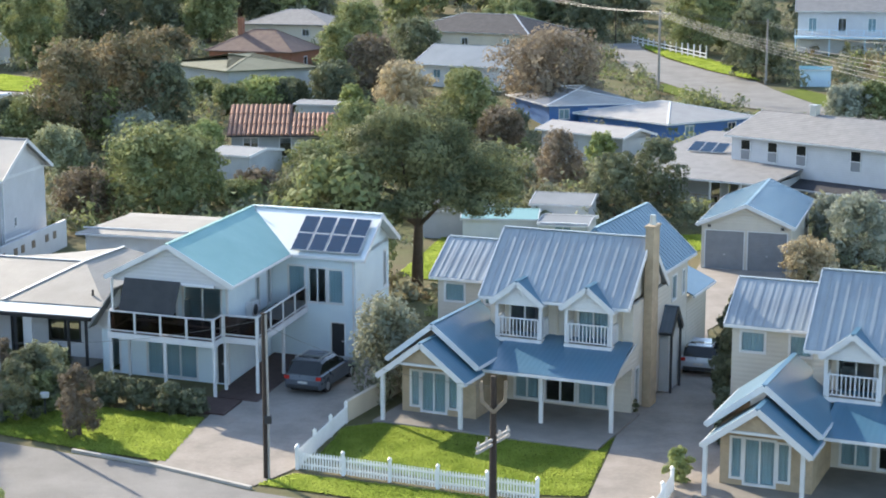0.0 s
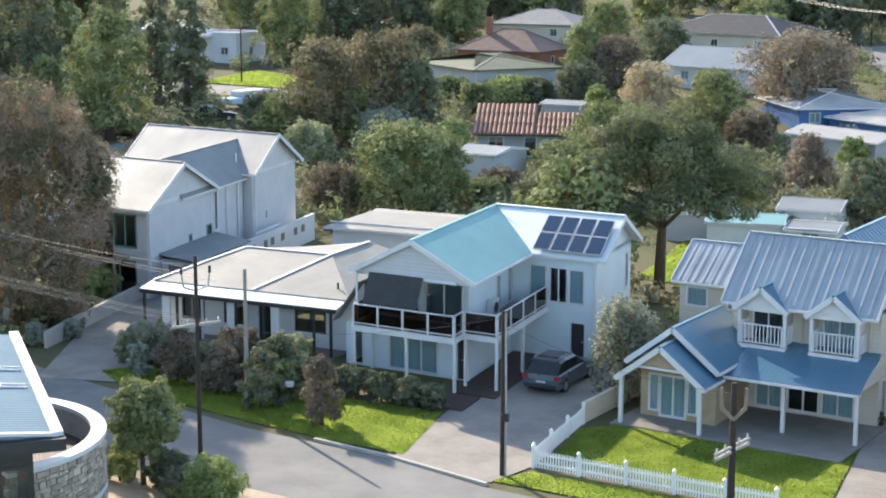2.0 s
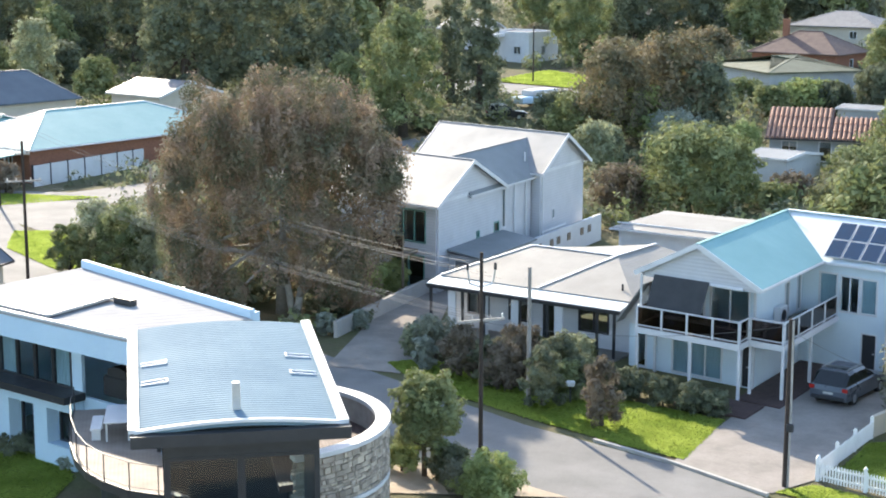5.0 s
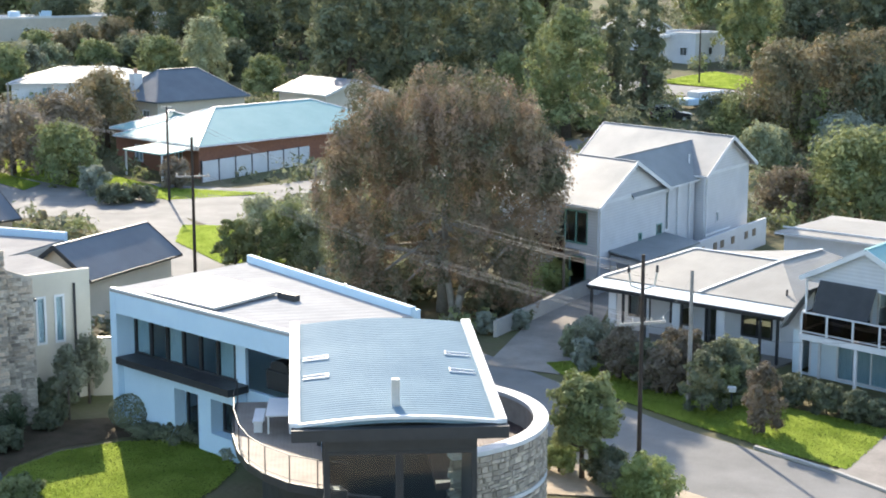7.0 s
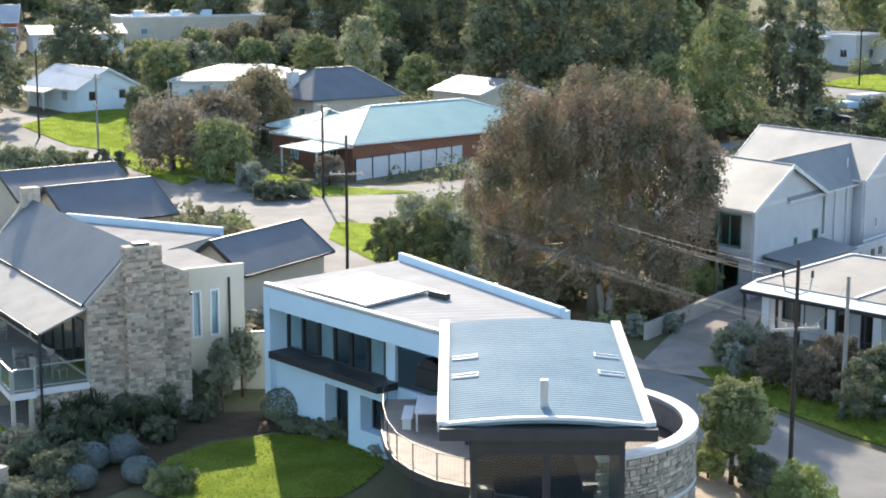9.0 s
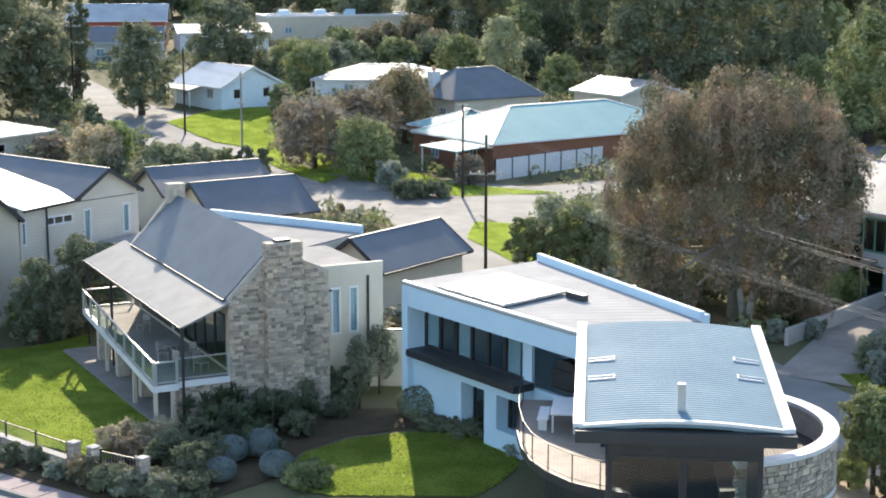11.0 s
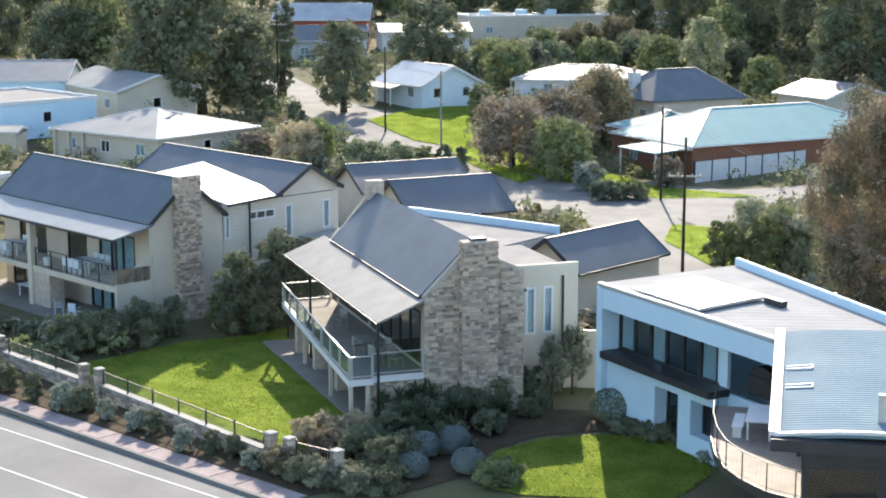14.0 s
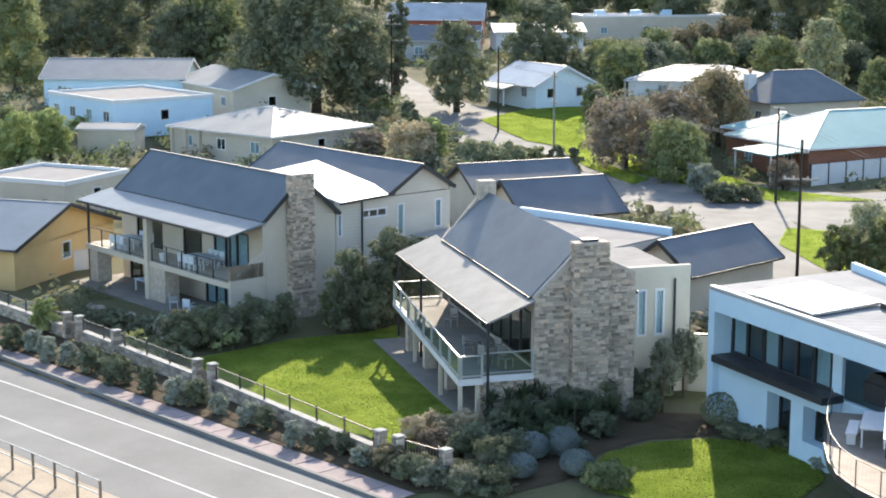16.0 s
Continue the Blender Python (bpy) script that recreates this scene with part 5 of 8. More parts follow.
    Mesh().tube((0.7, 9.0, 0), (0.7, 9.0, 6.2), 0.06).make("downpipe", CHARCOAL, h)


for box in ((-10.4, 74.2, -22, -8, 3.5, 0, 15), (-2.66, 70.49, -24, -2, 11.5, -0.5, 17.5), (12.8, 60.9, -24, -2, 11.5, -0.5, 17.5), (16.86, 105.7, -18, -0.5, 6.2, -1, 12.5), (-28.7, 84, -17, -0.5, 15.5, -1, 26), (-31.25, 91.69, -9, -10, 3, -2, 22), (-24, 42.3, 29, -3, 10, -1, 15),
            (-42.2, 58, -20, -0.5, 14.5, -0.5, 8), (-48.9, 51.2, -29.5, -17, 1, -1.5, 11), (-72.2, 54.2, -4.5, -17, 1.6, -1.5, 17)):
    claim_box(*box)
balcony_house()
cottage = picket_cottage()
copy_thing(cottage, cottage.matrix_basis @ pose(15.7, -4.1, 0))
double_garage()
low_house()
gabled_house()
curved_house()
stone_house()
verandah_house()


# ---- houses further inland ----
def far_house(label, x, y, turn, w, d, ze, zr, roof, wall, form="hip", wins=3, side=2, trim=None, inset=None, extra=0.45, winz=(1.0, 2.1), name="house", category="house", group=""):
    """A house whose front-left eave corner stands over (x, y); form: hip, hipy, gx, gy, flat."""
    h = thing(name, label, category, x, y, turn, group=group)
    claim_box(x, y, turn, -0.5, w + 0.5, -0.8, d + 0.5)
    e = extra
    z0, z1 = winz
    hs = {"f": [], "r": []}
    for i in range(wins):
        c = e + (w - 2 * e) * (i + 0.5) / wins
        hs["f"].append((c - 0.6, c + 0.6, z0, z1, "k" if i % 2 else "c", 2))
    for i in range(side):
        c = e + (d - 2 * e) * (i + 0.5) / side
        hs["r"].append((c - 0.5, c + 0.5, z0, z1, "k", 1))
    room(h, e, w - e, e, d - e, -0.6, ze - (0 if form == "flat" else 0.1), wall, hs)
    if form == "hip":
        hip(h, 0, w, 0, d, ze, zr, roof, roof, inset, trim or roof)
    elif form == "hipy":
        hip(h, 0, w, 0, d, ze, zr, roof, roof, inset, trim or roof, along="y")
    elif form == "gx":
        gable(h, 0, w, 0, d, ze, zr, "x", roof, trim, over=e, wall=wall, wend=(e, e))
    elif form == "gy":
        gable(h, 0, w, 0, d, ze, zr, "y", roof, trim, over=e, wall=wall, wend=(e, e))
    else:
        Mesh().box(e + 0.02, w - e - 0.02, e + 0.02, d - e - 0.02, ze + 0.003, ze + 0.1).make("flat_roof", roof, h)
        par = Mesh()
        for a, b, c, dd in cells(((e - 0.1, w - e + 0.1), (e - 0.1, d - e + 0.1)), [(e + 0.12, w - e - 0.12, e + 0.12, d - e - 0.12)]):
            par.box(a, b, c, dd, ze + 0.003, ze + 0.35)
        par.make("parapet", trim or WHITE, h, weld=True)
    return h


# right-hand side, beyond the cottages
k = far_house("low deep blue house with a white hipped roof", 11.0, 174.4, 16, 11.0, 14.0, 2.6, 4.0, WHITEROOF, BLUEWALL, wins=3, trim=WHITE)
far_house("deep blue wing under a white hipped roof", 22.3, 163.0, 36, 13, 14.5, 2.5, 3.9, WHITEROOF, BLUEWALL, "hipy", 2, 4, WHITE, name="house_wing", category="house")
j = far_house("white two-storey house with a dark grey roof", 23.5, 136.9, -47, 24, 10.5, 5.2, 6.9, GREYROOF, WEATHER, "gx", 0, 1, WHITE)
for u in (1.9, 4.6, 7.4, 12.5, 16.0):
    fr = Mesh()
    for a, b, c, d in cells(((u - 0.5, u + 0.5), (3.2, 4.9)), [(u - 0.44, u + 0.44, 3.26, 4.02), (u - 0.44, u + 0.44, 4.08, 4.84)]):
        fr.box(a, b, 0.38, 0.44, c, d)
    win = fr.make("window", WHITE, j, weld=True)
    Mesh().box(u - 0.44, u + 0.44, 0.41, 0.43, 3.26, 4.02).make("pane", ROLLER, win)
    Mesh().box(u - 0.44, u + 0.44, 0.41, 0.43, 4.08, 4.84).make("pane", CARGLASS, win)
slope(j, (1.5, -1.8, 1.75), (24, -1.8, 1.75), (24, 0.4, 2.2), (1.5, 0.4, 2.2), DARKROOF, 0.1, 0, WHITE, "verandah_roof")
chimney(j, 5.0, 5.6, 4.9, 5.5, 6.3, 7.6, STEEL, False)
claim_box(18.6, 130.7, -35, -7, 8.5, -1, 20)
e = thing("house_wing", "long grey-roofed wing with solar panels and a white-posted verandah", "house", 18.6, 130.7, -35)
slope(e, (-6.5, 0, 2.5), (8.0, 0, 2.5), (8.0, 19.5, 4.0), (-6.5, 19.5, 4.0), GREYROOF, 0.12, 0, WHITE)
room(e, -6.2, 7.8, 3.0, 19, 0, 2.4, GREYWALL, {"f": [(-2, -0.8, 0.8, 2.0, "k", 1), (1.6, 2.6, 0.1, 2.0, "k", 1), (3.2, 4.2, 0.8, 2.0, "k", 1)]})
for x in (-6, -3, 0.2, 3.0, 5.6):
    post(e, x, 0.2, 0, 2.35)
balustrade(e, (-0.2, 0.25), (7.6, 0.25), 0.4, 1.2, TIMBER, 4, 20)
solar_panels(e, (0.9, 8.6, 3.2), (1, 0, 0), (0, 1.0, 0.42), 4, 1, 1.1, 1.9)
solar_panels(e, (-3.8, 9.6, 3.3), (1, 0, 0), (0, 1.0, 0.42), 3, 1, 1.1, 1.7)
w = far_house("outbuilding with a pale skillion roof", 8.9, 158.3, -46, 11, 5, 2.9, 3.6, WHITEROOF, GREYWALL, "gx", 0, 0, name="outbuilding", category="outbuilding")
far_house("small white corrugated shed behind gardens", 6.3, 119.5, -14, 4.6, 5.5, 2.1, 2.6, PALE_Y, WHITE, "gx", 0, 0, name="shed", category="shed", extra=0.15)
far_house("low aqua-roofed garden shed behind cottages", 1.2, 112.5, -6, 5.4, 4.0, 2.2, 2.6, AQUA_X, WHITE, "gx", 0, 1, name="shed", category="shed", extra=0.15)
far_house("low white garden shed behind cottages", 6.4, 111.2, -14, 3.6, 4.6, 2.0, 2.3, PALE_X, WHITE, "gx", 1, 0, name="shed", category="shed", extra=0.15)
far_house("white shed half hidden behind the cottage", -2.0, 117.0, -14, 5.0, 4.0, 2.1, 2.6, PALE_X, GREYWALL, "gx", 0, 0, name="shed", category="shed", extra=0.15)
d = far_house("white two-storey house with a blue-railed deck", 51.5, 243, -12, 22, 9, 6.2, 7.8, GREYROOF, WEATHER, "gx", 5, 0, WHITE, winz=(3.2, 5.2))
Mesh().box(0, 22, -2.2, 0.4, 2.3, 2.6).make("deck", SKYWALL, d)
balustrade(d, (0.1, -2.1), (21.9, -2.1), 2.6, 3.6, SKYWALL, 9, 60)
for x in (0.2, 5, 10, 15):
    post(d, x, -2.0, -0.5, 2.3, SKYWALL, 0.2)
far_house("blue-grey tank shed by the upper street", 44.5, 206, -10, 4, 3, 2.2, 2.5, AQUA_X, SKYWALL, "gx", 0, 0, name="shed", category="shed", extra=0.15)

# the middle distance
far_house("dim fibro house under a grey-green hipped roof", -25.1, 190.9, 35, 12.5, 16, 3.9, 5.3, GREENROOF, GREYWALL, "hip", 3, 2, GREENROOF)
claim_box(-20.8, 157.4, 2, -0.5, 11.5, -1, 10)
r = thing("house", "low house with faded terracotta barrel tiles", "house", -20.8, 157.4, 2)
room(r, 0.4, 10.4, 0.8, 9.0, 0, 2.2, GREYWALL, {"f": [(1.5, 3.0, 0.8, 2.0, "k", 2), (5, 6.2, 0.1, 2.0, "k", 1), (8, 10, 0.8, 2.0, "k", 2)]})
for x0, x1, y1, zr in ((0.0, 6.1, 5.6, 4.7), (6.15, 10.7, 4.2, 4.0)):
    rf = slope(r, (x0, 0, 2.3), (x1, 0, 2.3), (x1, y1, zr), (x0, y1, zr), BROWNROOF, 0.1, 0, CHARCOAL)
    slope(r, (x1, 2 * y1, 2.3), (x0, 2 * y1, 2.3), (x0, y1, zr), (x1, y1, zr), BROWNROOF, 0.1, 0, CHARCOAL)
    for i in range(int((x1 - x0) / 0.46)):
        x = x0 + 0.25 + i * 0.46
        for q in range(3):
            c, d = q / 3, (q + 1) / 3 - 0.01
            Mesh().tube((x, y1 * c, 2.38 + (zr - 2.3) * c), (x, y1 * d, 2.34 + (zr - 2.3) * d), 0.15, 0.12, 6).make("tile", TERRA, rf)
far_house("light grey garden shed with a pale roof", -20.6, 142.0, -24, 4.4, 6.0, 2.9, 3.3, PALE_X, GREYWALL, "gx", 0, 0, name="shed", category="shed", extra=0.15)
far_house("small white-roofed sleep-out beside gardens", -16.5, 181, -18, 5.0, 4.5, 1.6, 1.9, PALE_X, GREYWALL, "gx", 0, 0, name="shed", category="shed", extra=0.2)
b = far_house("brown-tiled house with a brick chimney", -32.0, 222, -20, 13, 10, 2.9, 5.6, BROWNROOF, BRICK, "hip", 2, 1, BROWNROOF)
chimney(b, 3.2, 3.9, 3.6, 4.3, 4.2, 7.0, BRICK, False)
far_house("wide house under a dark grey tiled hip roof", -32.0, 261, -18, 15, 12, 2.8, 5.0, GREYROOF, CREAM, "hip", 2, 1, GREYROOF)
far_house("large house under a dark charcoal hip roof", -6.5, 251, -35, 23, 14, 2.9, 5.4, DARKROOF, CREAM, "hip", 3, 1, STEEL)
far_house("house with a blue-grey steel gable roof", -4.0, 209.5, -35, 13.5, 10, 2.7, 5.0, DUSKSTEEL, WHITE, "gx", 2, 1)
far_house("dark roofed house among the far trees", -60.0, 268, -15, 18, 12, 2.8, 5.0, DARKROOF, CREAM, "hip", 2, 1, DARKROOF)
f = far_house("white modern house with columns at the end of the lane", -71.0, 226.5, -20, 9.0, 8.0, 3.8, 4.0, GRAVELROOF, WHITE, "flat", 2, 1)
for x in (0.6, 2.6):
    post(f, x, -1.2, 0, 3.4, WHITE, 0.35)
Mesh().box(0, 4.4, -1.6, 0.4, 3.4, 3.8).make("porch_roof", WHITE, f)
far_house("white cottage glimpsed between tall trees", -82.0, 240, -20, 8, 7, 3.0, 4.5, PALE_X, WHITE, "gx", 1, 1)

# round the junction
l = far_house("brick house under a broad aqua steel hip roof", -92.1, 128.1, -20, 13.0, 26, 2.75, 5.3, AQUA_Y, BRICK, "hipy", 2, 0, WHITE, 7.0, winz=(0.5, 2.0))
far_house("brick wing with pale roller doors under an aqua roof", -95.1, 131.7, -20, 8.0, 9.0, 2.75, 4.3, AQUA_X, BRICK, "hip", 2, 0, WHITE, winz=(0.1, 2.2), name="house_wing")
p = thing("porch", "flat white porch roof on slender posts", "porch", -92.1, 128.1, -20)
Mesh().slab([(7.0, -3.8, 2.35), (12.8, -3.8, 2.35), (12.8, -0.1, 2.6), (7.0, -0.1, 2.6)], 0.12).make("roof", AQUA_X, p)
for x in (7.2, 12.6):
    post(p, x, -3.6, 0, 2.25)
fw = thing("fence", "pale blue-grey panel fence with dark posts", "fence", -78.7, 122.4, 78)
for i in range(8):
    u = i * 2.15
    Mesh().box(u + 0.06, u + 2.09, -0.02, 0.03, 0.05, 1.9).make("panel", WHITE, fw)
    Mesh().box(u - 0.06, u + 0.06, -0.06, 0.07, 0, 2.0).make("post", CHARCOAL, fw)
g = far_house("grey-roofed house with a white chimney", -105.0, 145.0, -22, 9.5, 12, 3.1, 6.0, SLATE_Y, CREAM, "hipy", 2, 0, SLATE_Y, 3.5)
ch = chimney(g, 3.2, 4.2, 0.9, 1.9, 2.5, 5.6, WHITE, False)
Mesh().tube((3.7, 1.4, 5.7), (3.7, 1.4, 6.2), 0.22, 0.2).make("pot", TERRA, ch)
far_house("grey roof of a neighbouring house", -92, 158, -22, 9, 9, 3.0, 4.4, SLATE_X, CREAM, "gx", 1, 1)
q = far_house("small pale blue cottage with a blue-grey gable roof", -135.5, 140.5, -14, 10.5, 9, 2.4, 4.6, ZINC_SKY_X, PALEBLUE, "gx", 2, 2)
slope(q, (0, -1.6, 2.0), (6.5, -1.6, 2.0), (6.5, 0.2, 2.4), (0, 0.2, 2.4), PALE_X, 0.08, 0, WHITE, "porch_roof")
for x in (0.2, 3.2, 6.3):
    post(q, x, -1.5, 0, 1.95)
far_house("white hip-roofed house behind shrubs", -123, 151, 30, 17, 11, 2.6, 4.1, PALE_X, WHITE, "hip", 2, 1, WHITE)
w = far_house("long flat white building on the rise", -172, 200, 55, 36, 8, 3.6, 4.0, GRAVELROOF, CREAM, "flat", 5, 0)
for u in (3, 9, 14):
    Mesh().box(u, u + 1.6, 2, 3.4, 3.7, 4.7).make("roof_unit", SKYWALL, w)
far_house("white-roofed house beyond the road", -170, 178, 50, 14, 9, 3.0, 4.2, PALE_X, WHITE, "gx", 2, 1)
far_house("house with faded red boards and a blue-grey roof", -187, 172, 40, 15, 9, 4.2, 6.6, ZINC_X, REDROOF, "gx", 2, 1)
far_house("dark-roofed house by the road bend", -172, 160, 40, 12, 8, 3.0, 5.0, SLATE_X, GREYWALL, "gx", 2, 1)

# left-hand side
pz = far_house("broad white hip-roofed house with roof windows", -133.1, 93.1, 4.5, 15.1, 13.6, 2.8, 4.6, PALE_X, CREAM, "hip", 3, 1, WHITE)
for u, v in ((6.5, 2.2), (8.2, 3.2), (9.6, 4.4)):
    zz = 2.8 + 1.6 * v / 7.5
    Mesh().slab([(u, v, zz + 0.1), (u + 1.2, v, zz + 0.1), (u + 1.2, v + 1.6, zz + 0.44), (u, v + 1.6, zz + 0.44)], 0.12).make("roof_window", ZINC_X, pz)
for x in (0.6, 2.6, 4.6):
    post(pz, x, 0.3, 0, 2.7, CREAM, 0.35)
far_house("pale blue flat-roofed house with white parapets", -156.4, 93.6, -4.5, 15.3, 12.5, 3.0, 3.3, GRAVELROOF, SKYWALL, "flat", 4, 1)
far_house("house with a wide silvery steel roof", -157.2, 111.1, -12.6, 16, 10.2, 3.0, 4.6, PALE_X, CREAM, "gx", 3, 1)
far_house("long grey-blue steel-roofed house", -167, 99.5, 43, 17, 10, 3.2, 5.2, GREYSTEEL, SKYWALL, "gx", 3, 1)
far_house("cream garden shed with a pale lid roof", -139.3, 86.8, 40, 6.0, 4.0, 2.4, 2.8, PALE_X, CREAM, "gx", 0, 0, name="shed", category="shed", extra=0.15)
o = far_house("ochre-gabled house with a pale blue steel roof", -106.0, 41.4, 26, 20.2, 12.6, 2.65, 4.6, DUSKSTEEL, OCHRE, "gx", 0, 1, CHARCOAL)
far_house("low outbuilding with a flat pale roof", -117, 63, 20, 9.5, 9, 2.7, 3.0, GRAVELROOF, CREAM, "flat", 0, 1, name="outbuilding", category="outbuilding")
far_house("low white-roofed garage behind the verandah house", -101, 74, 5, 9, 9, 2.6, 3.2, PALE_X, CREAM, "gx", 0, 1, name="outbuilding", category="outbuilding")
# roofs between the stone house and the street
far_house("cream garage with a slate-blue gable roof", -58.9, 72.6, -1, 4.9, 8.8, 2.75, 4.5, SLATE_Y, CREAM, "gy", 0, 0, CHARCOAL, name="garage", category="garage")
far_house("cream garage with a slate-blue gable roof", -80.2, 82.4, -22, 7.6, 8.0, 2.9, 5.0, SLATE_Y, CREAM, "gy", 0, 0, CHARCOAL, name="garage", category="garage")
far_house("cream outbuilding with a slate-blue gable roof", -87.6, 86.0, -22, 6.4, 9.2, 3.3, 5.0, SLATE_Y, CREAM, "gy", 0, 0, CHARCOAL, name="garage", category="garage")
m = thing("house_wing", "flat-roofed rear wing with a raised pale parapet", "house", -70.0, 66.0, 3)
room(m, 0, 11.6, 0, 10.6, 0, 3.8, CREAM)
Mesh().box(0.1, 11.5, 0.1, 10.5, 3.803, 3.9).make("flat_roof", GRAVELROOF, m)
Mesh().box(0, 11.6, 10.35, 10.6, 3.803, 4.35).make("parapet", SKYWALL, m)


# ---- streets, drives and lawns ----
patch("road_side_street", [(40, 41), (14, 51.5), (-7.6, 61.2), (-11.6, 64.0), (-19, 67.6), (-27.5, 73.2), (-44, 84.5), (-57, 93), (-72, 108.5), (-78, 104), (-62, 88.5), (-47, 77), (-30, 67.5), (-21, 62.5), (-16, 58.6), (-8, 54.5), (10, 46), (38, 34)], ASPHALT, 0.02, label="worn grey asphalt side street")
patch("road_back_street", [(-72, 108.4), (-66, 121), (-58, 137), (-50, 160), (-55, 164), (-64, 140), (-74, 120.5), (-84, 113), (-100, 117.5), (-121, 133), (-139, 138), (-160, 150), (-160, 144), (-140, 131), (-118, 118.5), (-98, 108), (-84, 98), (-78, 104)], ASPHALT, 0.03, label="pale worn asphalt back street with a junction")
patch("road_junction", [(-77.2, 114.2), (-73, 121.4), (-66.5, 115.3), (-63.5, 110), (-64.5, 102.5), (-71.3, 107.3)], ASPHALT, 0.036, label="pale worn asphalt at the street junction")
patch("road_coast", [(-160, 42.9), (-46.8, 40.4), (20, 38.9), (20, 33.7), (-160, 33.2)], TAR, 0.025, label="grey coast road with white lines")
patch("road_upper", [(22, 256), (24.5, 243), (25.2, 222), (28.4, 209), (34, 188.5), (48, 171), (90, 150), (95, 158), (60, 173), (44, 184.5), (40.8, 202), (40, 211), (35.6, 222), (32, 236), (30, 250), (30.5, 258)], ASPHALT, 0.03, label="grey asphalt street climbing between lawns")
patch("road_far", [(-75, 206), (-50, 199), (-38, 192), (-38, 186), (-50, 191), (-75, 197)], ASPHALT, 0.03, label="short stretch of distant asphalt street")
patch("lawn_verge", [(-28.5, 75.8), (-27, 77.2), (-23.4, 75.2), (-19.8, 72.4), (-15.5, 72.7), (-10.7, 71.1), (-11.4, 64.8), (-14.3, 66), (-18.7, 68.3), (-22.6, 70.6), (-26.1, 72.9)], LAWN, 0.05, label="mown grass verge in sun and shade")
patch("lawn_front", [(-4.3, 69.6), (-2.6, 70.3), (1.1, 68.8), (7.3, 68), (5.5, 60.5), (2.6, 60.7), (-5.2, 65.3)], LAWN, 0.05, label="green front lawn inside a white picket fence")
patch("lawn_strip", [(-7.3, 61.9), (-5.9, 63.2), (2.5, 60.0), (2.0, 58.0)], LAWN, 0.05, label="grass strip outside the picket fence")
patch("drive_balcony_house", [(-10.4, 72.2), (-11.8, 64.2), (-7.4, 61.7), (-5.9, 64.0), (-4.3, 70.6), (-2.5, 82), (-7, 82)], GRAVEL, 0.045, label="pinkish gravel driveway")
patch("drive_cottage", [(7.4, 68.0), (5.5, 60), (10.5, 57), (14.5, 88), (24, 104.5), (17, 107), (13, 92)], GRAVEL, 0.045, label="grey gravel driveway between the cottages")
patch("drive_gabled_house", [(-31.2, 74.2), (-27.2, 74.0), (-27.5, 79), (-31.5, 97), (-35.5, 97), (-33, 86)], GRAVEL, 0.045, label="pale gravel drive to a garage")
patch("lawn_stone_house", [(-67.1, 47.8), (-66.9, 50.9), (-66.8, 54.6), (-65.2, 58.1), (-65.2, 60.8), (-62.6, 58.4), (-50.6, 50.7), (-46.9, 47.9), (-48.4, 45.6), (-53.6, 45.4), (-59.0, 46.0)], LAWN, 0.05, label="bright mown lawn before the stone house")
patch("lawn_curved_house", [(-41.2, 48.4), (-42.1, 51.1), (-41.8, 53.6), (-40.3, 55.8), (-38, 57.2), (-35.6, 56.9), (-33.9, 54.6), (-33.4, 52.3), (-33.3, 50.5), (-37.9, 47.4), (-39.6, 47.2)], LAWN, 0.05, label="shaded lawn below the terrace")
patch("verge_pole", [(-23.5, 62.6), (-20.7, 63.1), (-17.8, 60.1), (-14.7, 58.7), (-21.4, 57)], SANDY, 0.05, label="sandy verge under shrubs by the pole")
patch("garden_bed", [(-50.5, 50.6), (-47.6, 49.2), (-46.8, 47.5), (-48.6, 45.0), (-46.5, 44.4), (-41.5, 44.4), (-41.0, 47.9), (-42.4, 51), (-42.2, 54), (-40.6, 56.4), (-38, 57.6), (-43, 58.6), (-47, 55.5)], MULCH, 0.04, label="mulched garden bed full of shrubs")
patch("lawn_corner", [(-64.7, 97), (-57.5, 91.5), (-53.5, 93.5), (-65, 104), (-68, 103)], LAWN, 0.05, label="sunny grass corner at the junction")
patch("lawn_verge_brick_house", [(-76, 113), (-82, 113.5), (-95, 117.5), (-104, 125), (-92, 124), (-80, 118), (-70, 119)], LAWN, 0.05, label="grass verge below shrubs")
patch("lawn_green", [(-124.8, 128.7), (-126.4, 138.7), (-123.2, 143.9), (-108.4, 127.1), (-100.2, 119.6), (-90.7, 115.3), (-89.8, 111.8), (-100.3, 117.2), (-108.9, 123.4), (-113.3, 123.6)], LAWN, 0.06, label="sunny wide green by the back street")
patch("lawn_behind", [(-3, 103), (0, 117), (22, 118), (15, 108), (2, 100)], LAWN, 0.05, label="lawn behind the cottages")
patch("lawn_far", [(-62, 203), (-50, 199.5), (-46, 208), (-58, 216)], LAWN, 0.06, label="distant sunny lawn")
patch("lawn_upper", [(30.5, 250), (31.5, 257), (37.6, 236), (41, 221), (40.5, 211), (36, 222), (32.5, 236)], LAWN, 0.06, label="sloping grass verge of the upper street")
patch("lawn_upper", [(28.2, 209), (33.8, 188.5), (31.5, 187.5), (25.5, 206)], LAWN, 0.06, label="narrow grass verge of the upper street")
patch("lawn_upper", [(41, 201), (44.2, 203), (49, 187), (44, 184)], LAWN, 0.06, label="small grass verge beside the upper street")
patch("footpath_coast", [(-160, 43.1), (-46.8, 40.6), (-44, 40.5), (-44, 41.9), (-46.7, 41.95), (-160, 44.5)], PAVER, 0.04, label="mauve paved footpath with pale joints")
patch("verge_sand", [(-160, 33.3), (20, 33.8), (20, 26), (-160, 26)], SANDY, 0.02, label="sandy shoulder of the coast road")
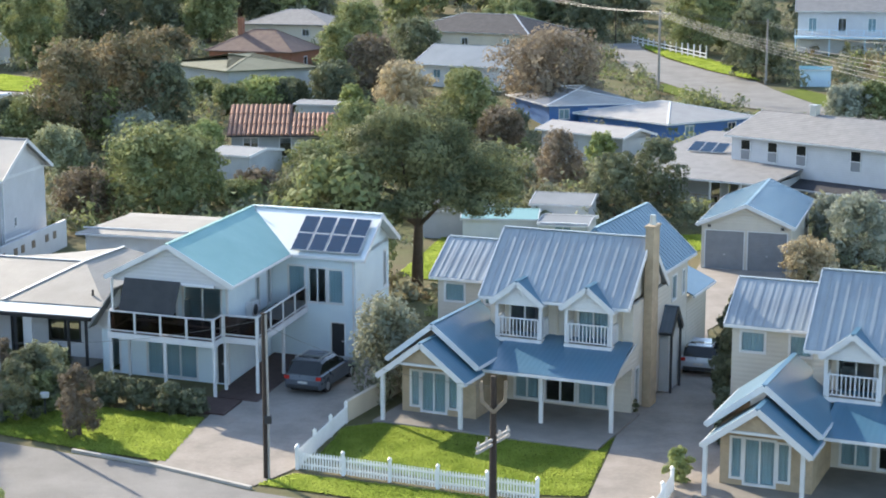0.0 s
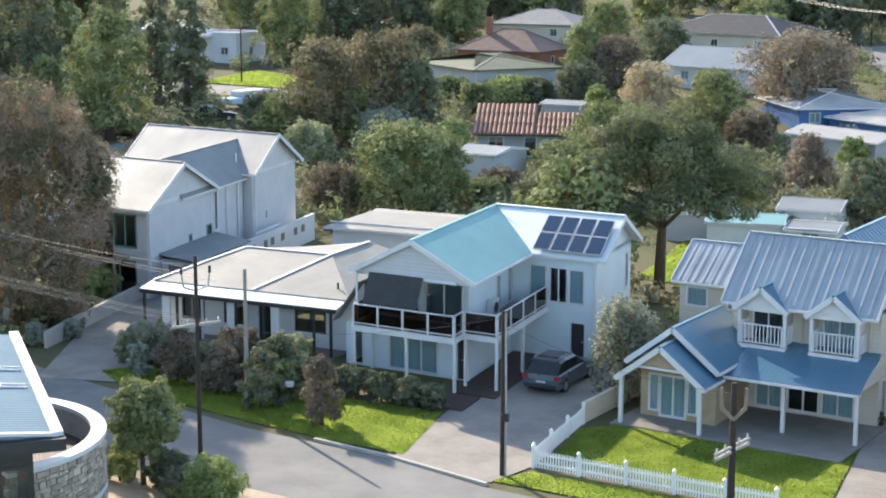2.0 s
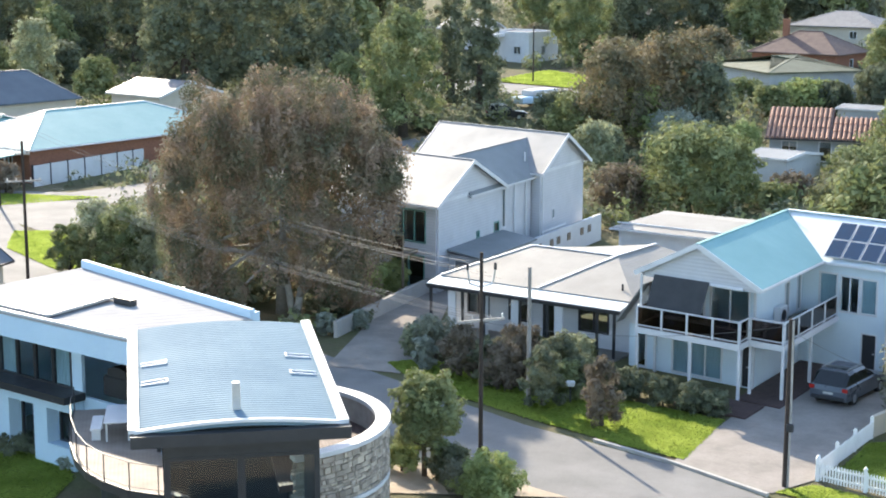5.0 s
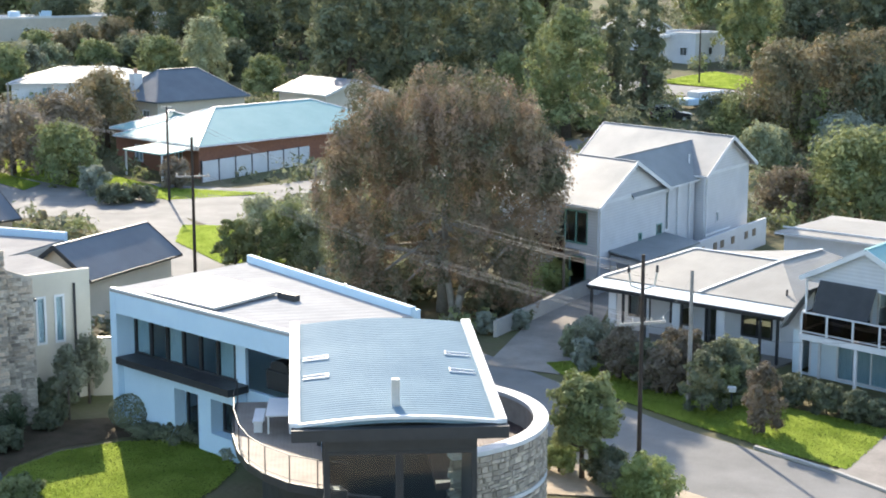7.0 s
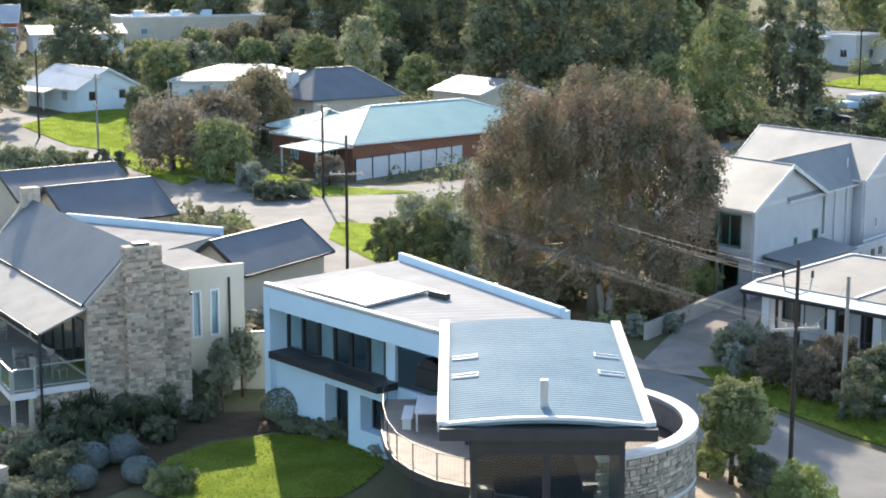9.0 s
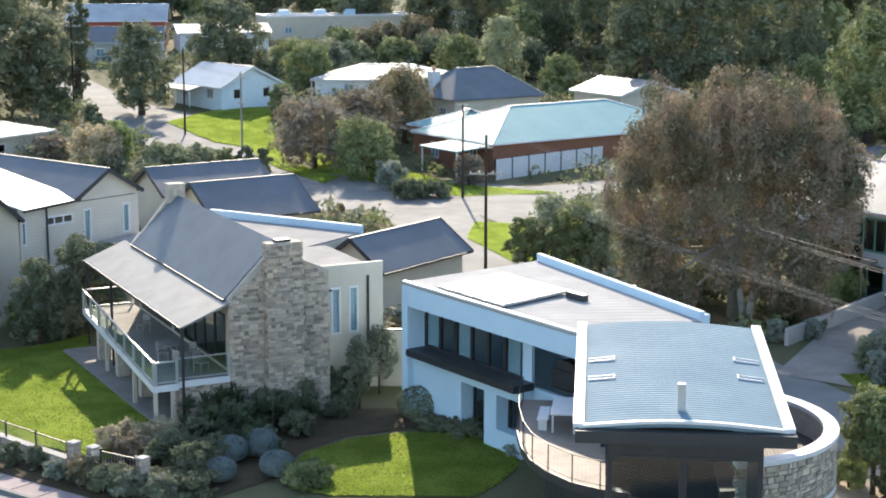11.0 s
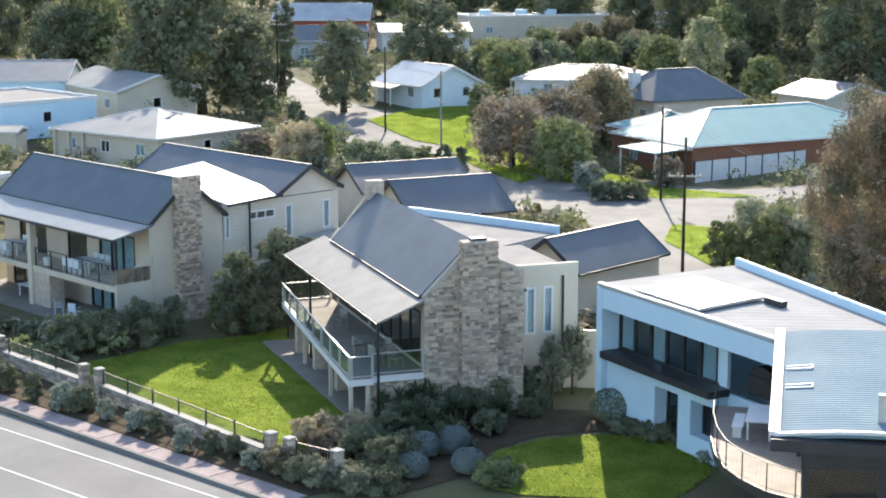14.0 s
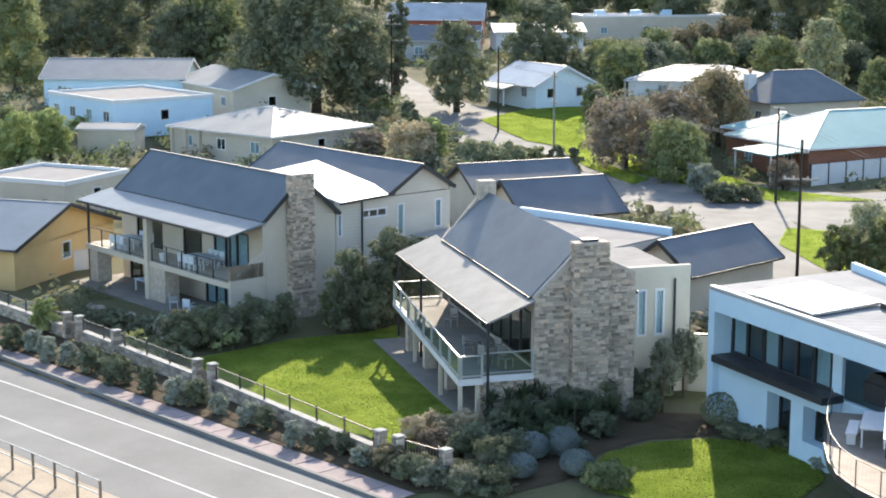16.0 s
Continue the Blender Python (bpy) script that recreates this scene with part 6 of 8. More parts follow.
for y0, y1 in ((37.6, 40.2), (34.9, 36.6)):
    m = Mesh()
    m.slab([(-150, y0, 0.035), (0, y1, 0.035), (0, y1 + 0.11, 0.035), (-150, y0 + 0.11, 0.035)], 0.005)
    tagged(m.make("road_line", LINE), "white painted road line", "road marking", kind="structure")
kerb("kerb", [(-43.6, 40.4), (-46.8, 40.5), (-160, 43.0)], TAR)
patch("garden_bed_coast", [(-160, 44.6), (-46.7, 42.05), (-44, 42.0), (-43.5, 43.4), (-47, 43.4), (-62, 45.0), (-95, 47.0), (-160, 50)], MULCH, 0.045, label="mulched planting strip before the stone wall")
kerb("kerb", [(-7.5, 61.4), (-11.7, 64.2), (-15.5, 66.2)], h=0.1)


# ---- poles and wires ----
def power_pole(x, y, h, mat, arms=(), label="weathered timber power pole", r=0.115):
    p = thing("power_pole", label, "power pole", x, y)
    Mesh().tube((0, 0, -0.3), (0, 0, h), r, r * 0.7, 10).make("shaft", mat, p)
    for z, w, turn in arms:
        d = Vector((math.cos(radians(turn)), math.sin(radians(turn)), 0)) * w / 2
        arm = Mesh().bar(Vector((0, 0, z)) - d, Vector((0, 0, z)) + d, 0.1, 0.1).make("crossarm", ARMWOOD, p)
        for k in (-0.9, -0.4, 0.4, 0.9):
            c = Vector((0, 0, z + 0.05)) + d * k
            Mesh().tube(c, c + Vector((0, 0, 0.16)), 0.05, 0.035, 6).make("insulator", CERAMIC, arm)
    return p


service = power_pole(-7.02, 62.7, 6.75, POLEWOOD)
Mesh().tube((0.13, -0.06, 2.6), (0.1, -0.06, 6.7), 0.05, 0.05, 8).make("conduit", ARMWOOD, service)
Mesh().tube((0.12, -0.1, 0.0), (0.13, -0.1, 2.3), 0.045, 0.045, 8).make("conduit", ARMWOOD, service)
Mesh().box(-0.02, 0.26, -0.2, 0.06, 2.3, 2.62, 0.03).make("junction_box", CHARCOAL, service)


def lyre(p, z):
    """Two curved arms that lift their insulators beside a pole's top."""
    for s in (-1, 1):
        arm = Mesh()
        arm.tube((0, 0, z), (s * 0.42, s * 0.2, z + 0.16), 0.04, 0.04, 7)
        arm.tube((s * 0.42, s * 0.2, z + 0.15), (s * 0.5, s * 0.24, z + 0.75), 0.04, 0.035, 7)
        arm = arm.make("bracket", STEEL, p)
        Mesh().tube((s * 0.5, s * 0.24, z + 0.7), (s * 0.5, s * 0.24, z + 0.98), 0.065, 0.05, 7).make("insulator", CHARCOAL, arm)


lyre(power_pole(-18.88, 60.74, 9.0, POLEWOOD, ((6.25, 2.0, 40),), "slim dark timber power pole with a forked head", 0.1), 7.6)
power_pole(-19.65, 70.6, 6.5, CONCPOLE)
power_pole(-57.37, 88.14, 8.8, POLEWOOD, ((6.3, 2.2, 35), (8.0, 0.9, 35)))
power_pole(-50.65, 92.18, 6.9, CONCPOLE)
power_pole(-75.6, 112.6, 7.8, POLEWOOD, ((7.7, 1.0, 0),))
power_pole(-95.8, 117.75, 8.5, CONCPOLE)
power_pole(-106.95, 120.6, 8.1, CONCPOLE, ((7.6, 2.0, -30), (5.0, 1.5, -30)))
power_pole(-118.85, 125.2, 9.0, POLEWOOD)
power_pole(-136.9, 126.7, 10.5, POLEWOOD, ((9.8, 2.4, 20), (8.0, 3.0, 20)))
power_pole(26.45, 202.5, 10.0, CONCPOLE, ((9.5, 2.4, 0),), "weathered grey power pole", 0.2)
power_pole(40.8, 208.5, 8.2, CONCPOLE, (), "weathered grey power pole", 0.17)
power_pole(-56.6, 204.0, 7.2, POLEWOOD)
power_pole(26.85, 257.9, 5.8, POLEWOOD)


def wire(line, a, b, sag=0.5, r=0.009):
    a, b = Vector(a), Vector(b)
    n = 12
    side = (b - a).cross(Vector((0, 0, 1))).normalized() * r
    up = Vector((0, 0, r))
    pts = [a.lerp(b, i / n) - Vector((0, 0, sag * 4 * (i / n) * (1 - i / n))) for i in range(n + 1)]
    m = Mesh()
    m.add([p + d for p in pts for d in (side, up, -side, -up)], [(4 * i + k, 4 * i + (k + 1) % 4, 4 * i + 4 + (k + 1) % 4, 4 * i + 4 + k) for i in range(n) for k in range(4)])
    m.make("wire", WIRE, line)


def span(ends, label="sagging overhead power wires between poles", r=0.008):
    ln = thing("power_line", label, "power line", 0, 0, 0, 0.0)
    for a, b in ends:
        wire(ln, a, b, r=r)


span([((-50.6 + d, 92.2, z), (-18.88 + d, 60.74, z2)) for d, z, z2 in ((-0.6, 6.8, 8.6), (0.2, 6.5, 8.2), (0.8, 6.2, 8.0))])
span([((-57.5 + d, 88.5, 6.4), (-18.88 + d, 60.74, 6.35)) for d in (-0.9, -0.4, 0.4, 0.9)])
span([((-75.6 + d, 112.6, 7.8), (-50.6 + d, 92.2, 6.5)) for d in (-0.4, 0.4)])
span([((-107.5 + d, 121.5, 7.9), (-57.5 + d, 88.5, 8.1)) for d in (-0.9, -0.3, 0.3, 0.9)])
span([((-137.7 + d, 127.5, 12.0), (-107.5 + d, 121.5, 8.0)) for d in (-1.0, 0.0, 1.0)])
span([((-18.88, 60.74, 6.2), (-7.02, 62.7, 6.5)), ((-7.02, 62.7, 6.3), (1.85, 58.3, 5.0)), ((-18.88, 60.74, 6.1), (-19.65, 70.6, 6.3))])
span([((26.4 + 0.5 * d, 202.5, 12.6), (26.4, 91.3, 13.5 + 0.3 * d)) for d in (-2, -1, 0, 1, 2)], r=0.015)
span([((40.6, 208.5, 10.9 + 0.25 * d), (26.3, 91.3, 15.4 + 0.3 * d)) for d in (0, 1)], r=0.014)
span([((26.4 + d, 202.9, 12.6), (15 + d, 249.5, 12.9)) for d in (-1, -0.3, 0.4, 1)], r=0.02)
span([((40.6, 208.5, 10.9 + 0.25 * d), (26.4, 202.5, 13.2 + 0.25 * d)) for d in (0, 1)], r=0.02)

# the pole before the cottage, with a forked top and a low crossarm
p = power_pole(1.85, 58.3, 5.4, POLEWOOD, ((3.0, 2.6, 61), (2.82, 2.6, 61)), r=0.16)
fork = Mesh()
for s in (-1, 1):
    fork.bar((0, -0.12, 4.05), (s * 0.42, -0.16, 4.5), 0.13)
    fork.bar((s * 0.42, -0.16, 4.44), (s * 0.44, -0.16, 4.98), 0.12)
    fork.tube((s * 0.44, -0.16, 4.95), (s * 0.44, -0.16, 5.25), 0.09, 0.06, 7)
fork.make("bracket", TIMBER, p)


def picket_fence(runs):
    f = thing("picket_fence", "white picket fence round a front lawn", "fence", 0, 0, 0, 0.0)
    for a, b in runs:
        A, B = Vector((*a, 0)), Vector((*b, 0))
        L = (B - A).length
        u = (B - A).normalized()
        nrm = Vector((-u.y, u.x, 0))
        for z in (0.25, 0.62):
            Mesh().bar(A + Vector((0, 0, z)), B + Vector((0, 0, z)), 0.045, 0.08).make("rail", PICKET, f)
        n = max(1, round(L / 1.9))
        for i in range(n + 1):
            c = A.lerp(B, i / n)
            ps = Mesh().box(c.x - 0.07, c.x + 0.07, c.y - 0.07, c.y + 0.07, 0, 0.92).make("post", PICKET, f)
            Mesh().prism([(c.x - 0.09, 0.922), (c.x + 0.09, 0.922), (c.x, 1.02)], "y", c.y - 0.09, c.y + 0.09).make("post_cap", PICKET, ps)
        k = round(L / 0.125)
        for i in range(k):
            c = A.lerp(B, (i + 0.5) / k) - nrm * 0.04
            d = u * 0.035
            m = Mesh()
            m.add([c - d + Vector((0, 0, 0.06)), c + d + Vector((0, 0, 0.06)), c + d + Vector((0, 0, 0.76)), c + Vector((0, 0, 0.82)), c - d + Vector((0, 0, 0.76))] +
                  [p - nrm * 0.02 for p in (c - d + Vector((0, 0, 0.06)), c + d + Vector((0, 0, 0.06)), c + d + Vector((0, 0, 0.76)), c + Vector((0, 0, 0.82)), c - d + Vector((0, 0, 0.76)))],
                  [(0, 1, 2, 3, 4), (9, 8, 7, 6, 5)] + [(i2, 5 + i2, 5 + (i2 + 1) % 5, (i2 + 1) % 5) for i2 in range(5)])
            m.make("picket", PICKET, f)


picket_fence([((-5.9, 63.9), (3.6, 59.9)), ((-5.9, 64.1), (-4.3, 70.4))])
picket_fence([((7.7, 57.6), (8.9, 61.2))])
s = thing("retaining_wall", "low cream rendered wall beside the driveway", "wall", -4.3, 70.6, -24)
Mesh().box(-0.1, 0.1, 0.0, 5.5, 0, 0.95, 0.02).make("wall_face", CREAM, s)
s = thing("retaining_wall", "low pale wall beside the gravel drive", "wall", -33.2, 80.0, 0)
Mesh().add([(0, 0, 0), (0.2, 0, 0), (1.2, 14, 0), (1.0, 14, 0), (0, 0, 0.9), (0.2, 0, 0.9), (1.2, 14, 0.9), (1.0, 14, 0.9)], [(3, 2, 1, 0), (4, 5, 6, 7), (0, 1, 5, 4), (1, 2, 6, 5), (2, 3, 7, 6), (3, 0, 4, 7)]).make("wall_face", CONCRETE, s)


# ---- the stone front wall of the coast road ----
def stone_block(m, x0, x1, y0, y1, z0, z1, g):
    j = lambda: (g.random() - 0.5) * 0.03
    m.box(x0 + j(), x1 + j(), y0 + j(), y1 + j(), z0 + j() * 0.6, z1 + j() * 0.6, 0.02)


def pillar(x, y, h=1.35, label="square stone gate pillar with a flat cap", turn=0.0):
    g = np.random.default_rng(int(abs(x * 10)))
    p = thing("pillar", label, "pillar", x, y, turn, group="front wall pillars")
    z = 0.0
    while z < h - 0.05:
        dz = min(h - z, 0.17 + 0.07 * g.random())
        split = (g.random() - 0.5) * 0.2
        for a, b in ((-0.2, split - 0.01), (split + 0.01, 0.2)):
            m = Mesh()
            stone_block(m, a, b, -0.2, 0.2, z + 0.006, z + dz - 0.006, g)
            m.make("stone", STONE, p)
        z += dz
    Mesh().box(-0.23, 0.23, -0.23, 0.23, h + 0.004, h + 0.08, 0.03).make("cap", CONCRETE, p)
    return p


for x, y in ((-75.7, 46.2), (-74.5, 46.2), (-70.4, 45.8), (-62.6, 45.2), (-61.4, 45.2), (-47.9, 43.6), (-46.8, 43.6), (-44.2, 43.7)):
    pillar(x, y, turn=-2.5)


def stone_fence(a, b, h=0.62, rail=True, panels=True):
    A, B = Vector((*a, 0)), Vector((*b, 0))
    L, ang = (B - A).length, math.degrees(math.atan2(b[1] - a[1], b[0] - a[0]))
    f = thing("stone_fence", "low rough stone wall topped with a black metal rail", "fence", *a, ang)
    g = np.random.default_rng(int(abs(a[0] * 7)))
    Mesh().box(0, L, -0.1, 0.1, 0, h - 0.04).make("core", MORTAR, f)
    m = Mesh()
    z = 0.0
    while z < h - 0.04:
        dz = min(h - z, 0.2)
        x = 0.0
        while x < L - 0.05:
            dx = min(L - x, 0.25 + 0.35 * g.random())
            stone_block(m, x + 0.012, x + dx - 0.012, -0.16, 0.16, z + 0.01, z + dz - 0.01, g)
            x += dx
        z += dz
    tagged(m.make("stone_facing", STONEJ, f), kind="stuff")
    Mesh().box(-0.02, L + 0.02, -0.19, 0.19, h + 0.002, h + 0.07).make("coping", CONCRETE, f)
    if rail:
        r = Mesh().bar((0, 0, 1.28), (L, 0, 1.28), 0.05, 0.04).make("rail", CHARCOAL, f)
        n = max(1, round(L / 2.1))
        for i in range(n + 1):
            Mesh().box(L * i / n - 0.03, L * i / n + 0.03, -0.03, 0.03, h, 1.4).make("post", CHARCOAL, r)
        for i in range(int(L / 0.16)):
            Mesh().box(i * 0.16 + 0.07, i * 0.16 + 0.08, -0.006, 0.006, h + 0.1, 1.26).make("wire_bar", STEEL, r)


stone_fence((-95, 47.2), (-76.1, 46.2))
stone_fence((-74.1, 46.2), (-62.9, 45.2))
stone_fence((-61.1, 45.2), (-48.3, 43.6))
stone_fence((-46.4, 43.6), (-44.6, 43.7), rail=True)
for x, y in ((-75.1, 46.2), (-62.0, 45.2), (-47.35, 43.6)):
    gt = thing("gate", "small rust-brown timber gate between stone pillars", "gate", x, y, -2)
    for i in range(5):
        Mesh().box(-0.28 + i * 0.115, -0.18 + i * 0.115, -0.02, 0.02, 0.1, 0.95).make("slat", TIMBER, gt)
    Mesh().box(-0.3, 0.3, 0.022, 0.05, 0.7, 0.78).make("rail", TIMBER, gt)
# slabs of the footpath
fp = bpy.data.objects["footpath_coast"]
pv = Mesh().box(0, 1.44, 0, 1.28, 0, 0.02, 0.006).data("paver", PAVER)
for i in range(34):
    x = -95 + i * 1.5
    b = new("paver", pv)
    b.parent = fp
    b.matrix_basis = pose(x, 40.62 + (-46.8 - x) * 0.0221, 0.045, 0, 0, -1.27)

# sea-side fence of the coast road
sf = thing("fence", "white post-and-wire fence on the sandy shoulder", "fence", -64.0, 32.35, 0)
for i in range(9):
    Mesh().box(i * 1.6 - 0.04, i * 1.6 + 0.04, -0.04, 0.04, 0, 1.1).make("post", TIMBER, sf)
for z in (0.55, 1.08):
    Mesh().bar((0, 0, z), (12.8, 0, z), 0.03, 0.05).make("rail", STEEL, sf)


# ---- cars ----
def car(label, x, y, turn, paint_mat, L=4.8, W=1.84, Hh=1.62):
    """A parked estate car; its nose points along local +y."""
    c = thing("car", label, "car", x, y, turn)
    s = L / 4.8

    def loft(sections, name, mat, parent):
        m = Mesh()
        for half, y0, z0 in sections:
            m.v += [(-half, y0, z0), (half, y0, z0)]
        return m
    prof = [(0.0, 0.35), (0.0, 0.75), (0.06, 0.98), (1.0, 1.0), (3.3, 1.0), (4.5, 0.86), (4.75, 0.7), (4.8, 0.4), (4.6, 0.28), (0.15, 0.28)]
    body = Mesh()
    n = len(prof)
    for xx, inset in ((-W / 2, 0.05), (-W / 2 + 0.06, 0.0), (W / 2 - 0.06, 0.0), (W / 2, 0.05)):
        body.v += [(xx, (yy * s) + (inset if yy < 2.4 else -inset), zz - (inset * 0.6 if zz > 0.6 else -inset * 0.6)) for yy, zz in prof]
    body.f += [tuple(range(n - 1, -1, -1)), tuple(range(3 * n, 4 * n))]
    for k in range(3):
        body.f += [(k * n + i, k * n + (i + 1) % n, (k + 1) * n + (i + 1) % n, (k + 1) * n + i) for i in range(n)]
    b = body.make("body", paint_mat, c, smooth=False)
    roof = [(0.12, 0.99), (0.5, Hh - 0.05), (1.1, Hh), (2.3, Hh - 0.03), (3.35, 1.0)]
    gl = Mesh()
    for xx, dz in ((-W / 2 + 0.1, 0), (-W / 2 + 0.28, 1), (W / 2 - 0.28, 1), (W / 2 - 0.1, 0)):
        gl.v += [(xx, yy * s, zz if dz or zz < 1.1 else zz - 0.1) for yy, zz in roof]
    n = len(roof)
    gl.f += [tuple(range(n - 1, -1, -1)), tuple(range(3 * n, 4 * n))]
    for k in range(3):
        gl.f += [(k * n + i, k * n + (i + 1) % n, (k + 1) * n + (i + 1) % n, (k + 1) * n + i) for i in range(n)]
    gl.make("greenhouse", CARGLASS, c)
    Mesh().slab([(-W / 2 + 0.26, 0.5 * s, Hh - 0.02), (W / 2 - 0.26, 0.5 * s, Hh - 0.02), (W / 2 - 0.28, 2.35 * s, Hh - 0.0), (-W / 2 + 0.28, 2.35 * s, Hh - 0.0)], 0.05).make("roof", paint_mat, c)
    for xx in (-W / 2 + 0.3, W / 2 - 0.3):
        Mesh().bar((xx, 0.6 * s, Hh + 0.06), (xx, 2.2 * s, Hh + 0.06), 0.04, 0.04).make("roof_rail", STEEL, c)
    for xx in (-W / 2 + 0.11, W / 2 - 0.11):
        for yy in (0.9 * s, 3.85 * s):
            t = Mesh().tube((xx - 0.11, yy, 0.34), (xx + 0.11, yy, 0.34), 0.34, 0.34, 16).make("wheel", RUBBER, c)
            Mesh().tube((xx - 0.118, yy, 0.34), (xx + 0.118, yy, 0.34), 0.2, 0.2, 12).make("rim", STEEL, t)
        Mesh().box(xx - 0.13, xx + 0.13, -0.015, 0.06, 0.78, 0.95).make("tail_light", REDLAMP, c)
        Mesh().box(xx - 0.14, xx + 0.14, L - 0.16, L - 0.03, 0.66, 0.78).make("headlight", STEEL, c)
        Mesh().box(*sorted((xx + math.copysign(0.08, xx), xx + math.copysign(0.26, xx))), 3.0 * s, 3.12 * s, 0.98, 1.1).make("mirror", paint_mat, c)
    Mesh().box(-0.24, 0.24, -0.02, 0.03, 0.6, 0.7).make("number_plate", LINE, c)
    Mesh().box(-W / 2 + 0.12, W / 2 - 0.12, -0.05, 0.08, 0.34, 0.52, 0.02).make("bumper", CHARCOAL, c)
    return c


car("dark blue-grey estate car parked on the driveway", -6.6, 74.85, -19, CARPAINT)
car("silver hatchback parked beside the cottage", 12.5, 78.2, -20, SILVER, 4.3, 1.78, 1.5)
car("black car parked by the distant lane", -53.2, 172.5, -70, BLACKPAINT, 4.5)
b = thing("caravan", "white and pale blue boat under a cover on a trailer", "trailer", -52.3, 181.5, 62)
Mesh().box(0, 6.5, -1.0, 1.0, 0.5, 1.3, 0.15).make("body", SKYWALL, b)
Mesh().box(1.8, 6.0, -0.95, 0.95, 1.303, 2.0, 0.12).make("cover", WHITE, b)
for yy in (-0.95, 0.95):
    Mesh().tube((3.2, yy - 0.08, 0.32), (3.2, yy + 0.08, 0.32), 0.32, 0.32, 14).make("wheel", RUBBER, b)
wf = thing("fence", "white-railed fence along the upper street", "fence", 29.5, 258, -73)
for i in range(14):
    Mesh().box(i * 2.0 - 0.08, i * 2.0 + 0.08, -0.08, 0.08, -0.6, 1.2).make("post", WHITE, wf)
for z in (0.5, 1.0):
    Mesh().bar((0, 0, z), (26, 0, z - 0.9), 0.06, 0.16).make("rail", WHITE, wf)
mb = thing("mailbox", "white mailbox on a dark post", "mailbox", -17.9, 71.5, 10)
Mesh().box(-0.04, 0.04, -0.04, 0.04, 0, 0.85).make("post", CHARCOAL, mb)
Mesh().box(-0.2, 0.2, -0.15, 0.15, 0.852, 1.1, 0.04).make("box", WHITE, mb)

yw = thing("garden_wall", "cream rendered yard wall between the two houses", "wall", -45.85, 61.5, 31)
Mesh().box(0, 3.8, -0.1, 0.1, 0, 2.75, 0.02).make("wall_face", CREAM, yw)
Mesh().box(-0.03, 3.83, -0.13, 0.13, 2.752, 2.82, 0.02).make("coping", CHARCOAL, yw)
gw = thing("garden_wall", "white rendered garden wall beside the ochre house", "wall", -92.7, 50.6, 78)
Mesh().box(0, 7.2, -0.1, 0.1, 0, 1.25, 0.02).make("wall_face", WHITE, gw)
Mesh().box(-0.03, 7.23, -0.14, 0.14, 1.252, 1.32, 0.02).make("coping", WHITE, gw)


# ---- outdoor furniture ----
def chair(label, m, mat, group=""):
    c = thing("chair", label, "chair", group=group, z=0.0)
    c.matrix_basis = m
    Mesh().box(-0.26, 0.26, -0.25, 0.25, 0.4, 0.45, 0.015).make("seat", mat, c)
    b = Mesh().box(-0.26, 0.26, 0.22, 0.27, 0.46, 0.92, 0.015).make("backrest", mat, c)
    for x in (-0.23, 0.23):
        for y in (-0.22, 0.22):
            Mesh().box(x - 0.025, x + 0.025, y - 0.025, y + 0.025, 0, 0.4).make("leg", mat, c)
        Mesh().box(x - 0.03, x + 0.03, -0.22, 0.22, 0.62, 0.66).make("armrest", mat, c)
    return c


def table(label, m, mat, w=1.8, d=0.9, h=0.74):
    t = thing("table", label, "table", z=0.0)
    t.matrix_basis = m
    Mesh().box(-w / 2, w / 2, -d / 2, d / 2, h - 0.05, h, 0.015).make("tabletop", mat, t)
    for x in (-w / 2 + 0.1, w / 2 - 0.1):
        for y in (-d / 2 + 0.1, d / 2 - 0.1):
            Mesh().box(x - 0.035, x + 0.035, y - 0.035, y + 0.035, 0, h - 0.05).make("leg", mat, t)
    return t


def seat_group(base, x, y, z, mat, n, where):
    table("pale outdoor dining table " + where, base @ pose(x, y, z), mat)
    first = chair("pale outdoor armchair at the table " + where, base @ pose(x - 0.6, y + 0.8, z), mat, "chairs " + where)
    for i in range(1, n):
        k = i % 3
        m = base @ pose(x - 0.6 + 0.6 * k, y + (0.8 if i < 3 else -0.8), z, 0, 0, 0 if i < 3 else 180)
        copy_thing(first, m)


G_BASE = pose(-72.2, 54.2, 0, 0, 0, -4.5)
seat_group(G_BASE, -12.3, 1.1, 2.435, CHAIRM, 6, "on the balcony")
seat_group(G_BASE, -4.3, 1.1, 2.435, CHAIRM, 6, "on the balcony")
seat_group(G_BASE, -10.2, 0.9, 0.105, CHAIRM, 3, "on the terrace")
for x, a in ((-5.0, 150), (-3.3, 200)):
    chair("pale blue outdoor armchair on the terrace", G_BASE @ pose(x, -0.4, 0.105, 0, 0, a), CHAIRM, "terrace chairs")
pt = tagged(new("plant_pot"), "white tapered plant pot on the balcony", "plant pot")
pt.matrix_basis = G_BASE @ pose(-7.6, 0.5, 2.435)
Mesh().tube((0, 0, 0), (0, 0, 0.5), 0.17, 0.25, 12).make("pot", WHITE, pt)
F_BASE = pose(-48.9, 51.2, 0, 0, 0, -29.5)
GREYTEAK = paint("weathered_teak", (0.26, 0.25, 0.23), (0.2, 0.19, 0.18), 0.8)
table("weathered low table on the glass-railed balcony", F_BASE @ pose(-4.6, 0.5, 2.205), GREYTEAK, 1.2, 0.8, 0.5)
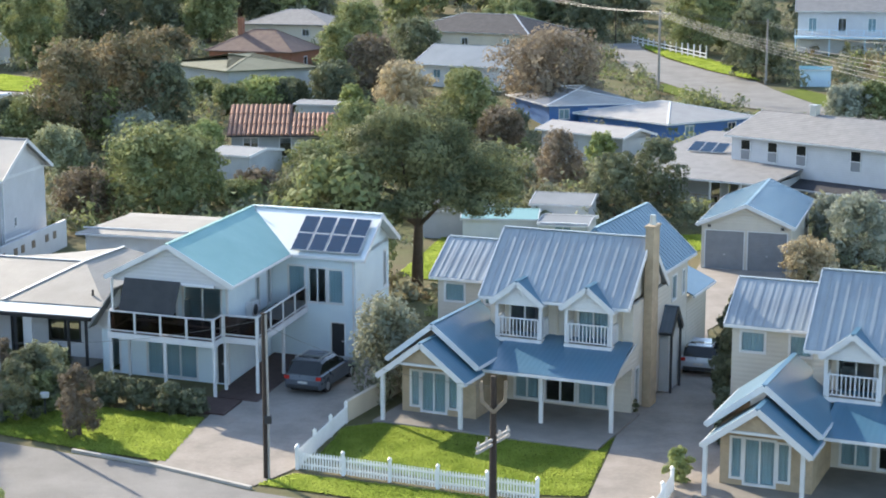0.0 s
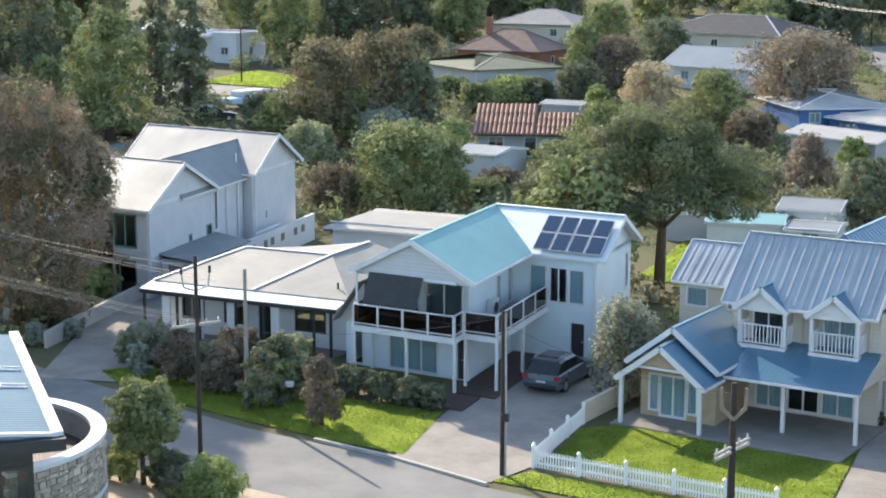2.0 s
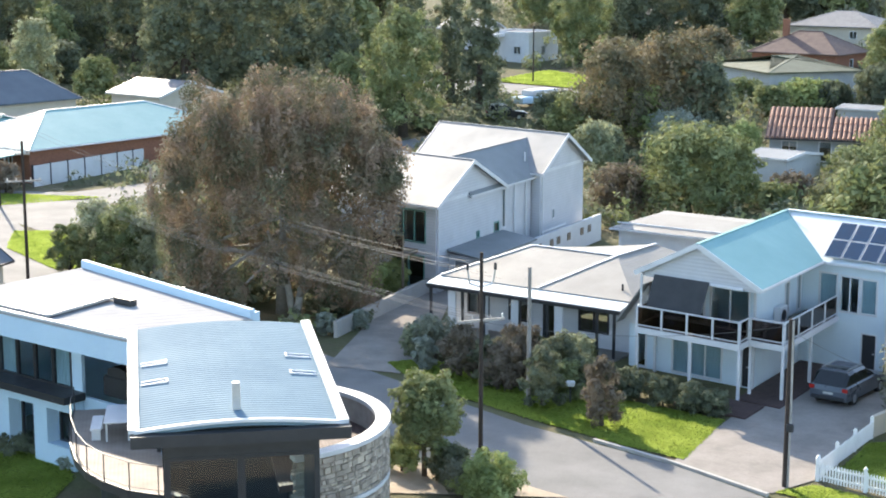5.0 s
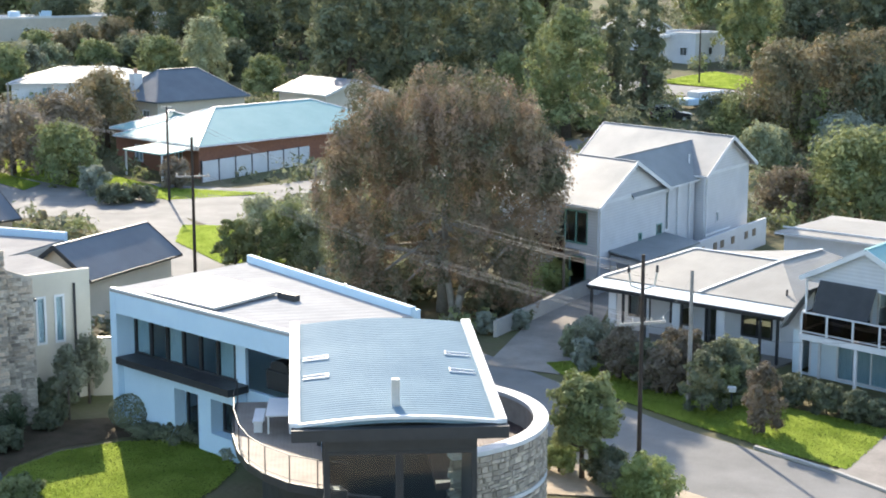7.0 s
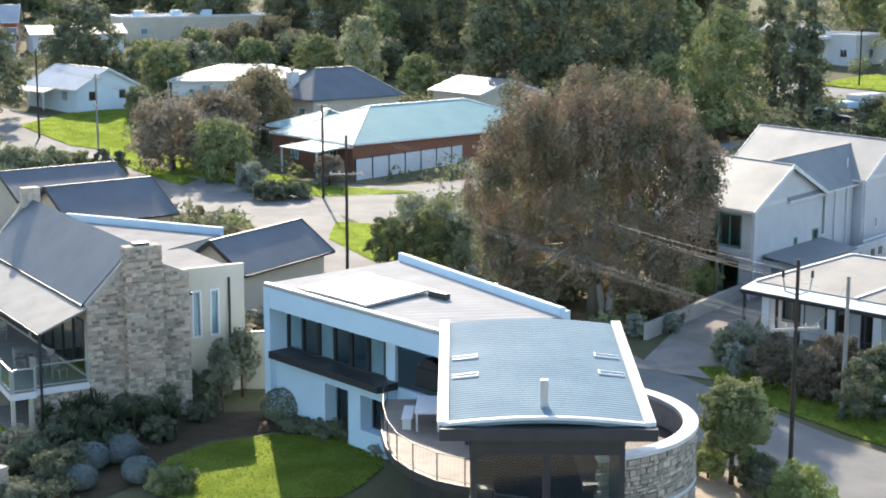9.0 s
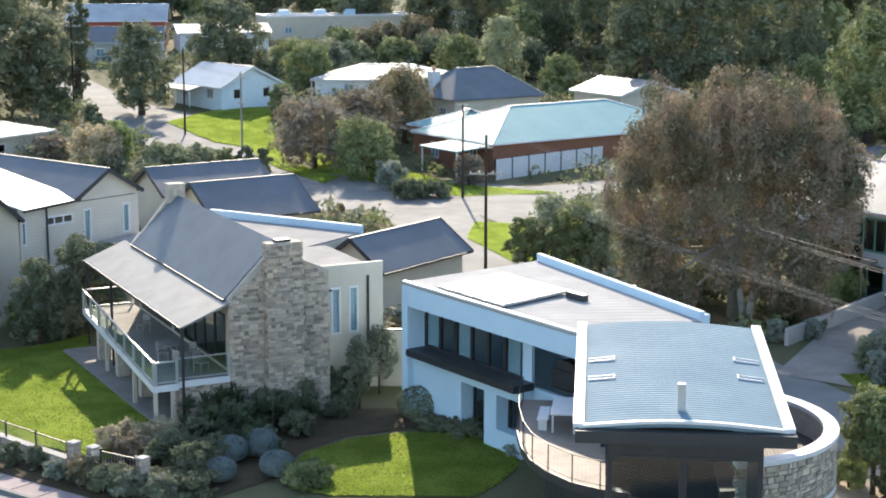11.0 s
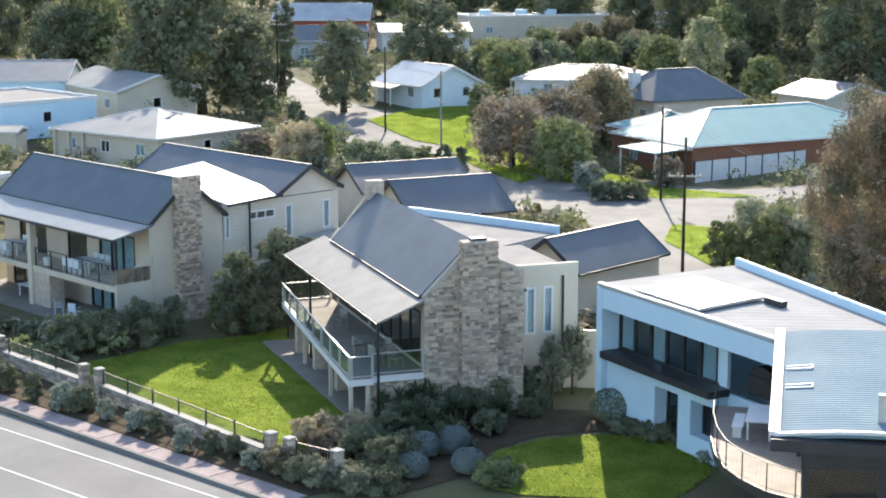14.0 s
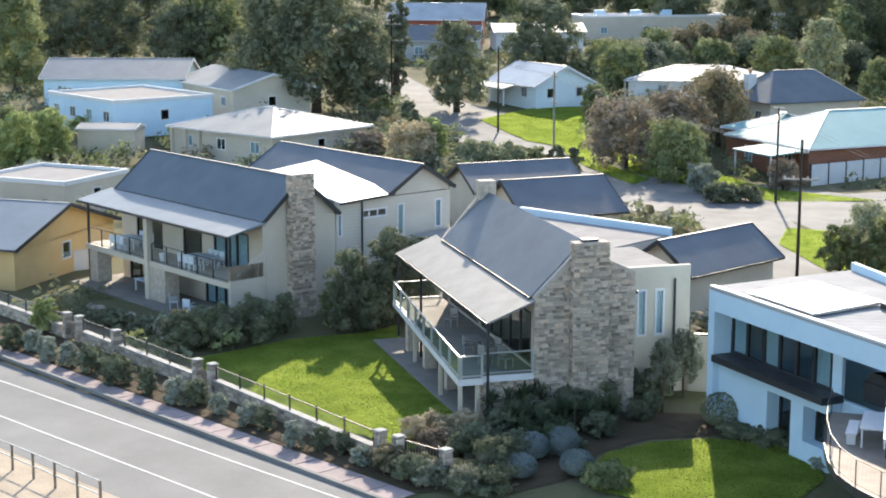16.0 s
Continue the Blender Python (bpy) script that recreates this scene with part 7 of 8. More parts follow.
for x, y, a in ((-1.6, 0.2, 200), (-0.8, 0.9, 120), (-2.6, 0.9, 20), (-3.4, -0.1, 170), (-9.0, 0.6, 30)):
    chair("weathered wooden chair on the glass-railed balcony", F_BASE @ pose(x, y, 2.205, 0, 0, a), GREYTEAK, "balcony chairs")
C_BASE = pose(-24.0, 42.3, 0, 0, 0, 29)
table("white outdoor table on the curved deck", C_BASE @ pose(-0.75, 11.7, 3.003, 0, 0, 88), WHITE, 2.4, 1.0)
for y in (-1.1,):
    bn = thing("bench", "white outdoor bench beside the deck table", "bench", z=0.0)
    bn.matrix_basis = C_BASE @ pose(-1.55, 11.6, 3.003, 0, 0, 88)
    Mesh().box(-0.9, 0.9, -0.2, 0.2, 0.4, 0.46).make("seat", WHITE, bn)
    for x in (-0.75, 0.75):
        Mesh().box(x - 0.04, x + 0.04, -0.16, 0.16, 0, 0.4).make("leg", WHITE, bn)
bq = thing("barbecue", "covered black barbecue in the recess", "barbecue", z=0.0)
bq.matrix_basis = pose(-42.2, 58.0, 0, 0, 0, -20) @ pose(9.6, 1.8, 3.05)
Mesh().box(-0.75, 0.75, -0.35, 0.35, 0.0, 0.85, 0.05).make("cabinet", CHARCOAL, bq)
Mesh().prism([(-0.6, 0.853), (0.6, 0.853), (0.5, 1.15), (0.25, 1.25), (-0.25, 1.25), (-0.5, 1.15)], "y", -0.3, 0.3).make("hood", CHARCOAL, bq)


def rock(x, y, s, seed):
    g = np.random.default_rng(seed)
    m = Mesh().ball((0, 0, 0.2 * s), s, 9, 6, 0.6)
    m.v = [tuple(a * (0.85 + 0.3 * g.random()) for a in p) for p in m.v]
    o = tagged(m.make("rock", STONEJ), "rounded grey garden rock among low plants", "rock", "garden rocks")
    o.matrix_basis = pose(x, y, 0, 0, 0, 40 * seed)


for i in range(16):
    rock(-85.0 + 0.95 * i + 0.5 * math.sin(i * 2.3), 50.6 + 1.1 * math.sin(i * 1.7), 0.28 + 0.14 * math.sin(i * 3.1) ** 2, i)
# air-conditioning units along the courtyard wall of the weatherboard house
for i in range(4):
    ac = thing("air_conditioner", "white air conditioner unit beside the courtyard wall", "air conditioner", z=0.0, group="courtyard units")
    ac.matrix_basis = pose(-31.25, 91.69, 0, 0, 0, -24) @ pose(0.72 - 0.268 * (15.0 + 1.6 * i), 15.0 + 1.6 * i, 0, 0, 0, 14)
    Mesh().box(-0.4, 0.4, -0.45, 0.45, 0.0, 0.95, 0.04).make("case", WHITE, ac)
    Mesh().tube((0.0, -0.451, 0.5), (0.0, -0.47, 0.5), 0.32, n=16).make("fan_grille", CHARCOAL, ac)


# ---- trees ----
rng = np.random.default_rng(7)


def leaf_mesh(name, lobes, n, size, mat, seed, inner=0.55, droop=0.0, ragged=0.18, sub=12):
    """Many small leaves gathered in tufts over several lobes (x, y, z, rx, ry, rz), with a thinner fill inside."""
    g = np.random.default_rng(seed)
    L = np.array(lobes, float)
    area = (L[:, 3] * L[:, 4] + L[:, 3] * L[:, 5] + L[:, 4] * L[:, 5])
    idx = g.choice(len(L), n, p=area / area.sum())
    d = g.normal(size=(n, 3))
    d /= np.linalg.norm(d, axis=1)[:, None]
    rad = (inner + (1 - inner) * g.random(n) ** 0.45)[:, None]
    off, face = d * rad, d.copy()
    if sub:
        D = g.normal(size=(len(L), sub, 3)) + np.array([0, 0, 0.3])
        D /= np.linalg.norm(D, axis=2)[:, :, None]
        reach = 0.66 + ragged * g.normal(size=(len(L), sub))
        pick = g.integers(sub, size=n)
        tuft = D[idx, pick]
        wide = 1.38 / math.sqrt(sub) * (0.75 + 0.5 * g.random((len(L), sub)))[idx, pick]
        spread = (wide * g.random(n) ** 0.3)[:, None]
        in_tuft = g.random(n) < 0.84
        off = np.where(in_tuft[:, None], tuft * reach[idx, pick][:, None] + d * spread, off * 0.72)
        face = np.where(in_tuft[:, None], tuft * 0.45 + d * 1.0, d)
    c = L[idx, :3] + off * L[idx, 3:]
    low = c[:, 2] < 0.06
    c[low, 2] = 0.06 + 0.25 * g.random(low.sum())
    nrm = face * 1.2 + g.normal(size=(n, 3)) * 0.34 + np.array([0, 0, 0.25])
    nrm /= np.linalg.norm(nrm, axis=1)[:, None]
    a = np.cross(nrm, g.normal(size=(n, 3)))
    a /= np.linalg.norm(a, axis=1)[:, None] + 1e-9
    b = np.cross(nrm, a)
    b[:, 2] += droop
    s = size * (0.5 + 1.0 * g.random(n))[:, None]
    asp = (0.4 + 0.35 * g.random(n))[:, None]
    v = np.empty((n, 3, 3))
    v[:, 0] = c + b * s * 1.1
    v[:, 1] = c - b * s * 0.6 + a * s * asp
    v[:, 2] = c - b * s * 0.6 - a * s * asp
    me = bpy.data.meshes.new(name)
    me.vertices.add(3 * n)
    me.vertices.foreach_set("co", v.reshape(-1))
    me.loops.add(3 * n)
    me.loops.foreach_set("vertex_index", np.arange(3 * n))
    me.polygons.add(n)
    me.polygons.foreach_set("loop_start", np.arange(0, 3 * n, 3))
    me.update(calc_edges=True)
    me.materials.append(mat)
    return me


def make_lobes(g, r, h0, h1, k, flat=0.85):
    """k lobes over an egg-shaped crown of radius r between the heights h0 and h1, broad low down."""
    out = []
    H = h1 - h0
    for i in range(k):
        u = ((i + 0.5) / k) ** 0.9
        prof = 0.82 + 0.18 * u / 0.35 if u < 0.35 else math.sqrt(max(0.0, 1 - ((u - 0.35) / 0.7) ** 2))
        s = r * (0.27 + 0.17 * g.random())
        sz = min(s * flat * (0.85 + 0.3 * g.random()), H * 0.32)
        t = i * 2.4 + 0.7 * g.random()
        rr = max(0.0, prof * r * (0.86 + 0.22 * g.random()) - s * 0.85)
        z = min(h1 - sz * 0.8, max(h0 + sz * 0.75, h0 + u * H))
        out.append((rr * math.cos(t), rr * math.sin(t), z, s, s, sz))
    out.append((0, 0, h0 + 0.42 * H, r * 0.66, r * 0.66, H * 0.4))
    return out


def tree(name, label, x, y, r, h0, h1, mat, leaves, size, bark=None, lobes=None, trunk=0.0, k=12, category="tree", seed=None, group="", droop=0.0, ragged=0.18, flat=0.85, forks=5, sub=12):
    """A tapered trunk with limbs under a crown of leaf tufts."""
    seed = seed if seed is not None else int(abs(x * 131 + y * 17)) % 9973
    g = np.random.default_rng(seed)
    t = thing(name, label, category, x, y, float(g.random() * 360) if lobes is None else 0.0, group=group)
    lobes = lobes or make_lobes(g, r, h0, h1, k, flat)
    tr = trunk or max(0.04, 0.035 * h1)
    m = Mesh()
    top = h0 + 0.35 * (h1 - h0)
    m.tube((0, 0, -0.2), (0.02 * r, 0.01 * r, top), tr * 1.25, tr * 0.6, 9)
    trunk_ob = m.make("trunk", bark or BARK, t, smooth=True, weld=True)
    for lb in list(lobes)[:forks] if forks > 2 else []:
        base = Vector((0, 0, top * (0.5 + 0.4 * g.random())))
        Mesh().tube(base, Vector(lb[:3]), tr * 0.5, tr * 0.12, 6).make("limb", bark or BARK, trunk_ob, smooth=True)
    c = new("crown", leaf_mesh("crown", lobes, leaves, size, mat, seed, droop=droop, ragged=ragged, sub=sub))
    c.parent = t
    return t


def shrub(label, x, y, r, h, mat, leaves=900, size=0.12, name="shrub", group="", z0=0.05, k=7):
    return tree(name, label, x, y, r, z0, h, mat, leaves, size, k=k, trunk=0.04, category="shrub", group=group, forks=2)


KINDS = {
    "olive": (OLIVE, "olive-green tree with a rounded uneven crown", 1.0),
    "dark": (DARKLEAF, "dense dark green leafy tree or shrub", 1.0),
    "bright": (BRIGHT, "bright yellow-green leafy garden shrub", 1.0),
    "rust": (RUST, "rust-tipped olive tree with clumped foliage", 1.0),
    "rustlow": (RUST, "low rusty flowering garden shrub", 1.0),
    "dusky": (PURPLE, "dusky brown-leaved shrub with soft outline", 0.9),
    "twig": (TWIGGY, "almost leafless grey-brown twiggy shrub", 0.8),
    "sage": (SAGE, "rounded silver-grey coastal shrub", 1.0),
    "pale": (PALEGREEN, "pale green shrub with light tips", 1.0),
    "dry": (DRY, "dry straw-coloured shrub or grass clump", 0.9),
    "dusty": (DUSTY, "upright grey-green feathery shrub", 1.0),
    "yellow": (BRIGHT, "low yellow-green flowering bush", 1.0),
    "dome": (DARKLEAF, "dark tree with a smooth dome crown", 1.2),
}


def plant(kind, x, y, r, h0, h1):
    d = math.hypot(x, y)
    if kind == "ball":
        return clipped_ball(x, y, r, h1)
    if kind == "greenball":
        return clipped_ball(x, y, r, h1, DARKLEAF, "clipped dark green shrub shaped like a ball")
    if kind == "cordy":
        return strappy(x, y, r, h1)
    if kind == "feather":
        return tree("tree", "slender young feathery grey-green tree", x, y, r, h0, h1, DUSTY, 3200, 0.09, category="tree", k=14, trunk=0.06, flat=1.5)
    if kind == "crown":
        return tree("tree", "small tree with a bushy crown on a bare stem", x, y, r, 0.3 * h1, h1, OLIVE, 17000, 0.075, k=22, trunk=0.1, flat=0.9)
    mat, label, dens = KINDS[kind]
    area = 2 * math.pi * r * (0.7 * r + h1)
    size = max(0.05, 0.00095 * d)
    n = int(min(6500 if area < 330 else 11500, max(700, dens * 1.8 * area / size ** 2)))
    size = max(size, math.sqrt(1.1 * area * dens / n))
    big = h1 > 3.2
    plume = {"rust": 1.35, "dusky": 1.2, "dusty": 2.1, "twig": 1.2, "pale": 1.2}.get(kind, 0.9)
    return tree("tree" if big else "shrub", label if big or "tree" not in label else label.replace("tree or shrub", "shrub").replace("tree", "shrub"), x, y, r, min(h0, 0.05 * h1), h1, mat, n, size, k=(26 if big else 14), category="tree" if big else "shrub", ragged=0.05 if kind == "dome" else 0.15, forks=4 if big else 2, flat=plume)


def clipped_ball(x, y, r, h, mat=BLUELEAF, label="clipped blue-grey shrub shaped like a ball"):
    """A clipped ball of tight foliage."""
    t = thing("shrub", label, "shrub", x, y, group="clipped balls")
    Mesh().tube((0, 0, -0.1), (0, 0, h * 0.5), 0.05, 0.03, 6).make("trunk", BARK, t)
    c = new("crown", leaf_mesh("crown", [(0, 0, h * 0.52, r, r, h * 0.5)], 4200, 0.05, mat, int(abs(x * 13)), inner=0.9, sub=0))
    c.parent = t


def strappy(x, y, r, h):
    """Rosettes of long strap leaves on short stems."""
    t = thing("shrub", "clump of dark strap-leaved garden plants", "shrub", x, y)
    g = np.random.default_rng(int(abs(x * 31 + y)))
    m = Mesh()
    for i in range(9):
        a, q = g.random() * 6.28, r * math.sqrt(g.random())
        c = Vector((q * math.cos(a), q * math.sin(a), h * (0.35 + 0.3 * g.random())))
        Mesh().tube((c.x, c.y, -0.1), c, 0.05, 0.04, 6).make("stem", BARK, t)
        for k in range(34):
            b, e = g.random() * 6.28, 0.2 + 1.2 * g.random()
            L = min(h, 1.3) * (0.45 + 0.35 * g.random())
            d = Vector((math.cos(b) * math.cos(e), math.sin(b) * math.cos(e), math.sin(e)))
            s = Vector((-math.sin(b), math.cos(b), 0)) * 0.035
            mid, tip = c + d * L * 0.6, c + d * L * 0.95 - Vector((0, 0, 0.2 * L))
            m.add([c - s, c + s, mid + s, mid - s, tip], [(0, 1, 2, 3), (3, 2, 4)])
    m.make("crown", STRAP, t)


tree("tree", "broad dark pine-like tree with a bare leaning trunk", -1.6, 99.4, 7.6, 4.6, 11.6, PINE, 72000, 0.1, trunk=0.32, seed=3, forks=9, lobes=[
    (-1, 0, 8.2, 4.2, 4, 2.6), (0.2, 0, 9.9, 3.2, 3.2, 1.6), (-5.2, 0, 6.6, 3.2, 3, 1.7), (-3.6, -2, 7.4, 2.8, 2.6, 1.9), (3.2, -1, 7.2, 3.0, 2.8, 2.0), (5.0, 0.5, 6.4, 2.0, 2.2, 1.3), (-7.2, 0.5, 5.7, 1.8, 2, 1.0),
    (-2.2, -3, 5.8, 2.6, 2.2, 1.2), (1.4, -3, 6.2, 2.4, 2.2, 1.3), (-4.6, -2.5, 5.4, 2.2, 2, 1.0), (3.6, -2.5, 5.6, 2.0, 2, 1.1), (0, 3, 7.5, 4, 3, 2.4), (-1.2, -1.5, 10.4, 1.6, 1.6, 1.0), (2.0, 0, 9.2, 2.0, 2, 1.4), (-3.2, 0.5, 9.0, 2.0, 2, 1.3)])
# the she-oak: upright branches round a dark heart, each a column of rounded plumes
g = np.random.default_rng(21)
oak = []
for ring, (count, out, low, high) in enumerate(((15, 5.2, 1.8, 4.6), (17, 5.9, 4.6, 8.0), (16, 6.0, 7.8, 10.4), (13, 4.5, 10.2, 11.6), (5, 1.9, 11.7, 12.3))):
    for i in range(count):
        a = 2 * math.pi * (i + 0.5 * (ring % 2) + 0.3 * g.random()) / count
        rr = out * (0.84 + 0.24 * g.random())
        w = 1.2 + 0.45 * g.random()
        oak.append((-0.5 + 0.3 * ring + rr * 1.06 * math.cos(a), rr * math.sin(a) * 0.84, low + (high - low) * g.random(), w, w, w * (1.35 + 0.5 * g.random())))
oak += [(0.0, 0.3, 6.2, 4.9, 4.0, 5.0), (-1.6, 0, 9.8, 3.0, 2.6, 2.4), (2.4, 0, 9.2, 2.6, 2.4, 2.2), (6.4, -1.2, 8.6, 1.6, 1.5, 1.9), (7.2, -0.6, 7.7, 1.1, 1.0, 1.3), (6.2, -1.4, 10.0, 1.5, 1.4, 1.8), (7.0, -0.8, 9.4, 1.2, 1.1, 1.3)]
oak_tree = tree("tree", "huge rounded she-oak with rusty brown foliage", -38.3, 84.6, 7.2, 2.0, 14.2, CASUARINA, 170000, 0.086, PALEBARK, lobes=oak, trunk=0.3, droop=0.35, seed=5, forks=12, ragged=0.1, sub=16)
for x1, z1, x2, z2 in ((1.2, 2.6, 0.2, 5.2), (2.3, 2.9, 3.4, 5.6), (2.0, 1.6, 5.0, 4.6)):
    m = Mesh()
    m.tube((1.5, -1.6, -0.2), (x1, -2.0, z1), 0.26, 0.18, 8)
    m.tube((x1, -2.0, z1), (x2, -2.2, z2), 0.18, 0.08, 8)
    m.make("trunk", PALEBARK, oak_tree, smooth=True)


def undergrowth(label, mat, seed, count):
    """Wild low growth between the gardens, one mass."""
    g = np.random.default_rng(seed)
    lobes = []
    while len(lobes) < count:
        az, d = radians(-66 + 88 * g.random()), 80 + 240 * g.random() ** 1.25
        x, y = d * math.sin(az), d * math.cos(az)
        if not free(x, y, 0.8):
            continue
        big = (0.4 + 0.6 * g.random()) * (1.0 if d < 115 else 1.7)
        for _ in range(4):
            s = big * (0.5 + 0.4 * g.random())
            u, v = x + big * g.normal() * 0.6, y + big * g.normal() * 0.6
            lobes.append((u, v, height(u, v) + big * (0.3 + 0.6 * g.random()), s, s, s * (0.8 + 0.4 * g.random())))
    me = leaf_mesh("undergrowth", lobes, len(lobes) * 21, 0.23, mat, seed, sub=5)
    tagged(new("undergrowth", me), label, "undergrowth", kind="stuff")


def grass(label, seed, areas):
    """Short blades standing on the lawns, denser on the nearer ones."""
    g = np.random.default_rng(seed)
    pts = []
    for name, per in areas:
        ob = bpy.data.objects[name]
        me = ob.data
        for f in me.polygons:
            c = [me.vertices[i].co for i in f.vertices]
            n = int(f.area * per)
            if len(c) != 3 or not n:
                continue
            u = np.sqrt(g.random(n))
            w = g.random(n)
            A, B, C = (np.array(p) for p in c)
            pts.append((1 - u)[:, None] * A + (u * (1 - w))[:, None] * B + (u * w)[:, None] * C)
    P = np.concatenate(pts)
    n = len(P)
    P[:, :2] += g.normal(size=(n, 2)) * 0.05
    a = g.random(n) * math.pi
    lump = 0.75 + 0.14 * np.sin(P[:, 0] * 1.3 + 0.8 * np.sin(P[:, 1] * 0.9)) * np.sin(P[:, 1] * 1.7) + 0.25 * g.random(n)
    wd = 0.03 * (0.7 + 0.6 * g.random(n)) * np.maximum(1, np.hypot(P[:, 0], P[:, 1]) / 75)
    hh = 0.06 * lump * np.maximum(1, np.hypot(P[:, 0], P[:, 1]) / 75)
    side = np.stack([np.cos(a) * wd, np.sin(a) * wd, np.zeros(n)], 1)
    lean = g.normal(size=(n, 3)) * 0.03
    lean[:, 2] = hh
    v = np.empty((n, 3, 3))
    v[:, 0], v[:, 1], v[:, 2] = P - side, P + side, P + lean
    me = bpy.data.meshes.new("grass")
    me.vertices.add(3 * n)
    me.vertices.foreach_set("co", v.reshape(-1))
    me.loops.add(3 * n)
    me.loops.foreach_set("vertex_index", np.arange(3 * n))
    me.polygons.add(n)
    me.polygons.foreach_set("loop_start", np.arange(0, 3 * n, 3))
    me.update(calc_edges=True)
    me.materials.append(GRASS)
    tagged(new("grass", me), label, "grass", kind="stuff")


def woods(count):
    """Trees behind the houses; a few crowns are grown once and repeated."""
    g = np.random.default_rng(77)
    protos = []
    for i, (mat, label) in enumerate(((DARKLEAF, "tall dense dark woodland tree"), (OLIVE, "tall olive-green woodland gum tree"), (PINE, "tall dark green woodland pine"), (DUSTY, "tall grey-green woodland gum tree"), (DARKLEAF, "broad dark woodland tree crown"))):
        k = (i * 37) % 5
        protos.append((mat, label, 3.6 + 0.4 * k, 8.0 + 0.9 * k, i))
    made = [[] for _ in protos]
    tries = 0
    placed = 0
    while placed < count and tries < 20000:
        tries += 1
        az, d = -66 + 88 * g.random(), 205 + 190 * g.random()
        x, y = d * math.sin(radians(az)), d * math.cos(radians(az))
        mat, label, r, h, i = protos[int(g.integers(len(protos)))]
        sc = 0.75 + 0.6 * g.random()
        w = math.degrees(r * sc / d)
        if not free(x, y, 2.5 * sc) or any(a - w < az < b + w and d < dd + 4 for a, b, dd in SEEN if dd > d - 4):
            continue
        m = pose(x, y, min(height(x, y), 22 + 0.002 * d), 0, 0, 360 * g.random()) @ Matrix.Diagonal((sc, sc, sc, 1))
        if not made[i]:
            t = tree("tree", label, x, y, r, 0.3, h, mat, 2350, 0.42, k=24, seed=400 + i, group="woods", forks=3)
            t.matrix_basis = m
            made[i].append(t)
        else:
            t = made[i][0]
            c = copy_thing(t, Matrix.Identity(4))
            c.matrix_basis = m
        placed += 1



# gardens, street and woods
plant("olive", -6.3, 96.6, 3.9, 1.0, 8.6)
plant("olive", -27.7, 190.1, 2.77, 0.06, 3.23)
plant("dark", -17.5, 189.5, 2.35, 0.06, 3.23)
plant("olive", 2.5, 204.4, 2.81, 0.06, 2.78)
plant("dusky", -5.3, 183.2, 2.83, 0.07, 3.44)
plant("dark", 7.2, 173.0, 2.38, 0.05, 2.35)
plant("dusty", 21.4, 169.4, 2.34, 0.03, 1.73)
plant("olive", -40.8, 163.3, 3.47, 0.25, 5.05)
plant("dark", -44.9, 170.6, 3.03, 0.19, 3.78)
plant("olive", -22.3, 125.9, 5.05, 0.70, 7.02)
plant("olive", -19.8, 130.1, 3.16, 0.59, 5.88)
plant("dusky", -27.4, 124.2, 2.71, 0.20, 3.97)
plant("rust", -36.8, 163.1, 4.59, 1.56, 10.42)
plant("rust", -31.6, 167.1, 5.55, 1.61, 10.74)
plant("dark", -27.7, 165.8, 3.46, 0.82, 8.24)
plant("bright", -34.0, 164.4, 3.57, 0.58, 5.82)
plant("pale", -34.7, 146.7, 2.33, 0.23, 4.58)
plant("sage", -29.7, 159.4, 3.45, 0.43, 4.34)
plant("bright", -22.3, 153.5, 2.40, 0.42, 4.23)
plant("olive", -12.8, 200.5, 3.27, 1.71, 8.55)
plant("dusky", -8.8, 198.3, 3.95, 1.48, 7.41)
plant("dark", -3.5, 221.3, 3.95, 0.74, 7.36)
plant("olive", -11.9, 232.9, 4.40, 2.64, 8.81)
plant("bright", -20.5, 190.3, 4.07, 0.17, 3.38)
plant("dark", -12.6, 188.8, 2.99, 0.54, 5.40)
plant("bright", -9.8, 178.2, 1.71, 0.42, 4.16)
plant("dry", -4.1, 172.9, 3.92, 0.75, 7.53)
plant("olive", 2.7, 172.9, 3.44, 0.67, 6.70)
plant("twig", 12.2, 185.3, 7.33, 1.40, 9.34)
plant("dusky", 5.6, 161.8, 2.56, 0.22, 4.45)
plant("twig", 9.8, 137.6, 2.27, 0.55, 5.49)
plant("bright", 14.5, 150.5, 1.56, 0.36, 3.64)
plant("dark", 13.1, 123.4, 2.39, 0.11, 5.47)
plant("dark", 16.5, 124.8, 2.42, 0.13, 6.29)
plant("dark", 7.4, 119.2, 1.85, 0.03, 1.65)
plant("sage", 27.5, 107.6, 2.59, 0.09, 4.67)
plant("sage", 26.8, 112.8, 1.59, 0.08, 3.77)
plant("dry", 22.8, 100.8, 2.20, 0.06, 2.93)
plant("dark", 15.7, 85.0, 0.95, 0.06, 3.04)
plant("dark", 13.3, 73.6, 0.92, 0.07, 3.59)
plant("dark", 13.4, 75.6, 0.85, 0.05, 2.2)
plant("dark", 12.6, 70.6, 0.7, 0.04, 1.6)
plant("dark", 11.9, 67.2, 0.6, 0.04, 1.2)
plant("dark", 8.9, 73.6, 0.5, 0.03, 0.9)
plant("dark", 9.4, 75.2, 0.6, 0.03, 1.2)
plant("dark", 8.5, 72.0, 0.4, 0.03, 0.7)
plant("dark", 14.2, 79.3, 0.99, 0.06, 3.12)
plant("bright", 9.3, 62.2, 0.65, 0.03, 1.50)
plant("dusty", -2.6, 74.5, 1.84, 0.10, 4.85)
plant("olive", 38.0, 243.9, 5.93, 1.97, 9.87)
plant("dark", 40.4, 214.3, 4.49, 0.98, 9.78)
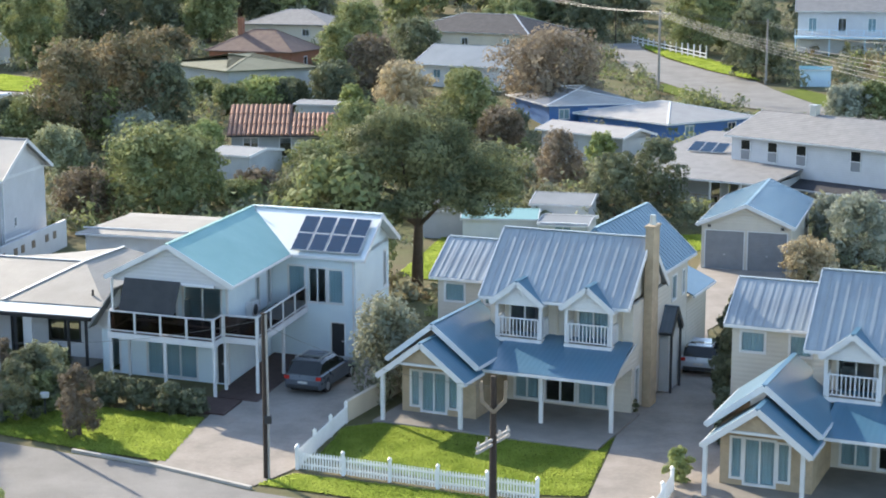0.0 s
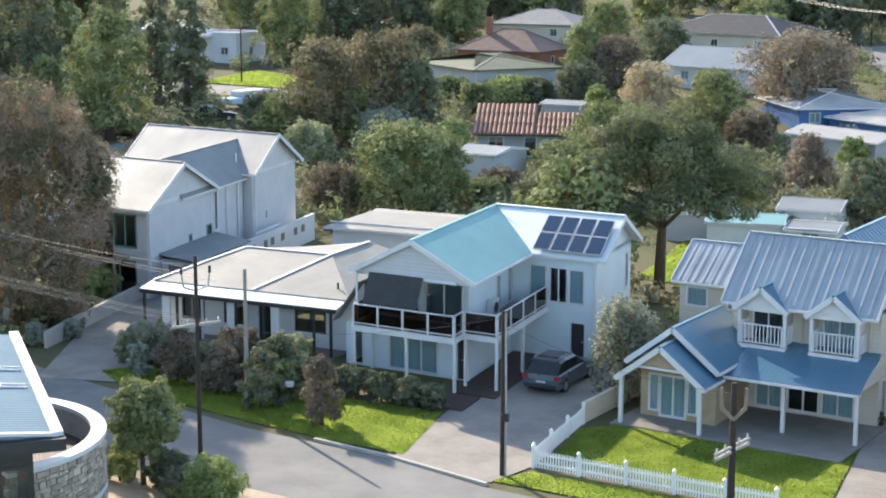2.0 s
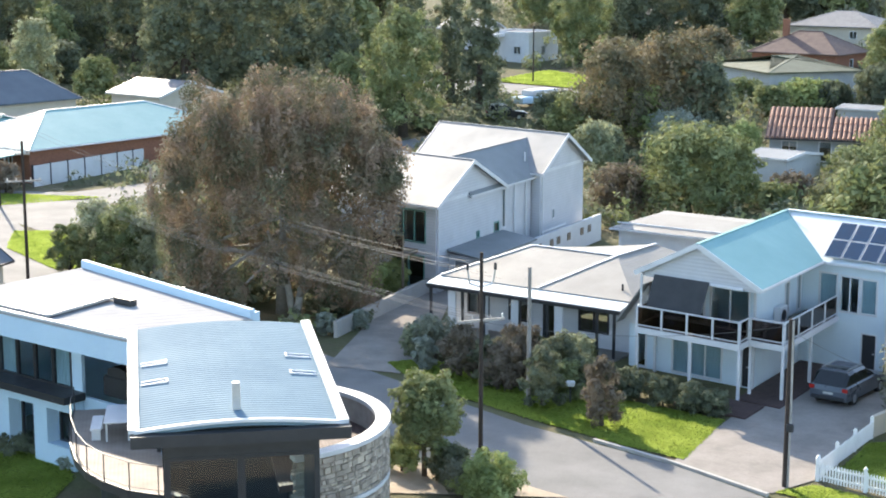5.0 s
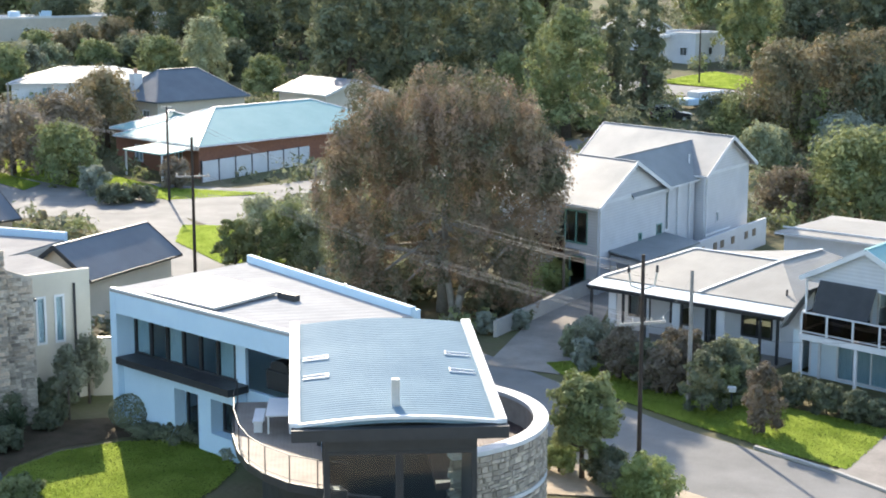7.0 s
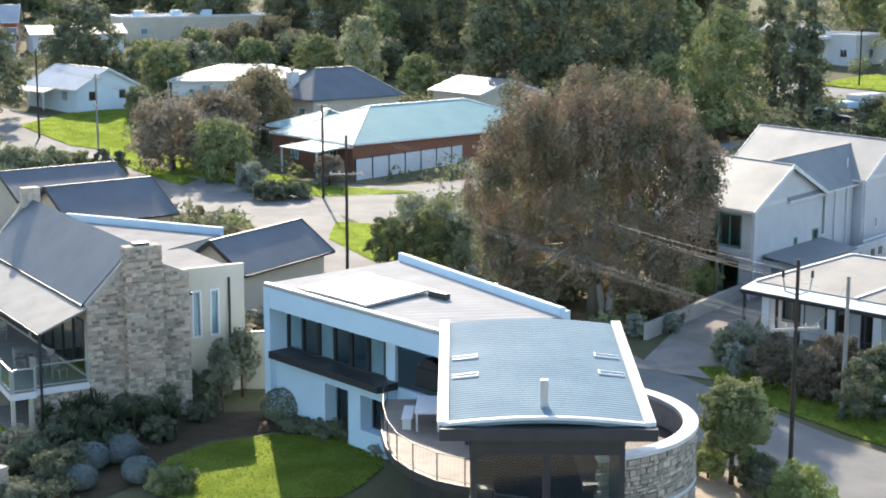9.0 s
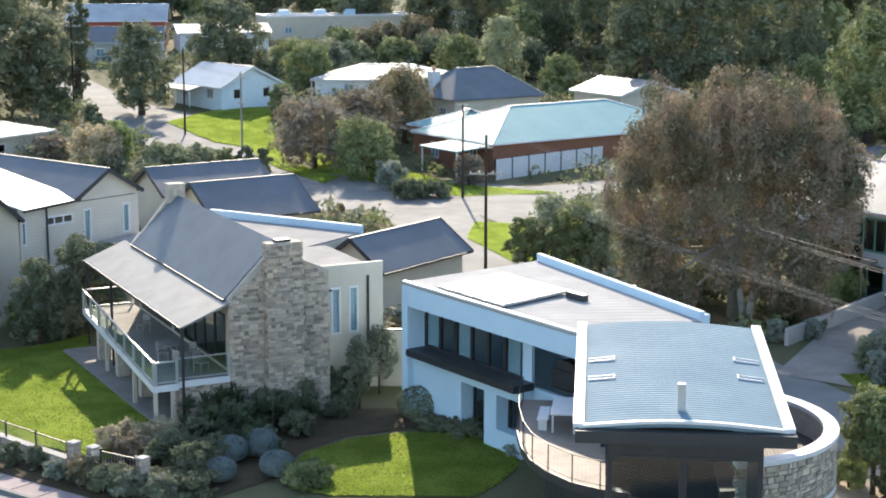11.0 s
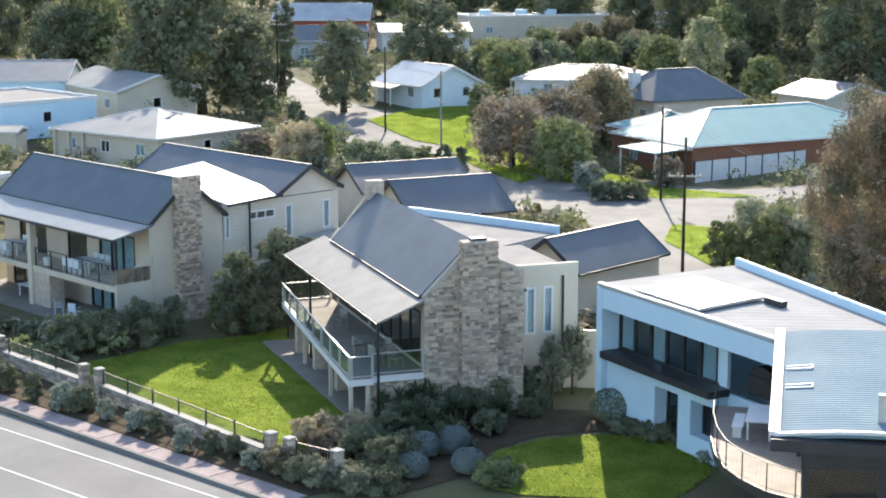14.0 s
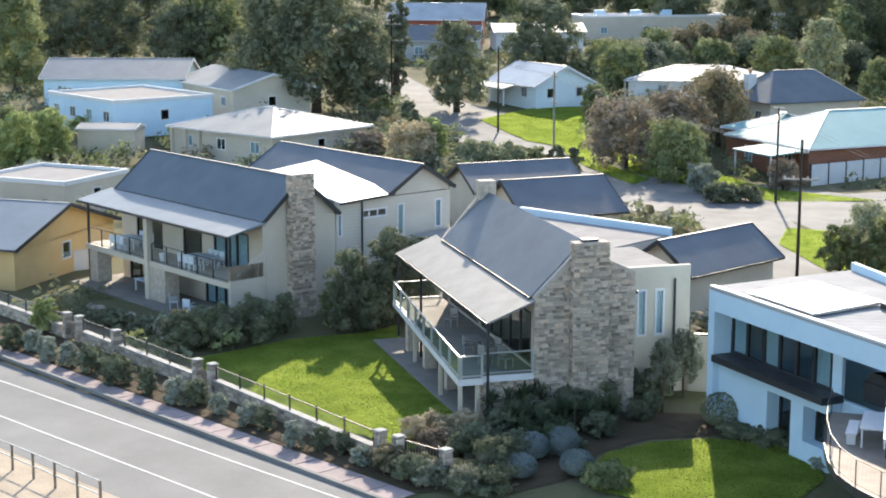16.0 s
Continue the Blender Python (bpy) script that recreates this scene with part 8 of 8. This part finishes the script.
plant("dark", 43.0, 226.0, 3.4, 0.99, 9.93)
plant("sage", 43.5, 177.6, 2.89, 0.20, 3.95)
plant("olive", 46.7, 177.5, 2.4, 0.2, 4.4)
plant("dark", 22.8, 260.6, 4.04, 0.75, 7.46)
plant("olive", 10.9, 263.6, 5.43, 0.68, 6.83)
plant("bright", 11.9, 256.7, 2.65, 0.25, 5.03)
plant("dusky", -15.7, 68.4, 1.05, 0.07, 3.1)
plant("dark", -19.0, 70.7, 1.26, 0.05, 2.71)
plant("dark", -17.9, 73.1, 1.16, 0.04, 1.98)
plant("dark", -21.2, 76.1, 1.08, 0.04, 2.17)
plant("olive", -55.8, 225.1, 4.78, 1.14, 11.38)
plant("dark", -55.0, 258.3, 6.34, 1.00, 10.00)
plant("dark", -45.5, 259.2, 5.42, 1.00, 10.02)
plant("olive", -36.7, 259.7, 4.95, 0.92, 9.18)
plant("dark", -29.9, 288.2, 5.97, 0.82, 8.22)
plant("olive", -63.2, 270.9, 4.77, 1.00, 10.00)
plant("rust", -38.6, 233.1, 3.24, 0.47, 4.72)
plant("olive", -7.7, 155.4, 4.27, 0.29, 5.89)
plant("olive", -11.3, 145.7, 3.51, 0.18, 3.53)
plant("dark", 4.2, 142.5, 2.45, 0.18, 3.70)
plant("olive", -16.8, 132.9, 2.30, 0.09, 1.85)
plant("dusky", -15.7, 137.5, 2.14, 0.11, 2.15)
plant("dusty", -26.5, 77.4, 1.40, 0.04, 2.17)
plant("sage", -26.3, 75.2, 0.82, 0.03, 1.69)
plant("pale", -27.9, 77.9, 0.79, 0.03, 1.55)
plant("dusky", -21.6, 73.2, 1.3, 0.06, 2.2)
plant("dusky", -21.3, 74.9, 1.34, 0.05, 2.74)
plant("dark", -18.9, 73.7, 1.31, 0.05, 2.73)
plant("olive", -19.5, 79.0, 1.26, 0.03, 1.31)
plant("crown", -20.8, 59.4, 1.68, 0.84, 4.19)
plant("bright", -17.4, 57.2, 1.48, 0.04, 2.05)
plant("dark", -19.5, 59.1, 0.90, 0.03, 1.55)
plant("bright", -22.5, 62.7, 0.73, 0.02, 0.96)
plant("bright", -35.8, 94.6, 1.39, 0.03, 1.50)
plant("olive", -58.4, 160.2, 4.68, 1.97, 13.10)
plant("olive", -67.8, 167.2, 2.60, 0.73, 7.32)
plant("dark", -90.6, 173.8, 6.39, 1.64, 16.39)
plant("dark", -82.3, 176.5, 7.02, 2.47, 16.44)
plant("dark", -73.6, 176.7, 4.60, 2.30, 15.35)
plant("dark", -56.1, 179.3, 3.10, 2.67, 13.35)
plant("dark", -61.4, 185.0, 2.68, 2.76, 13.81)
plant("olive", -68.5, 251.8, 4.48, 1.01, 10.10)
plant("dark", -61.1, 267.5, 5.65, 0.97, 9.67)
plant("dark", -48.3, 270.3, 4.71, 0.92, 9.21)
plant("rust", -67.2, 243.7, 2.60, 0.18, 3.67)
plant("dark", -56.9, 163.8, 2.50, 0.04, 1.78)
plant("dark", -53.0, 163.2, 2.36, 0.04, 2.06)
plant("pale", -43.4, 169.7, 2.40, 0.04, 2.17)
plant("pale", -34.8, 151.4, 2.24, 0.08, 3.76)
plant("sage", -33.9, 80.5, 0.75, 0.02, 1.23)
plant("sage", -32.5, 82.2, 0.67, 0.02, 1.08)
plant("dark", -43.0, 86.2, 3.97, 0.04, 2.16)
plant("dark", -35.7, 85.7, 1.91, 0.04, 1.95)
plant("olive", -23.5, 183.1, 2.53, 0.07, 3.42)
plant("sage", -27.8, 79.6, 1.04, 0.03, 1.67)
plant("dusky", -24.2, 74.5, 1.24, 0.05, 2.64)
plant("rust", -21.7, 74.8, 1.3, 0.06, 2.3)
plant("dark", -19.5, 73.6, 1.10, 0.05, 2.45)
plant("pale", -19.2, 77.5, 1.26, 0.04, 1.89)
plant("olive", -18.2, 72.3, 1.02, 0.04, 1.85)
plant("dark", -22.5, 73.6, 1.06, 0.04, 2.24)
plant("dark", -15.3, 73.4, 0.93, 0.03, 1.45)
plant("dark", -13.8, 72.6, 0.96, 0.03, 1.43)
plant("dark", -12.3, 72.0, 0.95, 0.03, 1.43)
plant("dark", -11.2, 71.7, 0.80, 0.02, 1.21)
plant("dark", -16.8, 73.8, 0.94, 0.03, 1.48)
plant("bright", -21.9, 59.7, 0.87, 0.03, 1.26)
plant("bright", -17.8, 58.1, 1.46, 0.02, 1.07)
plant("dark", -20.0, 59.4, 0.86, 0.03, 1.38)
plant("dusty", -19.0, 58.4, 0.84, 0.02, 1.21)
plant("bright", -35.3, 90.1, 1.50, 0.04, 2.21)
plant("bright", -34.2, 92.0, 1.18, 0.04, 2.02)
plant("dark", -33.2, 83.9, 0.93, 0.02, 0.77)
plant("dusty", -138.5, 173.2, 3.43, 0.09, 4.50)
plant("pale", -137.3, 177.8, 3.08, 0.08, 3.81)
plant("rust", -139.3, 184.3, 3.57, 0.10, 5.09)
plant("olive", -132.4, 181.5, 3.47, 0.08, 4.18)
plant("dark", -130.1, 186.9, 3.91, 0.09, 4.63)
plant("dusty", -124.5, 187.0, 3.47, 0.08, 4.18)
plant("olive", -114.5, 175.9, 3.60, 0.09, 4.27)
plant("dark", -113.3, 183.5, 3.70, 0.10, 5.12)
plant("pale", -140.3, 164.3, 2.97, 0.07, 3.29)
plant("rust", -133.8, 192.4, 3.22, 0.09, 4.37)
plant("twig", -96.1, 118.4, 4.45, 0.34, 6.73)
plant("dusky", -95.4, 124.8, 4.04, 0.34, 6.87)
plant("rust", -97.7, 134.9, 3.32, 0.76, 7.61)
plant("olive", -88.4, 116.0, 3.30, 0.54, 5.44)
plant("sage", -83.1, 112.6, 1.63, 0.05, 2.57)
plant("dark", -79.0, 109.8, 1.76, 0.03, 1.61)
plant("dark", -77.8, 111.5, 1.77, 0.03, 1.32)
plant("dome", -140.9, 156.8, 5.35, 0.22, 10.77)
plant("olive", -127.9, 156.6, 3.75, 0.58, 5.83)
plant("olive", -140.8, 179.3, 3.13, 0.54, 5.40)
plant("rust", -139.7, 188.2, 2.90, 0.56, 5.56)
plant("rust", -138.2, 193.6, 3.10, 0.62, 6.19)
plant("bright", -135.1, 183.3, 2.34, 0.20, 4.01)
plant("olive", -118.4, 140.5, 1.89, 0.17, 3.45)
plant("olive", -128.1, 156.5, 1.67, 0.11, 2.27)
plant("olive", -117.5, 173.9, 3.60, 0.63, 6.26)
plant("pale", -109.9, 172.6, 3.16, 0.90, 9.01)
plant("olive", -99.4, 168.7, 3.09, 0.53, 5.32)
plant("dark", -130.9, 131.1, 3.94, 1.02, 10.24)
plant("dark", -166.5, 218.1, 5.65, 1.01, 10.13)
plant("dark", -147.4, 210.3, 4.85, 1.08, 10.80)
plant("dark", -136.5, 208.1, 5.12, 1.34, 13.39)
plant("dark", -121.3, 201.0, 4.83, 1.42, 14.18)
plant("dark", -111.3, 199.5, 4.70, 1.53, 15.30)
plant("dark", -101.6, 191.2, 3.72, 1.45, 14.50)
plant("dark", -192.1, 238.0, 6.30, 0.92, 9.19)
plant("dark", -208.9, 240.0, 7.64, 0.85, 8.47)
plant("dark", -213.0, 221.3, 6.33, 0.91, 9.14)
plant("dark", -212.9, 207.1, 5.10, 0.88, 8.79)
plant("twig", -78.9, 118.5, 1.56, 0.14, 2.73)
plant("dry", -79.7, 101.3, 0.44, 0.01, 0.66)
plant("olive", -56.1, 91.0, 1.65, 0.06, 3.19)
plant("pale", -55.6, 93.6, 2.06, 0.09, 4.40)
plant("olive", -52.7, 92.0, 2.00, 0.09, 4.49)
plant("pale", -51.1, 92.1, 1.63, 0.08, 3.87)
plant("dark", -50.6, 64.1, 0.73, 0.05, 2.33)
plant("feather", -44.4, 57.7, 0.75, 1.19, 3.41)
plant("feather", -45.2, 60.3, 0.95, 0.9, 3.3)
plant("greenball", -41.1, 57.7, 0.97, 0.03, 1.54)
plant("dark", -38.0, 57.2, 1.41, 0.02, 0.76)
plant("dark", -39.5, 57.2, 1.19, 0.01, 0.63)
plant("dark", -36.2, 57.3, 0.93, 0.01, 0.66)
plant("dark", -46.2, 59.4, 1.03, 0.03, 1.33)
plant("olive", -138.2, 166.4, 4.08, 0.10, 5.10)
plant("rust", -103.1, 140.5, 2.99, 0.13, 6.32)
plant("dark", -141.9, 119.8, 7.65, 1.44, 14.45)
plant("dark", -148.9, 118.9, 5.89, 1.35, 13.49)
plant("dark", -138.4, 123.5, 3.82, 1.13, 11.35)
plant("dark", -186.1, 134.0, 6.69, 0.88, 8.81)
plant("dark", -198.1, 130.1, 4.88, 1.02, 10.20)
plant("dark", -202.8, 124.8, 4.90, 1.09, 10.94)
plant("olive", -180.7, 104.7, 4.30, 0.62, 12.30)
plant("dark", -145.9, 135.8, 2.05, 1.28, 12.82)
plant("dark", -130.2, 123.0, 1.11, 0.04, 2.18)
plant("dark", -132.1, 121.2, 1.23, 0.02, 1.22)
plant("dry", -110.4, 104.8, 2.87, 0.09, 4.46)
plant("bright", -110.2, 107.2, 1.85, 0.09, 4.51)
plant("twig", -123.2, 105.4, 3.06, 0.05, 2.49)
plant("twig", -116.9, 105.0, 2.43, 0.06, 2.87)
plant("pale", -106.3, 109.0, 2.61, 0.05, 2.73)
plant("pale", -103.0, 110.0, 2.59, 0.05, 2.59)
plant("dark", -95.5, 110.5, 0.90, 0.06, 2.93)
plant("dark", -99.9, 113.2, 1.14, 0.05, 2.44)
plant("olive", -102.5, 112.9, 1.57, 0.04, 1.98)
plant("dark", -68.8, 48.7, 1.16, 0.04, 2.23)
plant("dark", -68.5, 50.6, 1.61, 0.05, 2.28)
plant("dark", -68.1, 52.9, 1.63, 0.05, 2.35)
plant("dark", -68.4, 55.3, 0.91, 0.04, 2.18)
plant("dark", -66.0, 57.9, 1.51, 0.09, 4.67)
plant("dark", -66.5, 61.3, 1.71, 0.11, 5.28)
plant("dark", -65.5, 59.1, 1.51, 0.07, 3.64)
plant("olive", -68.6, 58.9, 0.93, 0.05, 2.26)
plant("dark", -66.3, 63.4, 1.26, 0.09, 4.56)
plant("yellow", -77.6, 46.0, 0.93, 0.04, 1.93)
plant("sage", -82.2, 47.3, 0.98, 0.02, 0.79)
plant("dark", -78.3, 48.2, 1.26, 0.02, 0.93)
plant("dark", -76.2, 49.4, 1.40, 0.02, 0.91)
plant("dark", -73.9, 49.7, 0.92, 0.02, 0.92)
plant("bright", -135.3, 78.0, 2.41, 0.10, 5.21)
plant("bright", -138.7, 83.6, 2.50, 0.09, 4.60)
plant("bright", -148.0, 94.1, 2.71, 0.03, 1.74)
plant("sage", -128.8, 76.2, 2.57, 0.03, 1.75)
plant("olive", -146.4, 83.9, 2.32, 0.08, 3.91)
plant("dark", -46.0, 57.3, 1.01, 0.04, 1.83)
plant("dark", -45.9, 55.3, 0.99, 0.03, 1.68)
plant("dark", -46.4, 53.8, 1.27, 0.03, 1.42)
plant("cordy", -45.1, 53.4, 1.20, 0.03, 1.48)
plant("cordy", -45.5, 51.7, 1.18, 0.03, 1.45)
plant("dark", -46.6, 51.3, 1.24, 0.03, 1.46)
plant("cordy", -46.7, 50.0, 1.06, 0.03, 1.29)
plant("dark", -46.4, 49.1, 0.93, 0.03, 1.34)
plant("dark", -44.1, 52.9, 0.95, 0.02, 1.10)
plant("cordy", -44.6, 49.8, 1.03, 0.02, 1.19)
plant("dark", -43.8, 50.0, 1.03, 0.02, 1.09)
plant("dark", -44.4, 47.9, 1.01, 0.02, 1.15)
plant("dark", -44.4, 56.0, 0.69, 0.02, 0.81)
plant("dusky", -47.4, 46.2, 1.02, 0.02, 0.98)
plant("dry", -47.3, 47.5, 0.92, 0.02, 0.92)
plant("dusty", -46.2, 47.7, 0.91, 0.02, 1.04)
plant("dusky", -43.4, 45.5, 0.86, 0.02, 1.06)
plant("dusty", -44.5, 43.2, 0.96, 0.02, 0.98)
plant("dusty", -43.1, 43.6, 0.95, 0.02, 0.96)
plant("dark", -44.5, 57.0, 0.55, 0.02, 1.16)
plant("sage", -71.9, 42.6, 0.72, 0.03, 1.34)
plant("sage", -70.4, 42.9, 0.62, 0.02, 1.24)
plant("dark", -68.6, 43.1, 0.86, 0.03, 1.32)
plant("dark", -65.9, 42.8, 0.94, 0.03, 1.43)
plant("dark", -63.4, 42.9, 0.58, 0.03, 1.31)
plant("sage", -60.9, 42.7, 0.77, 0.03, 1.28)
plant("dark", -60.0, 43.2, 0.68, 0.02, 1.23)
plant("sage", -58.2, 43.1, 0.55, 0.02, 1.02)
plant("sage", -55.8, 43.0, 0.65, 0.02, 1.06)
plant("dark", -54.8, 43.1, 0.53, 0.02, 1.09)
plant("sage", -52.0, 42.4, 0.58, 0.02, 1.15)
plant("dark", -50.9, 43.0, 0.50, 0.02, 1.05)
plant("dark", -49.8, 43.3, 0.50, 0.02, 0.99)
plant("sage", -48.2, 42.8, 0.55, 0.02, 0.85)
plant("rustlow", -46.7, 43.1, 0.94, 0.02, 1.11)
plant("dark", -45.2, 43.1, 1.07, 0.02, 1.09)
plant("dry", -48.7, 47.1, 1.30, 0.02, 1.17)
plant("dry", -47.6, 48.2, 1.00, 0.03, 1.29)
plant("sage", -74.5, 43.4, 0.65, 0.02, 1.11)
plant("dark", -75.3, 42.6, 0.74, 0.03, 1.43)
plant("ball", -43.9, 48.4, 0.74, 0.02, 1.13)
plant("ball", -43.4, 49.7, 0.75, 0.02, 1.18)
plant("ball", -41.2, 48.1, 0.70, 0.02, 1.07)
plant("ball", -42.6, 46.3, 0.69, 0.02, 1.02)
plant("cordy", -48.0, 51.4, 1.35, 0.04, 2.22)
plant("cordy", -47.8, 53.4, 1.67, 0.04, 2.15)
plant("cordy", -48.3, 56.3, 1.73, 0.04, 1.95)
plant("cordy", -48.4, 59.1, 1.62, 0.04, 1.84)
plant("cordy", -45.9, 49.8, 1.16, 0.03, 1.69)
plant("dark", -45.6, 46.8, 1.39, 0.03, 1.40)
plant("dark", -43.4, 45.8, 1.21, 0.03, 1.60)
plant("olive", -39.6, 48.0, 1.20, 0.02, 0.92)
plant("sage", -34.8, 55.8, 0.56, 0.01, 0.57)
plant("dark", -44.4, 44.0, 1.07, 0.02, 0.86)
plant("dark", -42.7, 44.4, 1.59, 0.02, 0.92)


undergrowth("dark wild scrub between gardens and houses", DARKLEAF, 11, 7000)
undergrowth("olive-green wild scrub between gardens", OLIVE, 12, 4400)
undergrowth("dry grey-green scrub and grasses", DUSTY, 13, 3000)
undergrowth("rust-brown scrub between gardens", RUST, 14, 1200)
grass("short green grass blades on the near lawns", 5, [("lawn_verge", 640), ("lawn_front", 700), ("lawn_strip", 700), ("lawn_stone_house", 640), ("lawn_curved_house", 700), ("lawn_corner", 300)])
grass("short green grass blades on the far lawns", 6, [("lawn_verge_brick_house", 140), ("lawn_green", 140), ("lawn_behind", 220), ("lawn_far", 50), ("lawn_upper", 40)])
woods(190)
